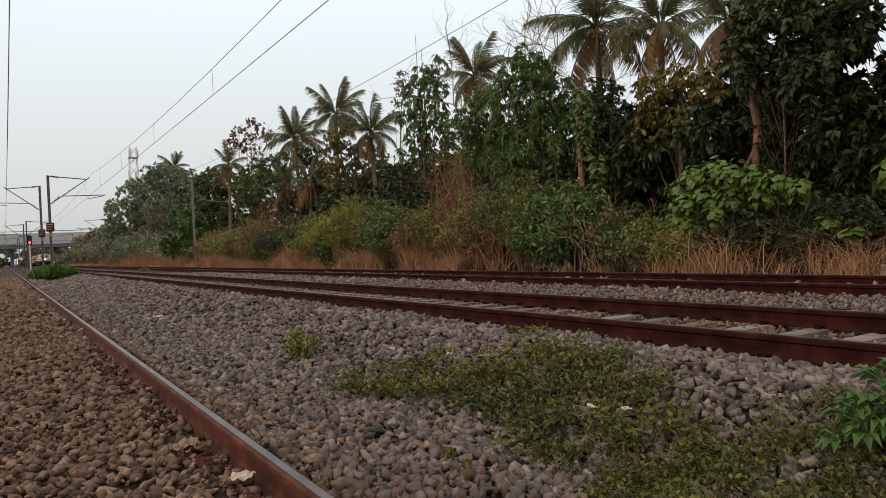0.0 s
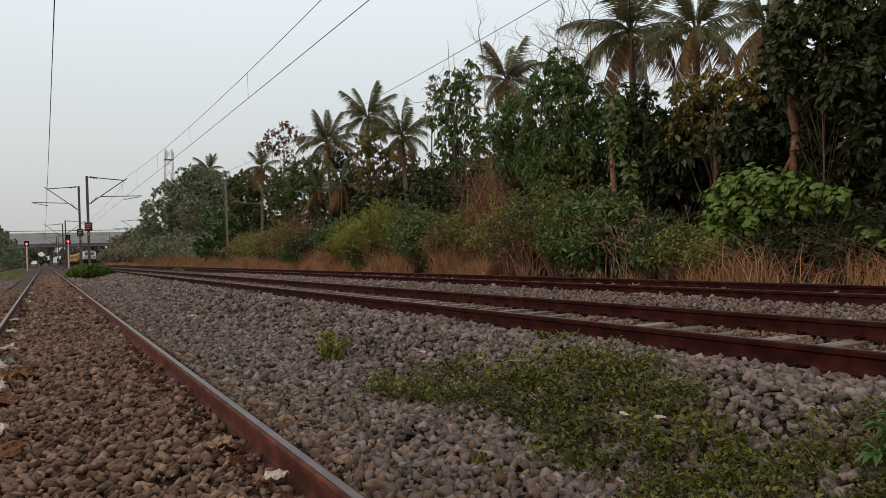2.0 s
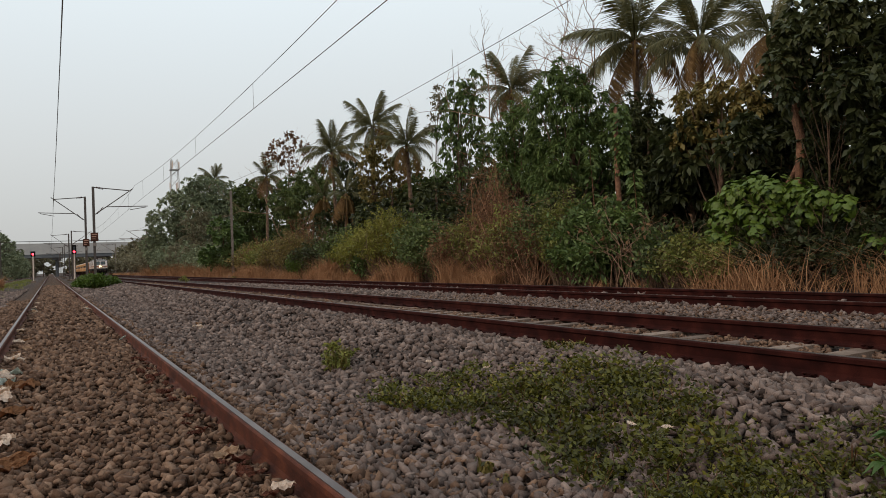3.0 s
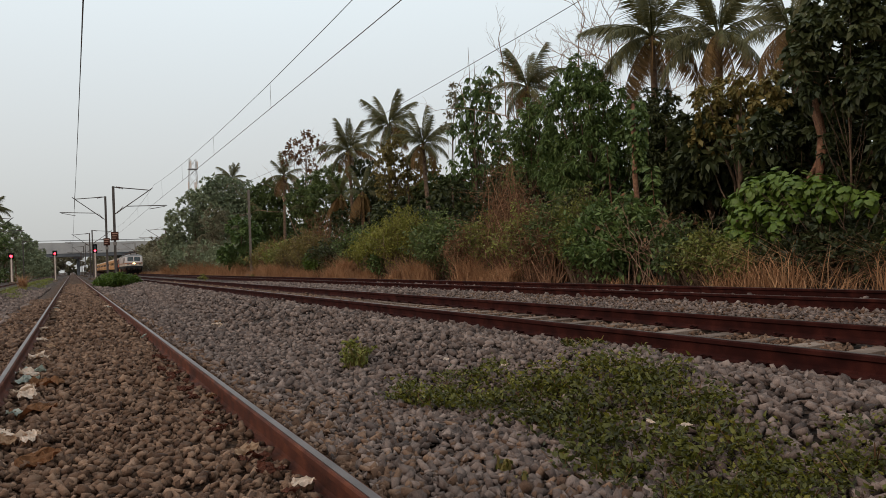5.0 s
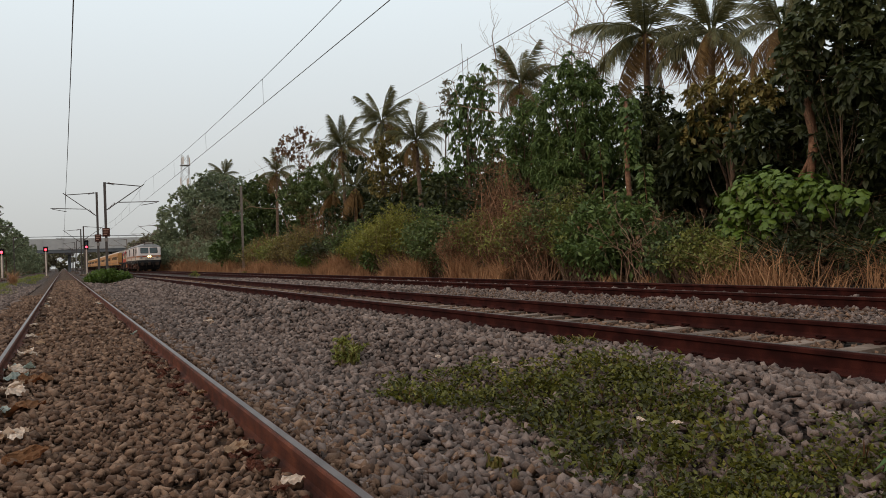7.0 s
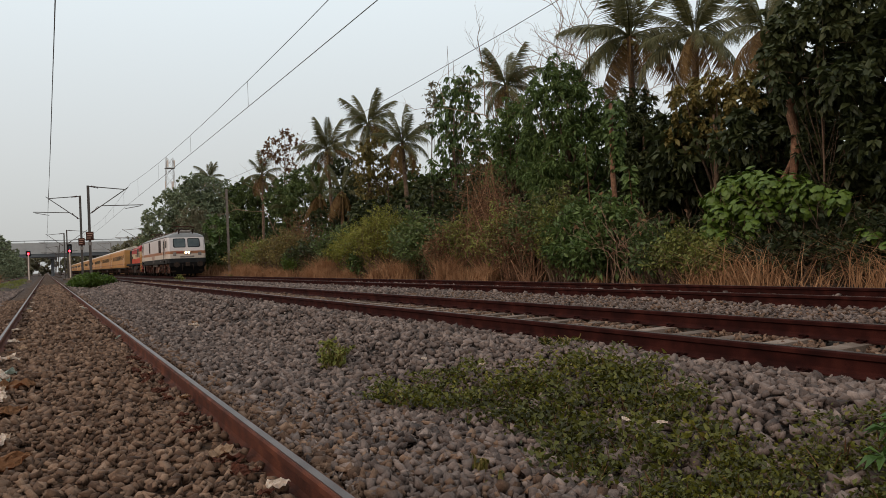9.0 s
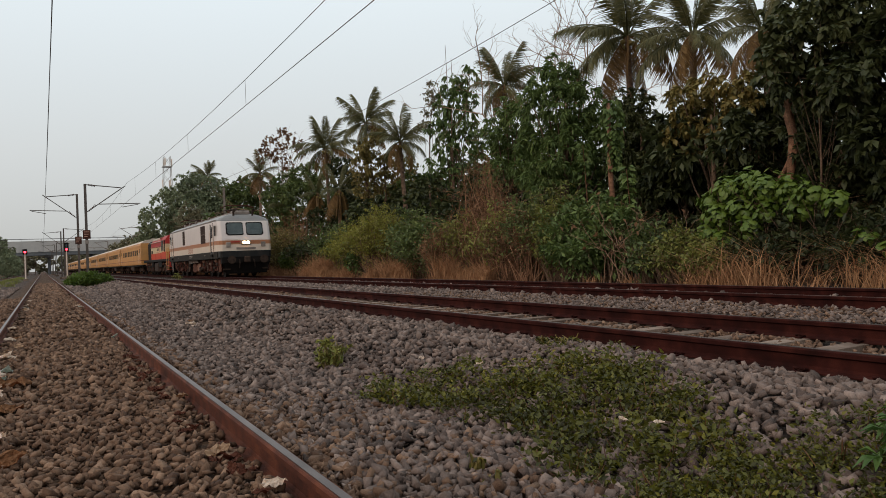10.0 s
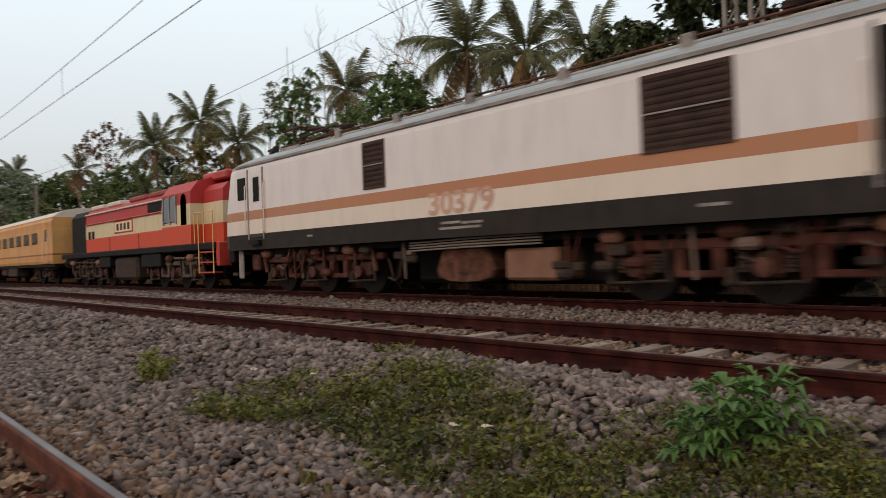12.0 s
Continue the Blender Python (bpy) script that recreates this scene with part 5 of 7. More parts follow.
def bush(name, label, x, y, top, spread, mat, per=420, size=0.13, seed=1, stems=14, twig_mat="twig", length=1.0, aspect=0.5, category="bush", leafy=1.0, z0=None):
    """Stems that fan out of the ground, with leaves in uneven lumps along them."""
    rng = np.random.default_rng(seed)
    base = (ground_z(x) if z0 is None else z0) - 0.05
    b = thing(name, label, category, m=pose(x, y, base))
    h = top - base
    ls = []
    for i in range(stems):
        bm = bmesh.new()
        a, out = rng.random() * 6.28, spread * math.sqrt(rng.random())
        hh = h * (0.55 + 0.45 * rng.random()) * (1.0 - 0.35 * (out / spread) ** 2)
        p0 = Vector((0.35 * out * math.cos(a), 0.35 * out * math.sin(a) * length, 0))
        p2 = Vector((out * math.cos(a), out * math.sin(a) * length, hh))
        p1 = p0 * 0.5 + p2 * 0.5 + Vector(rng.normal(size=3)) * 0.12 * spread
        tube(bm, [p0, p1, p2], [0.022, 0.015, 0.006], 4)
        for k in range(3):
            f = 0.35 + 0.25 * k
            q = p1.lerp(p2, f)
            tube(bm, [q, q + Vector((rng.normal() * 0.3, rng.normal() * 0.3, 0.25 + 0.3 * rng.random())) * spread * 0.5], [0.008, 0.003], 3)
        part("stem", bm, twig_mat, b)
        r = spread * (0.26 + 0.2 * rng.random())
        ls.append((p2.x, p2.y, max(r * 0.6, hh - r * 0.6), r, 0.9))
        ls.append((p1.x, p1.y, max(r * 0.6, p1.z * 0.9), r * 0.9, 0.9))
    c, o = crown_points(ls, per * leafy * (1.6 if top > 1 else 1.0), rng, 0.35)
    keep = c[:, 2] > 0.02
    c, o = c[keep], o[keep]
    mesh_part("foliage", leaves_mesh("foliage", c, o, size * (0.78 if top > 1 else 1.0) * (0.6 + 0.8 * rng.random(len(c))), rng, aspect), mat, b)
    return b


FRONDS = {}


def frond_mesh(key, length, sag, rng, dry=False):
    """A palm frond along +x: a bowed midrib with hanging leaflets on both sides."""
    bm = bmesh.new()
    pts = [Vector((0, 0, 0))]
    for f in np.linspace(0.1, 1, 8):
        ang = 0.1 - sag * f ** 1.3
        pts.append(pts[-1] + Vector((math.cos(ang), 0, math.sin(ang))) * length / 8)
    tube(bm, pts, [0.045 * (1.05 - f) + 0.006 for f in np.linspace(0, 1, 9)], 4)
    n = 66
    for i in range(n):
        f = 0.14 + 0.86 * (i + rng.random() * 0.6) / n
        k = min(7, int(f * 8))
        p = pts[k].lerp(pts[k + 1], f * 8 - k)
        d = (pts[k + 1] - pts[k]).normalized()
        ln = length * 0.235 * (math.sin(math.pi * (0.12 + 0.80 * f)) ** 0.7) * (0.75 + 0.4 * rng.random())
        for s in (-1, 1):
            if rng.random() < (0.35 if dry else 0.06):
                continue
            out = (Vector((0, s, 0)) * (0.75 if not dry else 0.35) + d * 0.6 + Vector((0, 0, -0.38 - 0.35 * rng.random() - (0.8 if dry else 0)))).normalized()
            w = 0.026 * length / 3
            side = d * w
            a, b2 = p, p + out * ln * 0.5 + Vector((0, 0, 0.02))
            c = p + out * ln + Vector((0, 0, -ln * (0.3 + 0.5 * rng.random())))
            v = [bm.verts.new(q) for q in (a - side * 0.4, a + side * 0.4, b2 + side, b2 - side, c)]
            bm.faces.new((v[0], v[1], v[2], v[3]))
            bm.faces.new((v[3], v[2], v[4]))
    me = bpy.data.meshes.new("frond")
    bm.to_mesh(me)
    bm.free()
    return me


def palm(x, y, crown_z, size, seed, lean=(0.0, 0.0), dead=2, label="", n=24):
    """A coconut palm: ringed, leaning trunk, bowed fronds, hanging dry fronds."""
    rng = np.random.default_rng(seed)
    base = ground_z(x) - 0.1
    t = thing("coconut_palm", label or "tall coconut palm with feathery drooping fronds", "palm tree", "coconut palms", m=pose(x, y, base))
    h = crown_z - base
    bm = bmesh.new()
    pts = [(-lean[0] * (1 - f) ** 1.5, -lean[1] * (1 - f) ** 1.5, h * f) for f in np.linspace(0, 1, 16)]
    tube(bm, pts, [0.19 * (1.0 - 0.45 * f) * (1.06 if i % 2 else 0.97) for i, f in enumerate(np.linspace(0, 1, 16))], 8)
    part("trunk", bm, "bark", t, "grey ringed palm trunk", smooth=True)
    if not FRONDS:
        r2 = np.random.default_rng(77)
        FRONDS["green"] = [frond_mesh("g", 3.0, sg, r2) for sg in (0.5, 0.75, 1.0, 1.25)]
        FRONDS["dry"] = [frond_mesh("d", 3.0, sg, r2, True) for sg in (0.5, 0.8)]
        FRONDS["yellow"] = [frond_mesh("y", 3.2, sg, r2) for sg in (1.1, 1.4)]
    for i in range(n + dead):
        a = math.degrees(2.4 * i) + rng.normal() * 12
        f = i / n
        kind = "green" if i < n * (0.88 if dead < 5 else 0.78) else ("yellow" if i < n else "dry")
        me = FRONDS[kind][int(rng.integers(len(FRONDS[kind])))]
        if kind == "green":
            me = FRONDS["green"][min(3, int(f * 4.6))]
        fr = mesh_part("frond", me, {"green": "frond", "yellow": "frond_dry", "dry": "frond_dry"}[kind], t, "dry brown hanging frond" if kind != "green" else "")
        rise = 84 - 118 * f + 9 * rng.normal() if kind != "dry" else -40 - 30 * rng.random()
        s = size * (0.75 + 0.3 * rng.random())
        fr.matrix_basis = pose(0, 0, h - 0.05, 0, 0, a) @ pose(0.05, 0, 0, rng.normal() * 10, -rise, 0) @ Matrix.Diagonal((s, s, s, 1))
    nut = bmesh.new()
    bmesh.ops.create_icosphere(nut, subdivisions=1, radius=0.12)
    me = bpy.data.meshes.new("coconut")
    nut.to_mesh(me)
    nut.free()
    for i in range(6):
        mesh_part("coconut", me, "leaf_olive", t).location = (0.26 * math.cos(1.05 * i), 0.26 * math.sin(1.05 * i), h - 0.3 - 0.08 * (i % 3))
    return t


def bare_tree(x, y, top, seed, label="leafless grey tree with fine bare branches", spread=2.4):
    rng = np.random.default_rng(seed)
    base = ground_z(x) - 0.1
    t = thing("bare_tree", label, "tree", m=pose(x, y, base))
    h = top - base

    def grow(bm, p, d, ln, r, depth):
        q = p + d * ln * 0.5 + Vector(rng.normal(size=3)) * ln * 0.05
        e = q + (d + Vector(rng.normal(size=3)) * 0.18).normalized() * ln * 0.5
        tube(bm, [p, q, e], [r, r * 0.82, r * 0.65], 6 if depth < 2 else 3)
        if depth < 6:
            for k in range((3 if depth < 3 else 2) if depth else 6):
                nd = (d + Vector(rng.normal(size=3)) * 0.62 + Vector((0, 0, 0.12))).normalized()
                to = bm if depth else bmesh.new()
                grow(to, e if k else q, nd, ln * (0.55 + 0.16 * rng.random()), r * 0.64, depth + 1)
                if not depth:
                    part("branch", to, "pale_twig", t, "fine bare grey twigs")
    bm = bmesh.new()
    grow(bm, Vector((0, 0, 0)), Vector((0.05, 0.0, 1)), h * 0.5, 0.07, 0)
    part("trunk", bm, "pale_twig", t)
    return t


def grass_blades(name, label, spots, seed, mat="grass_dry", category="grass", lean=0.42):
    """Tufts of bent blades; spots: (x, y, radius, height, blades)."""
    rng = np.random.default_rng(seed)
    V, F, at = [], [], 0
    for x, y, r, h, n in spots:
        a, d = rng.random(n) * 6.28, r * np.sqrt(rng.random(n))
        p = np.stack([x + d * np.cos(a), y + d * np.sin(a), np.array([ground_z(q) for q in x + d * np.cos(a)]) - 0.03], 1)
        hh = h * (0.45 + 0.65 * rng.random(n))[:, None]
        bend = np.stack([rng.normal(size=n), rng.normal(size=n), np.zeros(n)], 1) * lean
        w = np.stack([-np.sin(a), np.cos(a), np.zeros(n)], 1) * (0.004 + 0.004 * rng.random(n))[:, None] * (1 + h * 0.3 + 0.012 * y)
        up = np.array([0, 0, 1.0])
        m1 = p + (up + bend * 0.5) * hh * 0.55
        tp = p + (up * 0.95 + bend * 1.6) * hh
        v = np.stack([p - w, p + w, m1 + w * 0.7, m1 - w * 0.7, tp], 1).reshape(-1, 3)
        i = np.arange(n)[:, None] * 5 + at
        V.append(v)
        F.append(np.concatenate([i + np.array([0, 1, 2]), i + np.array([0, 2, 3]), i + np.array([3, 2, 4])]))
        at += 5 * n
    ob = mesh_part(name, quick_mesh(name, np.concatenate(V), np.concatenate(F)), mat)
    return tagged(ob, label, category, kind="stuff")


def spray_points(lumps, leaf, cover, rng):
    """Leaf places in sprays over each lump (x, y, z, radius): every spray a twig end from which leaves radiate."""
    cs, outs = [], []
    for x, y, z, r in lumps:
        n = int(cover * 4 * math.pi * r * r / (0.22 * leaf * leaf))
        k = max(5, n // 11)
        d = unit(rng.normal(size=(k, 3)) + np.array([0, 0, 0.15]))
        ripple = 1 + 0.16 * np.sin(4.1 * d[:, 0] + 2.3 * x) * np.cos(3.7 * d[:, 2] + y) + 0.10 * rng.normal(size=k)
        c = d * (r * ripple * (0.62 + 0.38 * rng.random(k) ** 0.4))[:, None]
        i = rng.integers(0, k, n)
        o = unit(d[i] * 0.8 + rng.normal(size=(n, 3)) * 0.75)
        cs.append(c[i] + o * leaf * (0.25 + 0.75 * rng.random((n, 1))) + np.array([x, y, z]))
        outs.append(o)
    return np.concatenate(cs), np.concatenate(outs)


def grove_tree(name, label, x, y, lumps, mat, leaf, cover, seed, aspect=0.5, droop=0.45, trunk_r=0.16, bark="bark", deep=0.5, trunk=True):
    """A tree whose crown is a heap of lumps (across, height over the rails, radius), each budding smaller ones."""
    rng = np.random.default_rng(seed)
    base = ground_z(x) - 0.1
    t = thing(name, label, "tree", m=pose(x, y, base))
    far = math.hypot(x, y)
    ax, ay = y / far, -x / far
    spread = max(abs(q[0]) + q[2] for q in lumps)
    heap = []
    for a, z, r in lumps:
        a, r = a * 1.1, r * 1.3
        dp = deep * spread * float(np.clip(rng.normal(), -1.2, 1.2)) * 0.7
        c = np.array([ax * a - ay * dp, ay * a + ax * dp, z - base])
        heap.append((*c, r * 0.86))
        for _ in range(5):
            d = unit(rng.normal(size=3))
            heap.append((*(c + d * r * 0.78), r * (0.26 + 0.2 * rng.random())))
    big = heap[::6]
    top = max(q[2] for q in big)
    mid = np.array([sum(q[0] for q in big) / len(big), sum(q[1] for q in big) / len(big)])
    spine = [(mid[0] * f ** 1.5 + 0.12 * math.sin(5 * f + seed), mid[1] * f ** 1.5 + 0.12 * math.cos(4 * f + seed), top * 0.86 * f) for f in np.linspace(0, 1, 7)]
    if trunk:
        part("trunk", tube(bmesh.new(), spine, [trunk_r * 0.8 * (1.2 - 0.95 * f) for f in np.linspace(0, 1, 7)], 8), bark, t, smooth=True)
    lm = bmesh.new()
    for q in big:
        k = max(1, min(5, int(6 * q[2] / top * 0.62)))
        p0, p2 = Vector(spine[k]), Vector(q[:3])
        tube(lm, [p0, p0.lerp(p2, 0.5) + Vector((0, 0, -0.1 * (p2 - p0).length)), p2, p2 + Vector(rng.normal(size=3)) * q[3] * 0.6], [trunk_r * 0.22, trunk_r * 0.15, trunk_r * 0.09, 0.006], 5)
    part("limb", lm, "bark", t, smooth=True)
    c, o = spray_points(heap, leaf, cover * 0.34, rng)
    ok = c[:, 2] > 0.1
    mesh_part("crown", leaves_mesh("crown", c[ok], o[ok], leaf * (0.83 + 0.9 * rng.random(int(ok.sum()))), rng, aspect, droop=droop), mat, t)
    return t


def heart_leaves(name, centre, out, size, rng):
    """Broad heart-shaped leaves that hang like shingles, faces turned outwards and up, tips down."""
    n = len(centre)
    face = unit(out + np.array([0, 0, 0.55]) + rng.normal(size=(n, 3)) * 0.28)
    tip = unit(np.array([0, 0, -1.0]) + rng.normal(size=(n, 3)) * 0.35)
    tip = unit(tip - face * np.sum(tip * face, 1, keepdims=True))
    side = np.cross(face, tip)
    s = size[:, None]
    rim = ((-0.34, 0.0), (-0.48, 0.26), (-0.30, 0.46), (0.14, 0.44), (0.56, 0.0), (0.14, -0.44), (-0.30, -0.46), (-0.48, -0.26))
    v = np.stack([centre + (a * tip + b * side - (0.10 + 0.25 * abs(b) ** 2 + 0.3 * max(a, 0) ** 2) * face) * s for a, b in rim] + [centre], 1).reshape(-1, 3)
    i = np.arange(n)[:, None] * 9
    return quick_mesh(name, v, np.concatenate([i + np.array([8, k, (k + 1) % 8]) for k in range(8)]))


def climber(label, x, y, lumps, leaf, seed, cover=1.1):
    """A creeper heaped over a low thicket: woody stems under a coat of heart-shaped leaves."""
    rng = np.random.default_rng(seed)
    base = ground_z(x) - 0.05
    b = thing("big_leaf_climber", label, "climber", m=pose(x, y, base))
    cs, outs = [], []
    for i, (dx, dy, z, r) in enumerate(lumps):
        st = bmesh.new()
        for _ in range(3):
            f = Vector(rng.normal(size=3)) * 0.25
            tube(st, [(dx * 0.6 + f.x, dy * 0.8 + f.y, 0), (dx * 0.9 + f.y * 0.5, dy + f.x * 0.5, (z - base) * 0.5), (dx + f.x, dy + f.y, z - base)], [0.012, 0.009, 0.004], 4)
        part("stem", st, "bark", b)
        n = int(cover * 4 * math.pi * r * r / (0.5 * leaf * leaf))
        d = unit(rng.normal(size=(n, 3)) + np.array([-0.35, 0, 0.3]))
        cs.append(d * (r * (0.5 + 0.68 * rng.random(n)))[:, None] * np.array([0.9, 1.15, 0.9]) + np.array([dx, dy, z - base]))
        outs.append(d)
    c, o = np.concatenate(cs), np.concatenate(outs)
    ok = c[:, 2] > 0.1
    mesh_part("foliage", heart_leaves("foliage", c[ok], o[ok], leaf * (0.55 + 0.65 * rng.random(int(ok.sum()))), rng), "leaf_lime", b)
    return b


def thicket(name, label, x, y, top, spread, mat, leaf, seed, shoots=60, cover=0.5, lean=0.35, stem_mat="twig", category="bush", up=1.0, z0=None):
    """Many long upright shoots from the ground, each with small leaves along its upper part; dark and open below."""
    rng = np.random.default_rng(seed)
    base = (ground_z(x) if z0 is None else z0) - 0.05
    b = thing(name, label, category, m=pose(x, y, base))
    h = top - base
    cs, outs = [], []
    groups = 6
    for g in range(groups):
        st = bmesh.new()
        for _ in range(shoots // groups):
            a, q = rng.random() * 6.28, math.sqrt(rng.random())
            ln = h * (0.55 + 0.45 * rng.random()) * (1.0 - 0.45 * q * q)
            p0 = Vector((0.6 * spread * q * math.cos(a), 0.6 * spread * q * math.sin(a), 0))
            tipv = Vector((spread * q * math.cos(a), spread * q * math.sin(a), ln)) + Vector((rng.normal(), rng.normal(), 0)) * lean * 0.5
            p1 = p0.lerp(tipv, 0.55) + Vector((rng.normal(), rng.normal(), 0.6)) * 0.08 * h
            tube(st, [p0, p1, tipv], [0.012 + 0.002 * h, 0.008 + 0.001 * h, 0.003], 3, False)
            for k in range(3):
                s0 = p1.lerp(tipv, 0.2 + 0.3 * k)
                e = s0 + Vector((rng.normal(), rng.normal(), 0.9 * rng.random())) * 0.14 * h
                tube(st, [s0, e], [0.005, 0.002], 3, False)
                n = int(3 + cover * 12 * (0.12 / leaf))
                f = rng.random((n, 1))
                line = np.array(s0) * (1 - f) + np.array(e) * f
                o = unit(rng.normal(size=(n, 3)) + np.array([0, 0, 0.35 * up]))
                cs.append(line + o * leaf * (0.4 + 1.1 * rng.random((n, 1))))
                outs.append(o)
            n = int(3 + cover * 14 * (0.12 / leaf))
            f = 0.15 + 0.85 * rng.random((n, 1)) ** 0.7
            o = unit(rng.normal(size=(n, 3)) + np.array([0, 0, 0.2 * up]))
            cs.append(np.array(p0) * (1 - f) ** 2 + 2 * f * (1 - f) * np.array(p1) + f * f * np.array(tipv) + o * leaf * (0.4 + 1.4 * rng.random((n, 1))))
            outs.append(o)
        part("stem", st, stem_mat, b)
    c, o = np.concatenate(cs), np.concatenate(outs)
    ok = c[:, 2] > 0.03
    mesh_part("foliage", leaves_mesh("foliage", c[ok], o[ok], leaf * (0.76 + 0.95 * rng.random(int(ok.sum()))), rng, 0.46, droop=0.2), mat, b)
    return b


def bare_shrub(x, y, top, seed, spread=0.8, stems=5):
    """Pale leafless stems that fork a few times, with a rare dead leaf."""
    rng = np.random.default_rng(seed)
    base = ground_z(x) - 0.05
    b = thing("bare_shrub", "pale crooked leafless shrub with a few dead leaves", "shrub", m=pose(x, y, base))
    h = top - base
    ends = []
    for _ in range(stems):
        st = bmesh.new()
        p = Vector((rng.normal() * 0.15, rng.normal() * 0.2, 0))
        d = Vector((rng.normal() * 0.25, rng.normal() * 0.45, 1)).normalized()
        todo = [(p, d, h * 0.45, 0.016, 0)]
        while todo:
            p, d, ln, r, k = todo.pop()
            m = p + d * ln * 0.5 + Vector(rng.normal(size=3)) * 0.06 * ln
            e = m + (d + Vector(rng.normal(size=3)) * 0.3).normalized() * ln * 0.5
            tube(st, [p, m, e], [r, r * 0.85, r * 0.65], 4, False)
            ends.append(e)
            if k < 3:
                for _ in range(2):
                    todo.append((e, (d + Vector(rng.normal(size=3)) * 0.5 * spread).normalized(), ln * 0.6, r * 0.6, k + 1))
        part("stem", st, "pale_twig", b)
    c = np.array([e[:] for e in ends[::3]])
    mesh_part("dead_leaves", leaves_mesh("dead_leaves", c, unit(rng.normal(size=c.shape)), 0.16, rng, 0.6, droop=1.0), "leaf_dry", b)
    return b


def sapling(x, y, top, seed):
    """A thin upright sapling with whorls of broad leaves."""
    rng = np.random.default_rng(seed)
    base = ground_z(x) - 0.05
    b = thing("sapling", "thin young tree with whorls of broad green leaves", "sapling", m=pose(x, y, base))
    h = top - base
    part("trunk", tube(bmesh.new(), [(0, 0, 0), (0.05, -0.04, h * 0.5), (0, 0.03, h)], [0.03, 0.022, 0.008], 6), "twig", b)
    cs, outs = [], []
    for z in np.linspace(h * 0.62, h, 9):
        a = rng.random(9) * 6.28
        o = np.stack([np.cos(a), np.sin(a), 0.25 * rng.normal(size=9)], 1)
        cs.append(o * 0.17 + np.array([0, 0, z]))
        outs.append(o)
    c, o = np.concatenate(cs), np.concatenate(outs)
    mesh_part("crown", leaves_mesh("crown", c, o, 0.26 * (0.7 + 0.5 * rng.random(len(c))), rng, 0.5, droop=0.5), "leaf_mango", b)
    return b


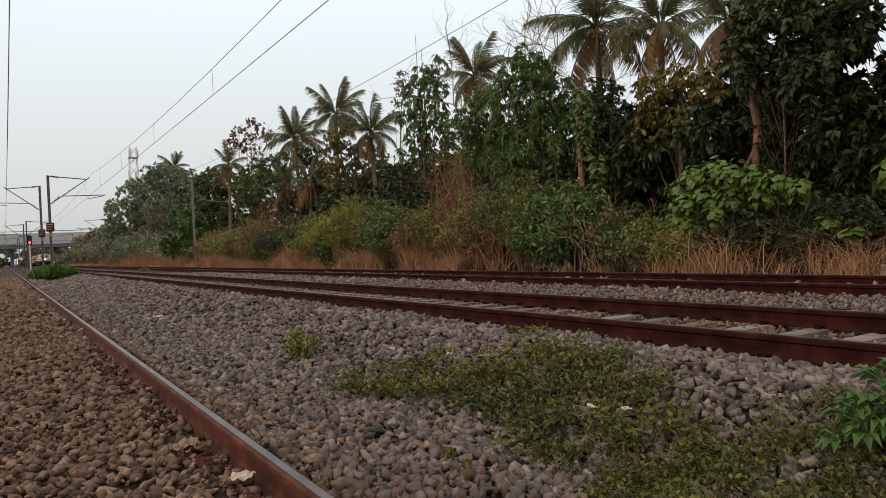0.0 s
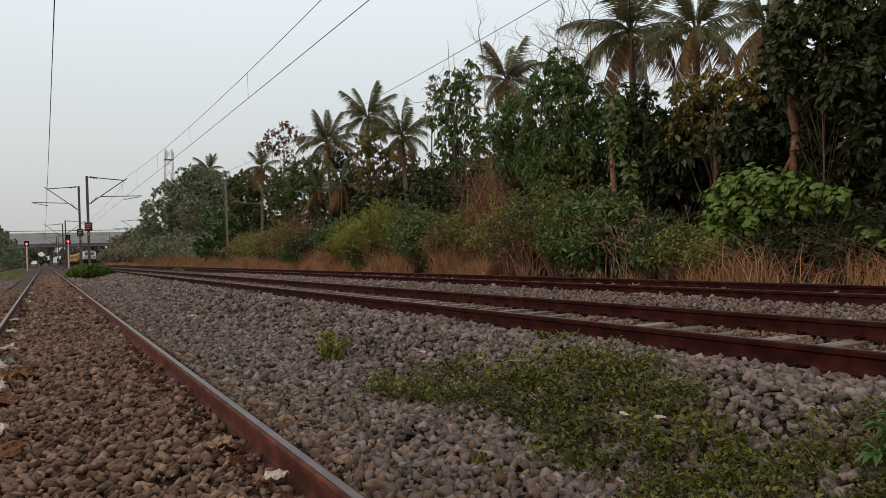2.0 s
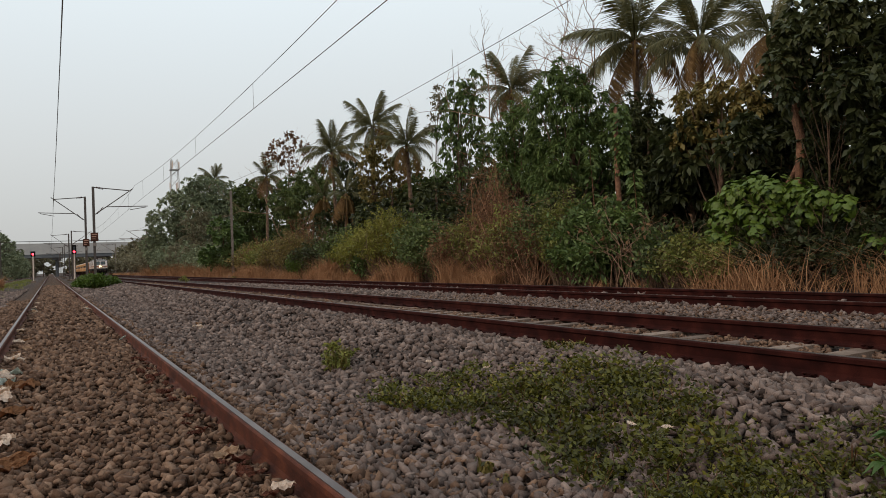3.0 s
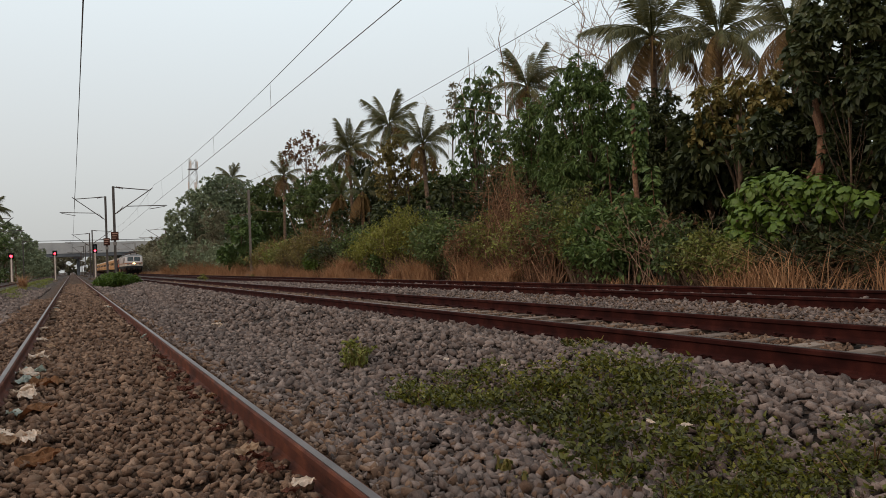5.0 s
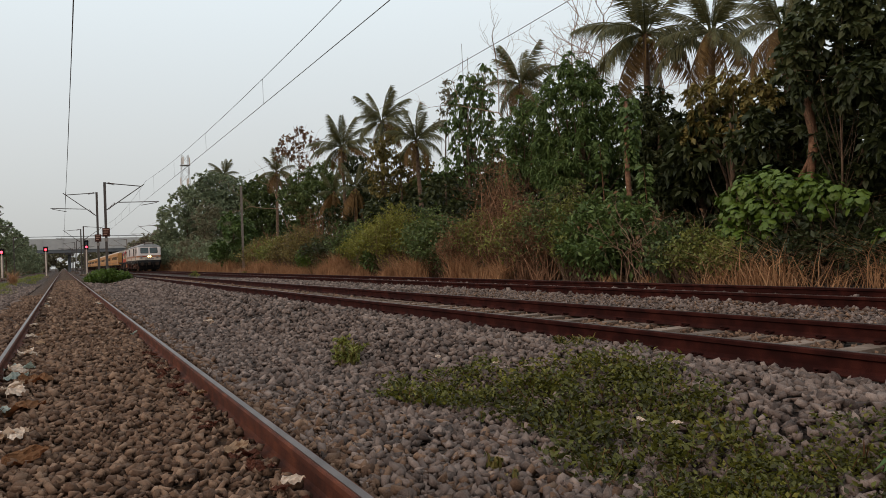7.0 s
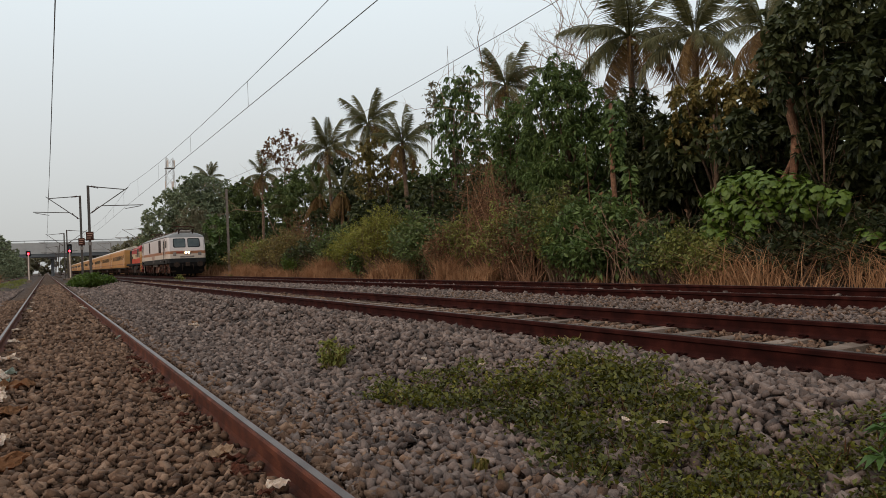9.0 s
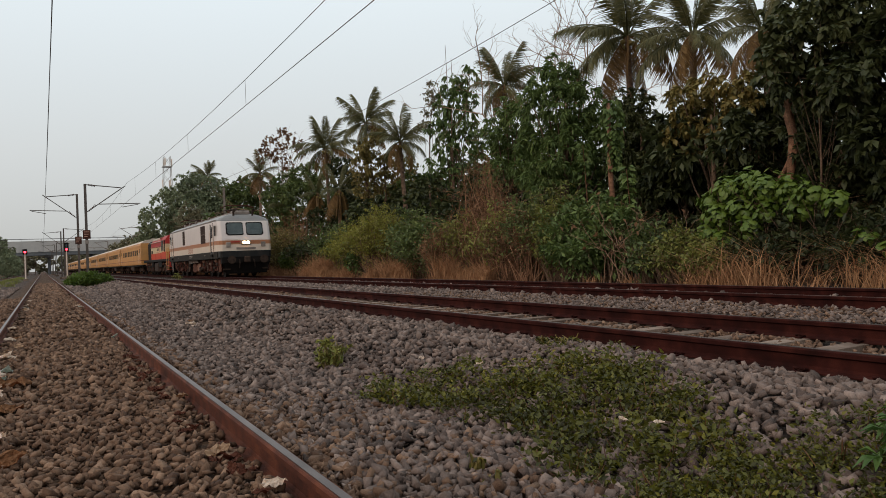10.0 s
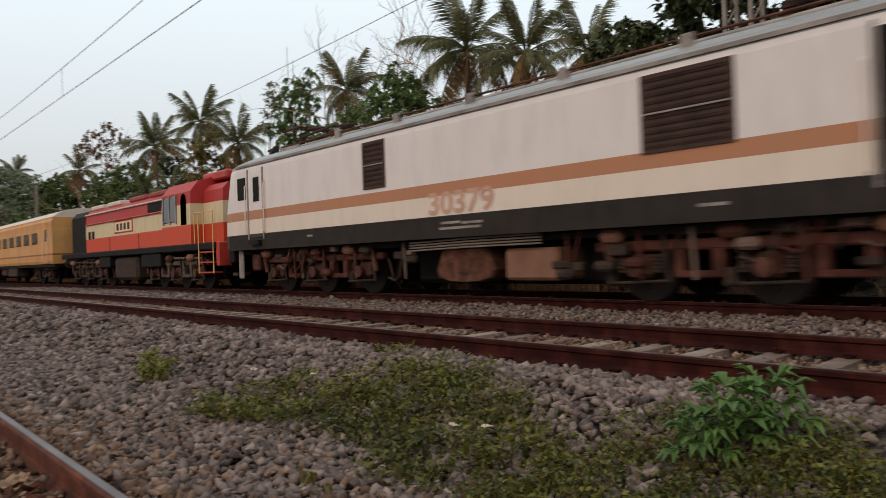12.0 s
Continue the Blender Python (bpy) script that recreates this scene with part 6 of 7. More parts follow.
def build_vegetation():
    R = random.Random(5)
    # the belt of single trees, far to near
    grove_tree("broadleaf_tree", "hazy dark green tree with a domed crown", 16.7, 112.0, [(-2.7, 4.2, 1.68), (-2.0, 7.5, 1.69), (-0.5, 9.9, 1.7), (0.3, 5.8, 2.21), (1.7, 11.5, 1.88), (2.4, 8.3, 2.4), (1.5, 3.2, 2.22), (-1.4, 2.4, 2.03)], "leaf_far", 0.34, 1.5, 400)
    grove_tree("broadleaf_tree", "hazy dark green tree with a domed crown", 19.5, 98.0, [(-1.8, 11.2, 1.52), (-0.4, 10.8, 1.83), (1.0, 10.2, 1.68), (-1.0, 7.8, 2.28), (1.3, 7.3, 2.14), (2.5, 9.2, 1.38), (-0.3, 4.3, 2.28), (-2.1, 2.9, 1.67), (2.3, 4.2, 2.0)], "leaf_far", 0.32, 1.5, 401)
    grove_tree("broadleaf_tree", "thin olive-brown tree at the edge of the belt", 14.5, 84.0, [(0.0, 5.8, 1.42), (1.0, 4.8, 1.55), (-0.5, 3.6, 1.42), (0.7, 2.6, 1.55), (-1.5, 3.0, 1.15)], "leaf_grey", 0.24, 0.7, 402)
    grove_tree("broadleaf_tree", "green tree with broad glossy leaves", 13.9, 66.0, [(-0.3, 4.5, 0.83), (0.2, 3.2, 0.93), (-0.4, 2.3, 0.93), (0.8, 1.9, 0.83), (-1.2, 2.0, 0.72), (1.2, 3.7, 0.62)], "leaf_mango", 0.3, 1.2, 403, aspect=0.6)
    grove_tree("broadleaf_tree", "dense dark green tree in the belt", 20.0, 78.0, [(-1.5, 8.4, 0.99), (-0.5, 9.1, 1.0), (-0.8, 7.0, 1.49), (0.7, 8.8, 1.13), (0.9, 6.6, 1.63), (-1.3, 4.8, 1.62), (1.1, 4.1, 1.75), (2.5, 8.1, 1.13)], "leaf_deep", 0.26, 1.5, 404)
    grove_tree("broadleaf_tree", "sparse tree with reddish young leaves", 19.8, 66.0, [(-1.3, 11.1, 0.54), (-0.6, 12.1, 0.59), (0.4, 12.7, 0.7), (1.3, 12.3, 0.65), (1.9, 11.4, 0.49), (0.0, 11.1, 0.59), (0.8, 10.1, 0.49)], "leaf_dry", 0.24, 0.55, 405, trunk_r=0.13)
    grove_tree("broadleaf_tree", "dense dark green tree in the belt", 20.3, 60.0, [(-1.5, 7.8, 0.99), (-0.3, 8.4, 1.0), (-2.1, 6.3, 1.19), (-0.4, 6.3, 1.4), (1.4, 7.0, 1.2), (-0.9, 4.3, 1.29), (1.6, 5.0, 1.3), (3.1, 6.0, 1.11), (0.7, 8.8, 0.7)], "leaf_deep", 0.22, 1.5, 406)
    grove_tree("broadleaf_tree", "dark green tree hung with climbers", 21.9, 50.0, [(-1.6, 6.8, 0.95), (-1.9, 8.1, 0.61), (-0.7, 5.9, 1.13), (0.8, 5.2, 1.13), (-1.4, 4.8, 1.04), (2.0, 4.9, 1.05), (-3.0, 3.8, 0.95), (3.8, 4.8, 0.96), (4.1, 6.1, 0.61)], "leaf_dark", 0.2, 1.5, 407)
    grove_tree("broadleaf_tree", "olive-green tree draped in fine climbers", 20.4, 44.0, [(-0.9, 8.2, 0.62), (-0.2, 9.2, 0.5), (-1.3, 7.1, 0.7), (-0.3, 7.2, 0.77), (0.2, 6.0, 0.85), (-0.9, 5.7, 0.85), (1.5, 7.2, 0.62), (1.5, 6.0, 0.78), (0.9, 7.6, 0.54), (1.9, 5.0, 0.62)], "leaf_olive", 0.15, 1.3, 408, droop=0.8)
    grove_tree("broadleaf_tree", "tall slim tree with large drooping leaves", 19.9, 34.0, [(1.2, 10.8, 0.35), (0.4, 10.5, 0.44), (0.9, 10.1, 0.44), (-0.0, 9.9, 0.41), (1.2, 9.5, 0.41), (0.5, 9.2, 0.5), (-0.3, 8.9, 0.44), (-0.6, 8.0, 0.44), (0.2, 7.9, 0.57), (1.0, 8.2, 0.47), (-0.1, 6.8, 0.57), (0.7, 7.0, 0.57), (-0.7, 5.9, 0.5), (0.1, 5.7, 0.63)], "leaf_mango", 0.26, 1.0, 409, aspect=0.42, droop=1.1, trunk_r=0.13)
    grove_tree("broadleaf_tree", "sparse pale-leaved tree with open twigs", 19.6, 36.0, [(0.5, 10.7, 0.3), (0.2, 10.1, 0.33), (0.7, 9.8, 0.33), (0.3, 9.3, 0.36), (-0.1, 8.6, 0.3)], "leaf_grey", 0.16, 0.5, 410, trunk_r=0.08)
    grove_tree("mango_tree", "dense dark green mango tree with a rounded crown", 17.2, 20.8, [(-0.1, 7.6, 0.43), (-0.6, 7.1, 0.47), (0.3, 7.1, 0.55), (-1.0, 6.5, 0.51), (-0.2, 6.4, 0.68), (0.6, 6.3, 0.68), (-0.7, 5.5, 0.73), (0.2, 5.4, 0.81), (1.1, 5.8, 0.59), (-0.9, 4.6, 0.77), (-0.0, 4.3, 0.85), (0.9, 4.8, 0.76), (1.6, 5.4, 0.55), (0.8, 3.7, 0.76), (-0.8, 3.6, 0.64), (1.6, 4.2, 0.59)], "leaf_mango", 0.17, 1.5, 411, aspect=0.3, droop=0.8, trunk_r=0.2)
    grove_tree("mango_tree", "lower mango tree with a dense dark crown", 17.6, 25.0, [(-0.0, 7.0, 0.39), (0.4, 6.5, 0.53), (-0.4, 6.1, 0.54), (0.1, 5.5, 0.68), (0.8, 5.7, 0.58), (-0.5, 5.1, 0.58), (0.4, 4.6, 0.73), (1.0, 4.1, 0.63), (-0.4, 4.2, 0.63)], "leaf_mango", 0.17, 1.5, 412, aspect=0.3, droop=0.8)
    # this mango's shade is put into its leaf colour, leaf_dark
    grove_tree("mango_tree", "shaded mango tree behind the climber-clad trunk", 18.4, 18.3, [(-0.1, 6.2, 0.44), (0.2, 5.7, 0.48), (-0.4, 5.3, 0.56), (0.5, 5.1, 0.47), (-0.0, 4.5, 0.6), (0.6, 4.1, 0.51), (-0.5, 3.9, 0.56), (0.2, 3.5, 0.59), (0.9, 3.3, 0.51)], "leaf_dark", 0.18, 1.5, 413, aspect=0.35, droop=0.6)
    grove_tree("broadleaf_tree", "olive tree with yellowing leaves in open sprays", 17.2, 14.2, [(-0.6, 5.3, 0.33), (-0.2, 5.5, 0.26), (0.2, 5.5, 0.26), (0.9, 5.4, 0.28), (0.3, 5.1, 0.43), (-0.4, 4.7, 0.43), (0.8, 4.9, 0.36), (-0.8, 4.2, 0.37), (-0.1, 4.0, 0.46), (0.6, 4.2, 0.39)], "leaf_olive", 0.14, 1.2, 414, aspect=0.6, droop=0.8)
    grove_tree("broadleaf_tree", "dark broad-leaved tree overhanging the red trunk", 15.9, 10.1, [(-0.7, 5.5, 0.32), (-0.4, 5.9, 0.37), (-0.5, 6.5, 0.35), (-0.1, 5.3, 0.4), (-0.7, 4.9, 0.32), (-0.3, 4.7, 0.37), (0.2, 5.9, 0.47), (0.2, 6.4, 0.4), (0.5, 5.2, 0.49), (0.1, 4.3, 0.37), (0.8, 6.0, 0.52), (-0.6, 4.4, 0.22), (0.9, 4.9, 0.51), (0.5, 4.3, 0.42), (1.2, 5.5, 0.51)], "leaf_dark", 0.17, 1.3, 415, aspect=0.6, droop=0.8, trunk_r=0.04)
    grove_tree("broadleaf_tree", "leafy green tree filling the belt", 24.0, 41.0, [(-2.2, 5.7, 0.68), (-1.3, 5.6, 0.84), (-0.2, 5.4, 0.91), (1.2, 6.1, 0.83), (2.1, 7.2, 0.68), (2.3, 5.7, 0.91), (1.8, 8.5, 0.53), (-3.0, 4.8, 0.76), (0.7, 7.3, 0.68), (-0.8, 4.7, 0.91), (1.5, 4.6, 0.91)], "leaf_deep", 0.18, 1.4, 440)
    # near-black leaves carry the shade of the next three crowns
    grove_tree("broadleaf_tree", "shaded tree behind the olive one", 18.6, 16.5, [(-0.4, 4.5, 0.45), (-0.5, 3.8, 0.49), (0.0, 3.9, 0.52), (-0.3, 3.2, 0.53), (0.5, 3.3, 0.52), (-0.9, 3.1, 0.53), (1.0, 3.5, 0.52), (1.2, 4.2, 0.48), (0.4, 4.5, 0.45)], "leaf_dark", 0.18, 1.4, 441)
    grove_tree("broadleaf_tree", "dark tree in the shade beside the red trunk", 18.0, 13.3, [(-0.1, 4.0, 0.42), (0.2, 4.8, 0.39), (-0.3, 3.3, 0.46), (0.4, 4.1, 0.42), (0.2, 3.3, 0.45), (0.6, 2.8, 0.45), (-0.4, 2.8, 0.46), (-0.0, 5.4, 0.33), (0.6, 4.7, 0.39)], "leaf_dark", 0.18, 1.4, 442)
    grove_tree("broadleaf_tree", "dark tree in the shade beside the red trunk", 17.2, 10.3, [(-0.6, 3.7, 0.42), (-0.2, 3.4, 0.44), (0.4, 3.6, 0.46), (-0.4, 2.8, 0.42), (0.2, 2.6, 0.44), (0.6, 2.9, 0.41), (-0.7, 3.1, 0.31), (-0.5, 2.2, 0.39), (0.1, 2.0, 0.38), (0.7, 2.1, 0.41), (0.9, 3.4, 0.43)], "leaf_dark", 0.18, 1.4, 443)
    # the red peeling trunk under the overhanging tree
    t = thing("leaning_trunk", "twisted forked trunk with peeling reddish bark", "tree trunk", m=pose(16.2, 10.9, 0))
    part("trunk", tube(bmesh.new(), [(-0.05, 0.12, 0.1), (0.0, 0.06, 1.4), (-0.02, 0.05, 2.6), (0.0, -0.03, 3.1), (0.05, -0.02, 3.6), (0.0, 0.06, 4.2), (0.1, 0.1, 5.4)], [0.11, 0.10, 0.085, 0.12, 0.10, 0.125, 0.07], 9), "red_bark", t, smooth=True)
    part("side_stem", tube(bmesh.new(), [(-0.02, 0.42, 2.45), (0.0, 0.2, 2.75), (0.0, 0.0, 3.05)], [0.05, 0.06, 0.08], 7), "red_bark", t, smooth=True)
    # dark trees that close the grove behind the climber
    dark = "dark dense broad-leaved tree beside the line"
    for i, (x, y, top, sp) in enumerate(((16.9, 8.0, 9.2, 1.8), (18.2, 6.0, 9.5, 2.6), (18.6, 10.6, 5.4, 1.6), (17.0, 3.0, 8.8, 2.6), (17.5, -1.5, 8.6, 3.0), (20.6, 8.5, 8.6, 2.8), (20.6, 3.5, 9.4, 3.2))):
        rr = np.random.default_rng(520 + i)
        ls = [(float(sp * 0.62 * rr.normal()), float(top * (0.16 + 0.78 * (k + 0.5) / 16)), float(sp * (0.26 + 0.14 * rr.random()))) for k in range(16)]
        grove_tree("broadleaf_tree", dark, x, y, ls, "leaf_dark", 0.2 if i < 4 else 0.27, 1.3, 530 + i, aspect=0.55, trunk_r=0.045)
    # back rows and undergrowth: the grove's shade is in the leaf colour
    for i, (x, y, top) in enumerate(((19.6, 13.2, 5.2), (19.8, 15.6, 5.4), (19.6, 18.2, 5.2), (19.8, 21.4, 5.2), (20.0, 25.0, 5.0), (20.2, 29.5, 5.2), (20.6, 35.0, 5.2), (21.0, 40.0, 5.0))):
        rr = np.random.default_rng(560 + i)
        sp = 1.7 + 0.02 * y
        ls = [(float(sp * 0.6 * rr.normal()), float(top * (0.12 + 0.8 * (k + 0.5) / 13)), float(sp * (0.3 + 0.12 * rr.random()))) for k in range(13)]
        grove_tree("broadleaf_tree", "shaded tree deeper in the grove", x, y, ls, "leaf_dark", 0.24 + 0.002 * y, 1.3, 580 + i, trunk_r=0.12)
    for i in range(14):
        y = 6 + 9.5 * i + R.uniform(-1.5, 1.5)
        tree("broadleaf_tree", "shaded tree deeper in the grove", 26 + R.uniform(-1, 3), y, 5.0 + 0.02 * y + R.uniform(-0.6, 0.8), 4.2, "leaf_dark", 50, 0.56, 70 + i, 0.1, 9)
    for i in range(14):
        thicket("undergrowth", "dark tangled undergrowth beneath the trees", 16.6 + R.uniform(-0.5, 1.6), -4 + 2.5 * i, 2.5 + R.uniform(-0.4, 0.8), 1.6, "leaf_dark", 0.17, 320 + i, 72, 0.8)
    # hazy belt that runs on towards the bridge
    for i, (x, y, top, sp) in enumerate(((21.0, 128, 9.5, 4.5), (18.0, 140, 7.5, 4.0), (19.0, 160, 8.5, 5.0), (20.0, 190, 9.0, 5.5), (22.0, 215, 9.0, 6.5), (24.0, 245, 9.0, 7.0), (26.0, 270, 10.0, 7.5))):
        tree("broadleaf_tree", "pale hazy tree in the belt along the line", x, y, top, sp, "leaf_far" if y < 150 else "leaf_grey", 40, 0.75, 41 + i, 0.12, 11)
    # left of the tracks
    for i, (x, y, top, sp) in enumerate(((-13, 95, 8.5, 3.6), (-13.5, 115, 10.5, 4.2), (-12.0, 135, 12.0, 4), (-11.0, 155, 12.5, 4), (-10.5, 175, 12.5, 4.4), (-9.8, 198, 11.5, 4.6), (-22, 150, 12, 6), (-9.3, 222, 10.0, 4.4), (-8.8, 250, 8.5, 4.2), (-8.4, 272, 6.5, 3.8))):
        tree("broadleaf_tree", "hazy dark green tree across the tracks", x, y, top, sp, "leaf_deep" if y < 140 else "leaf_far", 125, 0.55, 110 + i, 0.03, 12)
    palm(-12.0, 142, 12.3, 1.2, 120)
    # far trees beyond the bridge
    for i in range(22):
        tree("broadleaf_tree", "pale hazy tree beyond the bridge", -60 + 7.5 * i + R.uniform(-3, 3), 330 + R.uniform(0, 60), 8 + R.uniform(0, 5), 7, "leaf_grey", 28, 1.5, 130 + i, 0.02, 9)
    # palms
    palm(20.0, 53.6, 9.9, 0.92, 151, (-1.2, -2.4), 3, n=20)
    palm(20.0, 45.5, 10.5, 0.86, 152, (0.4, 0.5), 2, n=20)
    palm(20.0, 40.2, 8.3, 0.84, 153, (-0.3, 0.4), 2, n=19)
    palm(20.0, 28.5, 9.2, 0.74, 154, (0.2, 0.6), 3, n=18)
    palm(19.5, 19.6, 9.0, 0.92, 155, (0.2, 0.3), 4, "large coconut palm with golden dry hanging fronds", 20)
    palm(20.0, 17.0, 8.35, 0.86, 156, (0.3, -0.2), 3, "large coconut palm with golden dry hanging fronds", 18)
    palm(18.8, 13.4, 7.3, 0.72, 157, (0.0, 0.75), 8, "dark coconut palm with a skirt of withered fronds", 15)
    palm(21.0, 105.0, 13.8, 0.85, 160, (0.3, 0.3), 2, n=18)
    palm(20.0, 73.3, 10.3, 0.85, 158, (0.3, 0.3), 3, n=15)
    for i, (x, y, z) in enumerate(((20.2, 56.5, 6.6), (19.6, 50.0, 6.2), (19.4, 62.0, 6.0))):
        palm(x, y, z, 0.8, 162 + i, (0.2, 0.3), 9, "low palm with withered brown hanging fronds", 7)
    bare_tree(20.0, 23.6, 11.4, 171)
    bare_tree(20.5, 26.6, 9.9, 172)
    bare_tree(20.0, 68.0, 11.6, 174)
    t = thing("bare_poles", "two thin bare stems rising above the crown", "tree", m=pose(20.3, 34.4, 0.2))
    for dx, z1 in ((0.0, 12.6), (0.35, 11.9)):
        part("stem", tube(bmesh.new(), [(dx, 0, 0), (dx - 0.05, 0, 8), (dx - 0.12, 0, z1)], [0.05, 0.03, 0.012], 5), "bark", t)
    # bushes in front, near to far
    climber("bright green climber with large heart-shaped leaves", 14.5, 10.4, [(0.0, 1.5, 2.0, 0.36), (-0.1, 1.0, 2.25, 0.38), (0.0, 0.45, 2.35, 0.42), (-0.1, -0.1, 2.2, 0.42), (0.0, -0.6, 2.1, 0.38), (-0.1, -1.1, 1.95, 0.34), (0.0, -1.6, 1.75, 0.30), (-0.2, 1.2, 1.65, 0.36), (-0.2, 0.6, 1.75, 0.34), (-0.2, 1.5, 1.25, 0.3), (-0.1, 0.0, 1.75, 0.34), (-0.1, -0.8, 1.6, 0.3), (-0.2, 1.1, 1.0, 0.34), (-0.2, 0.4, 1.3, 0.32), (-0.2, 1.7, 0.85, 0.32)], 0.17, 201, 0.95)
    climber("spray of bright broad leaves at the grass edge", 14.1, 7.9, [(0.0, 0.1, 0.95, 0.26), (-0.1, -0.4, 0.75, 0.22), (0.1, -1.2, 1.9, 0.4), (0.1, -1.8, 1.5, 0.4), (0.2, -2.4, 2.0, 0.45)], 0.24, 202, 0.8)
    for i, (x, y, top, sp, mat, leaf, sh, cov) in enumerate((
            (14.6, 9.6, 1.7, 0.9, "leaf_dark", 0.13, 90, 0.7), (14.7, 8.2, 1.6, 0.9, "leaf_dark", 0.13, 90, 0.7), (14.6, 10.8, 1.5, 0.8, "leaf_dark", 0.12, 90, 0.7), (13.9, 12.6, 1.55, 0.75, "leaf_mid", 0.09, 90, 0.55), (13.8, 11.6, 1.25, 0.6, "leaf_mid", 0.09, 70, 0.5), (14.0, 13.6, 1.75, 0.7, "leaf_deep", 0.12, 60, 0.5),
            (14.4, 15.4, 2.85, 0.8, "leaf_mango", 0.16, 80, 1.3), (14.3, 16.8, 2.75, 0.95, "leaf_mango", 0.14, 100, 1.4), (14.0, 16.0, 1.6, 0.8, "leaf_mango", 0.15, 80, 1.2),
            (14.6, 18.0, 3.4, 0.9, "leaf_mid", 0.09, 130, 0.8), (14.2, 17.6, 2.2, 0.8, "leaf_mid", 0.10, 80, 0.5),
            (14.3, 26.6, 2.9, 1.1, "leaf_deep", 0.14, 110, 1.2), (14.8, 28.6, 3.3, 1.1, "leaf_deep", 0.14, 100, 1.1), (14.6, 31.6, 3.8, 1.5, "leaf_yellow", 0.09, 230, 0.95), (14.4, 33.6, 3.1, 1.2, "leaf_yellow", 0.10, 180, 0.95),
            (14.8, 35.8, 3.0, 1.4, "leaf_yellow", 0.10, 170, 0.95), (14.0, 32.6, 2.0, 0.9, "leaf_mango", 0.2, 60, 0.9), (15.0, 39.0, 3.4, 1.5, "leaf_deep", 0.16, 120, 0.7), (14.8, 43.0, 2.8, 1.5, "leaf_dark", 0.17, 100, 0.8),
            (14.6, 46.5, 3.6, 1.7, "leaf_olive", 0.12, 200, 0.55), (14.6, 49.8, 3.5, 1.6, "leaf_olive", 0.13, 180, 0.5), (14.2, 43.5, 1.9, 1.2, "leaf_lime", 0.14, 90, 0.6), (14.8, 54.5, 3.2, 1.7, "leaf_mid", 0.16, 130, 0.6),
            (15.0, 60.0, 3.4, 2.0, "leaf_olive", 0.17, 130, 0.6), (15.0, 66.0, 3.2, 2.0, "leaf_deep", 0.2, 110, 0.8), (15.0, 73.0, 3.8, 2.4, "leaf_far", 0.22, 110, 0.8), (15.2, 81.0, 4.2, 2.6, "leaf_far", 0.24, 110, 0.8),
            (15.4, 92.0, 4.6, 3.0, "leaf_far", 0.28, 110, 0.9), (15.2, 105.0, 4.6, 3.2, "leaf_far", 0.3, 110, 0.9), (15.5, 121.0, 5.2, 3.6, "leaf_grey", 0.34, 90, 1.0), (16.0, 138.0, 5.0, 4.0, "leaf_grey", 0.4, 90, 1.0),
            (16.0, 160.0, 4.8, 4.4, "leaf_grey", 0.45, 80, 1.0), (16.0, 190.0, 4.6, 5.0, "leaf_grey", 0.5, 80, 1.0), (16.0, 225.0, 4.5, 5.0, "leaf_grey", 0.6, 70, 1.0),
            (14.8, 5.4, 2.4, 1.0, "leaf_deep", 0.15, 70, 0.7), (15.0, 2.6, 2.8, 1.3, "leaf_mid", 0.15, 80, 0.7), (15.2, -0.5, 2.8, 1.3, "leaf_deep", 0.16, 80, 0.7))):
        thicket("bush", {"leaf_yellow": "feathery yellow-green bush at the edge of the grove", "leaf_olive": "olive-brown twiggy bush at the edge of the grove"}.get(mat, "leafy green bush at the edge of the grove"), x, y, top, sp, mat, leaf, 210 + i, sh, cov, stem_mat="bark")
    for i, (x, y, top, sp, sh, cov) in enumerate(((14.7, 22.6, 5.2, 0.75, 150, 0.12), (14.4, 21.4, 3.6, 0.9, 120, 0.1), (14.1, 20.0, 3.0, 0.9, 110, 0.1), (14.0, 18.9, 2.6, 0.8, 90, 0.1), (14.0, 24.4, 2.6, 0.9, 120, 0.14), (14.6, 56.8, 3.4, 1.2, 90, 0.2), (15.4, 47.8, 5.0, 1.5, 100, 0.2))):
        thicket("dry_bush", "tall dry bush of reddish-brown twigs", x, y, top, sp, "leaf_dry", 0.09, 380 + i, sh, cov, 0.5)
    for i, (x, y, top, sp) in enumerate(((14.2, 20.6, 3.0, 1.0), (14.3, 19.2, 3.3, 0.9), (14.6, 23.4, 3.0, 1.0), (14.3, 25.2, 2.4, 0.9))):
        thicket("bush", "leafy green bush among the dry twigs", x, y, top, sp, ("leaf_mid", "leaf_deep")[i % 2], 0.10, 395 + i, 90, 0.8, stem_mat="bark")
    bare_shrub(13.9, 14.2, 2.7, 601, 0.9, 6)
    bare_shrub(13.8, 13.2, 2.1, 602, 0.9, 4)
    bare_shrub(13.8, 15.0, 1.8, 603, 0.9, 4)
    sapling(15.2, 17.4, 4.3, 604)
    sapling(14.6, 14.9, 3.2, 605)
    for i, (x, y, top, sp) in enumerate(((2.1, 55.2, 0.6, 0.75), (2.9, 54.8, 0.85, 0.8), (3.6, 55.3, 0.6, 0.7), (2.6, 55.9, 0.85, 0.8))):
        thicket("low_bush", "low green bush at the foot of the masts", x, y, top, sp, "leaf_lime", 0.12, 250 + i, 90, 0.9, stem_mat="leaf_olive")
    # vine-clad trunk and a leaning bare trunk
    t = thing("vine_clad_trunk", "tree trunk wrapped in large climbing leaves", "tree trunk", m=pose(15.2, 16.1, 0))
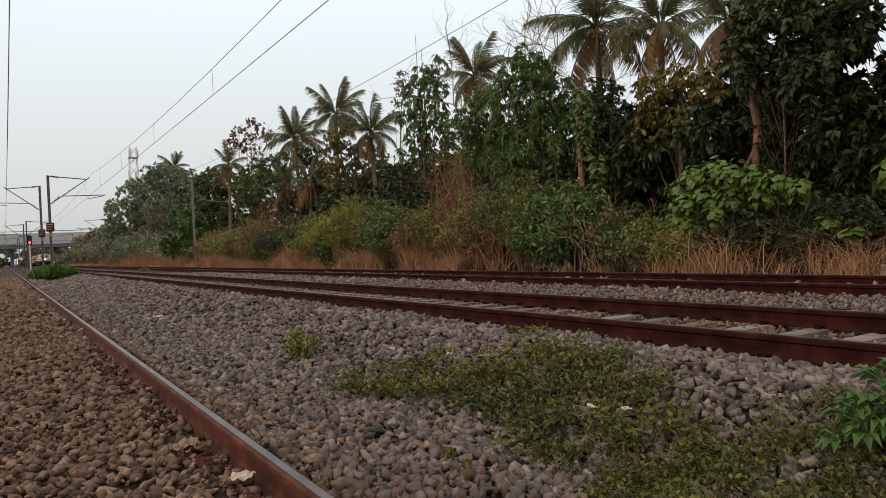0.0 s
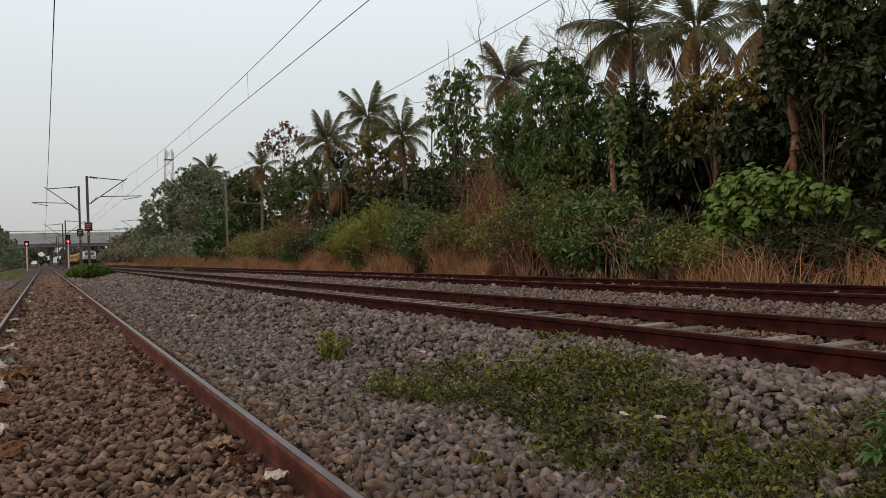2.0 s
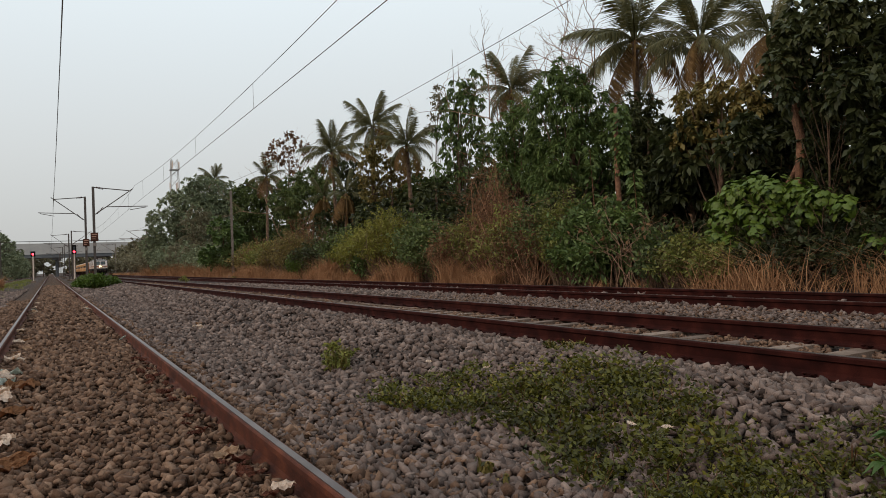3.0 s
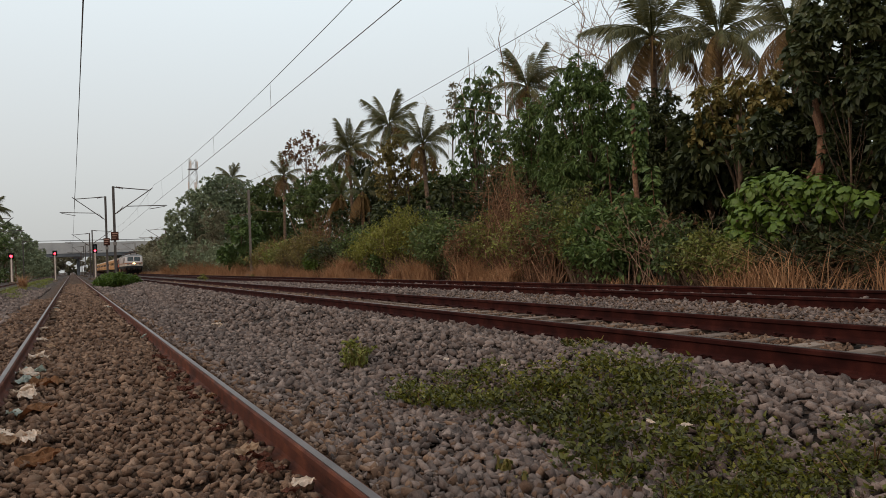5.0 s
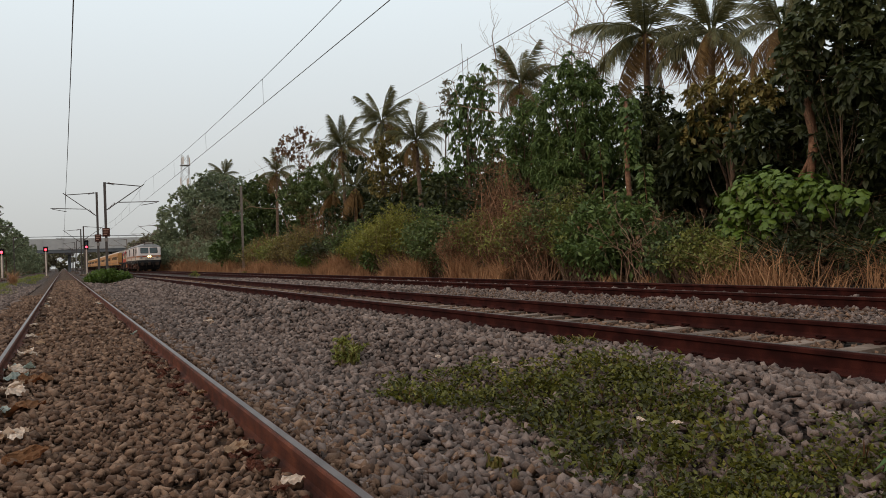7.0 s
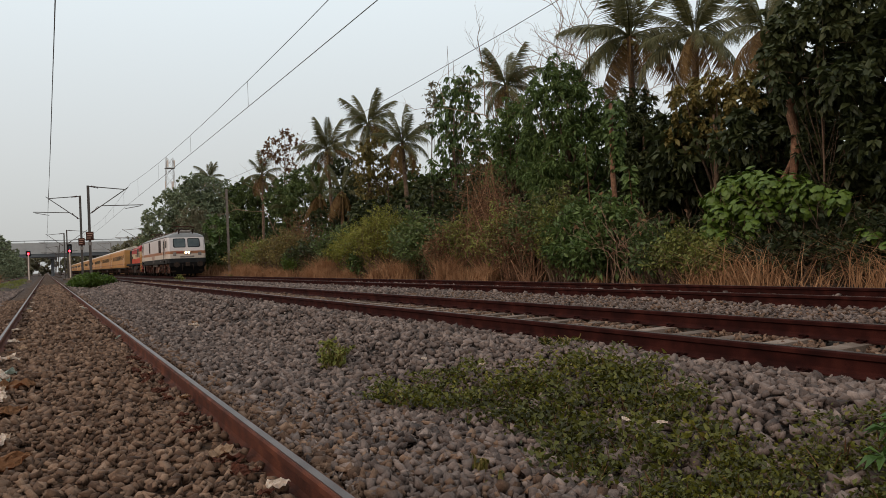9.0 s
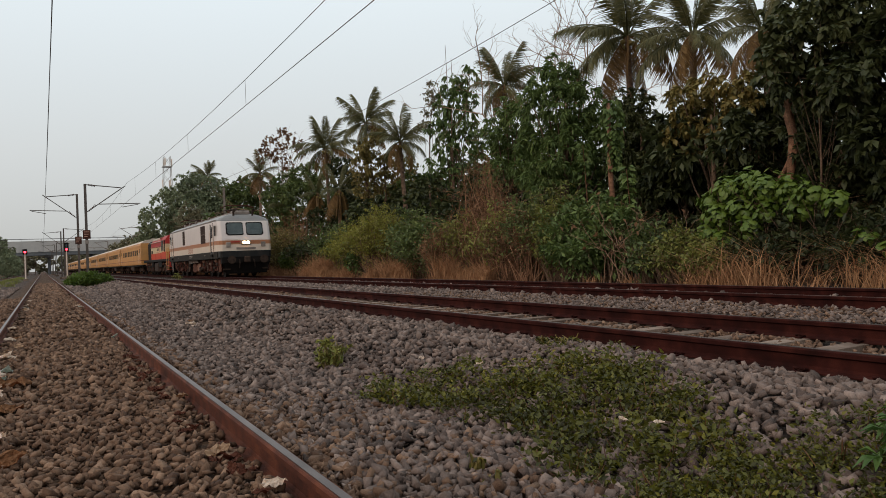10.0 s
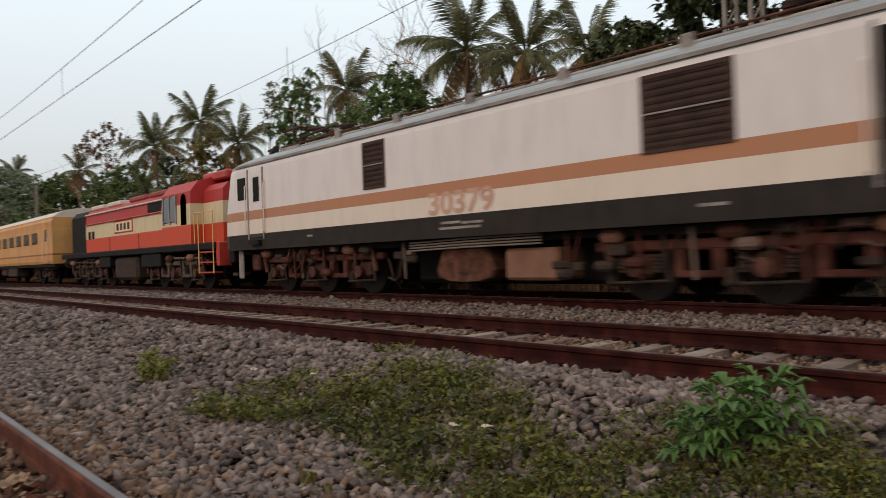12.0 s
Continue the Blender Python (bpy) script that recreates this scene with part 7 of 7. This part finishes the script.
    part("trunk", tube(bmesh.new(), [(0, 0, 0), (0.12, 0.05, 0.9), (0.03, 0.1, 2.0), (-0.12, 0.0, 3.3), (0.0, 0.1, 5.4)], [0.12, 0.11, 0.09, 0.08, 0.06], 8), "red_bark", t, smooth=True)
    rng = np.random.default_rng(9)
    n = 420
    a, z = rng.random(n) * 6.28, 3.3 + 2.2 * rng.random(n)
    rad = 0.16 + 0.24 * rng.random(n) * (0.6 + 0.4 * np.sin(3 * z))
    c = np.stack([rad * np.cos(a) + 0.05, rad * np.sin(a), z], 1)
    mesh_part("climber", leaves_mesh("climber", c, np.stack([np.cos(a), np.sin(a), np.zeros(n)], 1), 0.2, rng, 0.7, droop=0.9), "leaf_mango", t, "hanging climber leaves")
    # dry grass: a low uneven fringe, with tall clumps at places
    rg = np.random.default_rng(31)
    spots = []
    for y in np.arange(3.5, 200, 0.45):
        if rg.random() < (0.3 if y < 27 else 0.5):
            spots.append((12.9 + 0.9 * rg.random(), y + rg.normal() * 0.3, 0.4, 0.22 + 0.35 * rg.random() + (0.35 * rg.random() if y > 40 else 0.0), 60 if y < 30 else 55))
    for y, h, wide in ((27.6, 1.45, 0.55), (26.9, 1.1, 0.5), (23.3, 1.25, 0.4), (20.4, 1.0, 0.5), (22.0, 0.8, 0.5), (30.5, 0.8, 0.8), (33.5, 0.85, 0.8), (36.0, 0.9, 0.7), (37.6, 1.4, 0.6), (39.0, 1.1, 0.8), (44.0, 0.9, 1.2), (51.7, 1.3, 1.5), (48.5, 1.0, 1.2), (58.0, 1.2, 2.0), (66.0, 1.6, 2.5), (73.0, 1.7, 3.0), (82.0, 2.0, 3.5), (93.0, 2.1, 4.0), (105.0, 2.0, 4.5), (120.0, 2.0, 6.0)):
        for _ in range(4 if y < 37 else 7):
            spots.append((13.2 + 0.3 * rg.normal() + 0.004 * y, y + 0.5 * wide * rg.normal(), 0.28 + 0.003 * y, h * (0.6 + 0.5 * rg.random()), 110))
    grass_blades("dry_grass", "dry orange-brown grass in tufts along the track", spots, 32)
    spots = [(12.9 + 0.9 * rg.random(), 5.2 + 6.6 * rg.random(), 0.3, 0.5 + 0.9 * rg.random(), 16) for _ in range(64)]
    grass_blades("tangled_dry_grass", "tangled straw-coloured dry grass leaning every way", spots, 35, lean=0.75)
    spots = [(-2.6 - 1.4 * rg.random(), y + rg.normal() * 2, 0.6, 0.35, 70) for y in np.arange(44, 150, 3)]
    grass_blades("rough_grass", "low green grass between the sidings", spots, 33, "leaf_mid")
    grass_blades("dry_grass_tuft", "single tall straw-coloured grass tuft", [(-3.3, 62, 0.3, 1.3, 200)], 34)


build_vegetation()


# ---- weeds and litter on the ballast ----
def inside(p, poly):
    x, y = p[:, 0], p[:, 1]
    ok = np.zeros(len(p), bool)
    for (x0, y0), (x1, y1) in zip(poly, poly[1:] + poly[:1]):
        c = ((y0 > y) != (y1 > y)) & (x < (x1 - x0) * (y - y0) / (y1 - y0 + 1e-12) + x0)
        ok ^= c
    return ok


def build_weeds():
    rng = np.random.default_rng(41)
    poly = [(2.35, 5.95), (2.85, 6.2), (3.15, 6.0), (3.3, 5.45), (3.5, 4.95), (3.7, 4.9), (3.92, 4.7), (4.0, 4.3), (3.88, 3.7), (3.75, 3.4), (3.5, 2.95), (3.3, 2.4), (3.5, 2.4), (3.75, 2.35), (3.9, 2.1), (3.85, 1.2), (3.6, 0.6), (2.4, 0.7), (2.1, 1.8), (2.3, 2.6), (2.35, 2.95), (2.68, 3.44), (2.8, 3.9), (2.68, 4.45), (2.5, 4.9), (2.38, 5.45)]
    clumps = scatter(rng, 1.7, 4.5, 0.5, 6.3, 62, lambda p: inside(p + rng.normal(size=p.shape) * 0.06, poly) & (rng.random(len(p)) < 0.85))
    n = len(clumps) * 78
    wt = np.where(clumps[:, 1] < 2.7, 2.2, 1.0)
    k = rng.choice(len(clumps), n, p=wt / wt.sum())
    high = 0.03 + np.where(clumps[:, 1] < 2.7, 0.13, 0.17) * rng.random(len(clumps)) ** 1.6 + 0.06 * np.exp(-((clumps[:, 0] - 3.85) ** 2 + (clumps[:, 1] - 4.6) ** 2) / 0.2)
    off = rng.normal(size=(n, 2)) * np.where(clumps[k][:, 1:] < 2.7, 0.066, 0.068)
    xy = clumps[k] + off
    z = np.array([ground_z(a) for a in xy[:, 0]]) + high[k] * (0.35 + 0.7 * rng.random(n))
    a = rng.random(n) * 6.28
    me = leaves_mesh("weeds", np.column_stack([xy, z]), np.stack([np.cos(a), np.sin(a), 0.7 * rng.random(n)], 1), (0.026 + 0.034 * rng.random(n)) * np.where(xy[:, 1] < 2.7, 0.72, 1.0), rng, 0.55, droop=-0.3, tilt=1.2)
    w = tagged(mesh_part("weed_patch", me, "weed"), "patch of low yellow-green weeds spreading over the ballast", "weeds", kind="stuff")
    bm = bmesh.new()
    for x, y in clumps[::2]:
        z0 = ground_z(x)
        for _ in range(2):
            tube(bm, [(x, y, z0 - 0.02), (x + rng.normal() * 0.06, y + rng.normal() * 0.06, z0 + 0.12)], [0.004, 0.002], 3, False)
    tagged(part("weed_stalks", bm, "leaf_dry", w), kind="stuff")
    bush("weed_clump", "small green weed clump growing from the stones", 2.85, 7.7, 0.10, 0.26, "leaf_mid", 2600, 0.06, 42, 14, "leaf_olive", category="weed")
    bush("weed_clump", "straggling weed clump at the rail foot", 4.5, 5.6, 0.12, 0.22, "weed", 2200, 0.05, 43, 12, "leaf_olive", category="weed")
    for i, (x, y) in enumerate(((2.08, 3.36), (2.0, 3.05), (8.0, 50.0), (12.6, 56.0))):
        bush("weed_sprig", "small green sprig between the stones", x, y, ground_z(x) + (0.13 if y < 10 else 0.4), 0.06 if y < 10 else 0.4, "weed" if y < 10 else "leaf_mid", 7000 if y < 10 else 700, 0.04 if y < 10 else 0.12, 45 + i, 5, "leaf_olive", category="weed")


def cassava(x, y, h, seed, n=11):
    """A young plant with long-fingered palmate leaves on arching stalks."""
    rng = np.random.default_rng(seed)
    p = thing("palmate_plant", "young plant with large green palmate leaves", "plant", m=pose(x, y, ground_z(x) - 0.02))
    part("stem", tube(bmesh.new(), [(0, 0, 0), (0.02, 0, h * 0.5), (0, 0.02, h * 0.85)], [0.014, 0.011, 0.007], 6), "leaf_olive", p)
    for i in range(n):
        a, f = 2.4 * i, 0.12 + 0.88 * i / n
        bm = bmesh.new()
        d = Vector((math.cos(a), math.sin(a), 0))
        p0 = Vector((0, 0, h * 0.8 * f))
        ln = h * (0.42 + 0.2 * rng.random()) * (1.2 - 0.5 * f)
        p1 = p0 + d * ln * (0.85 - 0.35 * f) + Vector((0, 0, ln * (0.25 + 0.6 * f)))
        tube(bm, [p0, (p0 + p1) / 2 + Vector((0, 0, 0.03)), p1], [0.005, 0.004, 0.003], 4)
        for j in range(7):
            b = a + (j - 3) * 0.52
            q = Vector((math.cos(b), math.sin(b), -0.55 + 0.75 * f + 0.3 * rng.normal())).normalized()
            fl = h * 0.46 * (1 - 0.11 * abs(j - 3)) * (0.85 + 0.3 * rng.random())
            s = Vector((-math.sin(b), math.cos(b), 0)) * fl * 0.19
            m = p1 + q * fl * 0.55 + Vector((0, 0, 0.03))
            tipv = p1 + q * fl + Vector((0, 0, -0.05 * fl))
            v = [bm.verts.new(c) for c in (p1, m + s, tipv, m - s, m + Vector((0, 0, -0.015)))]
            bm.faces.new((v[0], v[1], v[4]))
            bm.faces.new((v[1], v[2], v[4]))
            bm.faces.new((v[2], v[3], v[4]))
            bm.faces.new((v[3], v[0], v[4]))
        part("leaf", bm, "cassava", p)
    return p


def litter(name, label, x, y, size, mat, seed, lift=0.03):
    """A crumpled scrap: a small creased sheet with thickness."""
    rng = np.random.default_rng(seed)
    bm = bmesh.new()
    n = 8
    size = size * 0.95
    g = []
    for j in range(n):
        row = []
        for i in range(n):
            a, b = 2 * i / (n - 1) - 1, 2 * j / (n - 1) - 1
            k = 0.86 + 0.12 * math.cos(2 * math.atan2(b, a) + seed)
            row.append(bm.verts.new((size * 0.5 * k * a * (1 - 0.25 * b * b) + 0.022 * size * rng.normal(), size * 0.34 * k * b * (1 - 0.25 * a * a) + 0.022 * size * rng.normal(), size * (0.045 * rng.normal() + 0.10 * math.sin(3 * a + seed) * math.cos(2 * b)))))
        g.append(row)
    for j in range(n - 1):
        for i in range(n - 1):
            bm.faces.new((g[j][i], g[j][i + 1], g[j + 1][i + 1], g[j + 1][i]))
    bmesh.ops.solidify(bm, geom=bm.faces[:], thickness=0.002)
    ob = part(name, bm, mat)
    ob.matrix_basis = pose(x, y, ground_z(x) + lift + 0.02, 10 * rng.normal(), 10 * rng.normal(), 360 * rng.random())
    return tagged(ob, label, "litter", "litter on the ballast")


build_weeds()
cassava(3.62, 1.72, 0.34, 51, 17)
cassava(3.82, 1.6, 0.34, 52, 15)
cassava(3.46, 1.78, 0.28, 53, 12)
cassava(3.7, 1.5, 0.22, 54, 7)
for i, (x, y, s, mt) in enumerate(((3.14, 6.0, 0.09, "paper"), (3.26, 5.15, 0.09, "paper"), (2.97, 3.13, 0.07, "paper"), (3.04, 2.92, 0.07, "paper"), (0.95, 3.35, 0.13, "paper"), (2.62, 15.1, 0.3, "paper"), (2.5, 14.4, 0.2, "paper"), (2.75, 15.8, 0.25, "husk"),
                                   (-0.32, 5.4, 0.24, "paper"), (-0.41, 7.5, 0.3, "paper"), (-0.43, 8.9, 0.34, "blue_bag"), (-0.40, 10.4, 0.3, "paper"), (-0.43, 8.7, 0.30, "paper"), (-0.38, 7.2, 0.26, "paper"), (-0.42, 10.4, 0.26, "paper"), (-0.28, 5.3, 0.2, "paper"), (-0.42, 8.2, 0.3, "blue_bag"), (-0.45, 13.0, 0.25, "paper"), (-0.5, 15.5, 0.25, "paper"), (-0.3, 11.6, 0.2, "husk"))):
    litter("litter_scrap", {"paper": "crumpled white scrap of litter on the stones", "husk": "pale dry scrap lying on the stones", "blue_bag": "pale blue plastic scrap beside the rail"}[mt], x, y, s, mt, 60 + i, 0.19 if i < 4 else 0.03)
for i, (x, y, s) in enumerate(((-0.3, 6.4, 0.4), (-0.25, 7.9, 0.4), (-0.2, 4.7, 0.3))):
    litter("orange_rag", "faded orange cloth scrap beside the rail", x, y, s, "orange_rag", 90 + i, 0.02)
rg = np.random.default_rng(77)
for i in range(26):
    y = 4.5 + 26 * rg.random() ** 1.3
    mt = ("paper", "husk", "husk", "paper", "blue_bag")[i % 5]
    x = (-0.46 + 0.10 * rg.random()) if i % 3 else (0.98 - 0.12 * rg.random())
    litter("litter_scrap", {"paper": "crumpled white scrap of litter on the stones", "husk": "pale dry scrap lying on the stones", "blue_bag": "pale blue plastic scrap beside the rail"}[mt], x, y, 0.10 + 0.12 * rg.random(), mt, 120 + i, 0.02)
for i in range(42):
    litter("dead_leaf", "dark reddish dry leaf against the rail foot", 0.93 - 0.14 * rg.random(), 2.4 + 7 * rg.random() ** 1.3, 0.08 + 0.08 * rg.random(), "dead_leaf", 160 + i, 0.02)
litter("dry_leaf", "curled pale dry leaf on the brown stones", 0.85, 4.1, 0.17, "husk", 99, 0.035)
build_ballast()


motions()
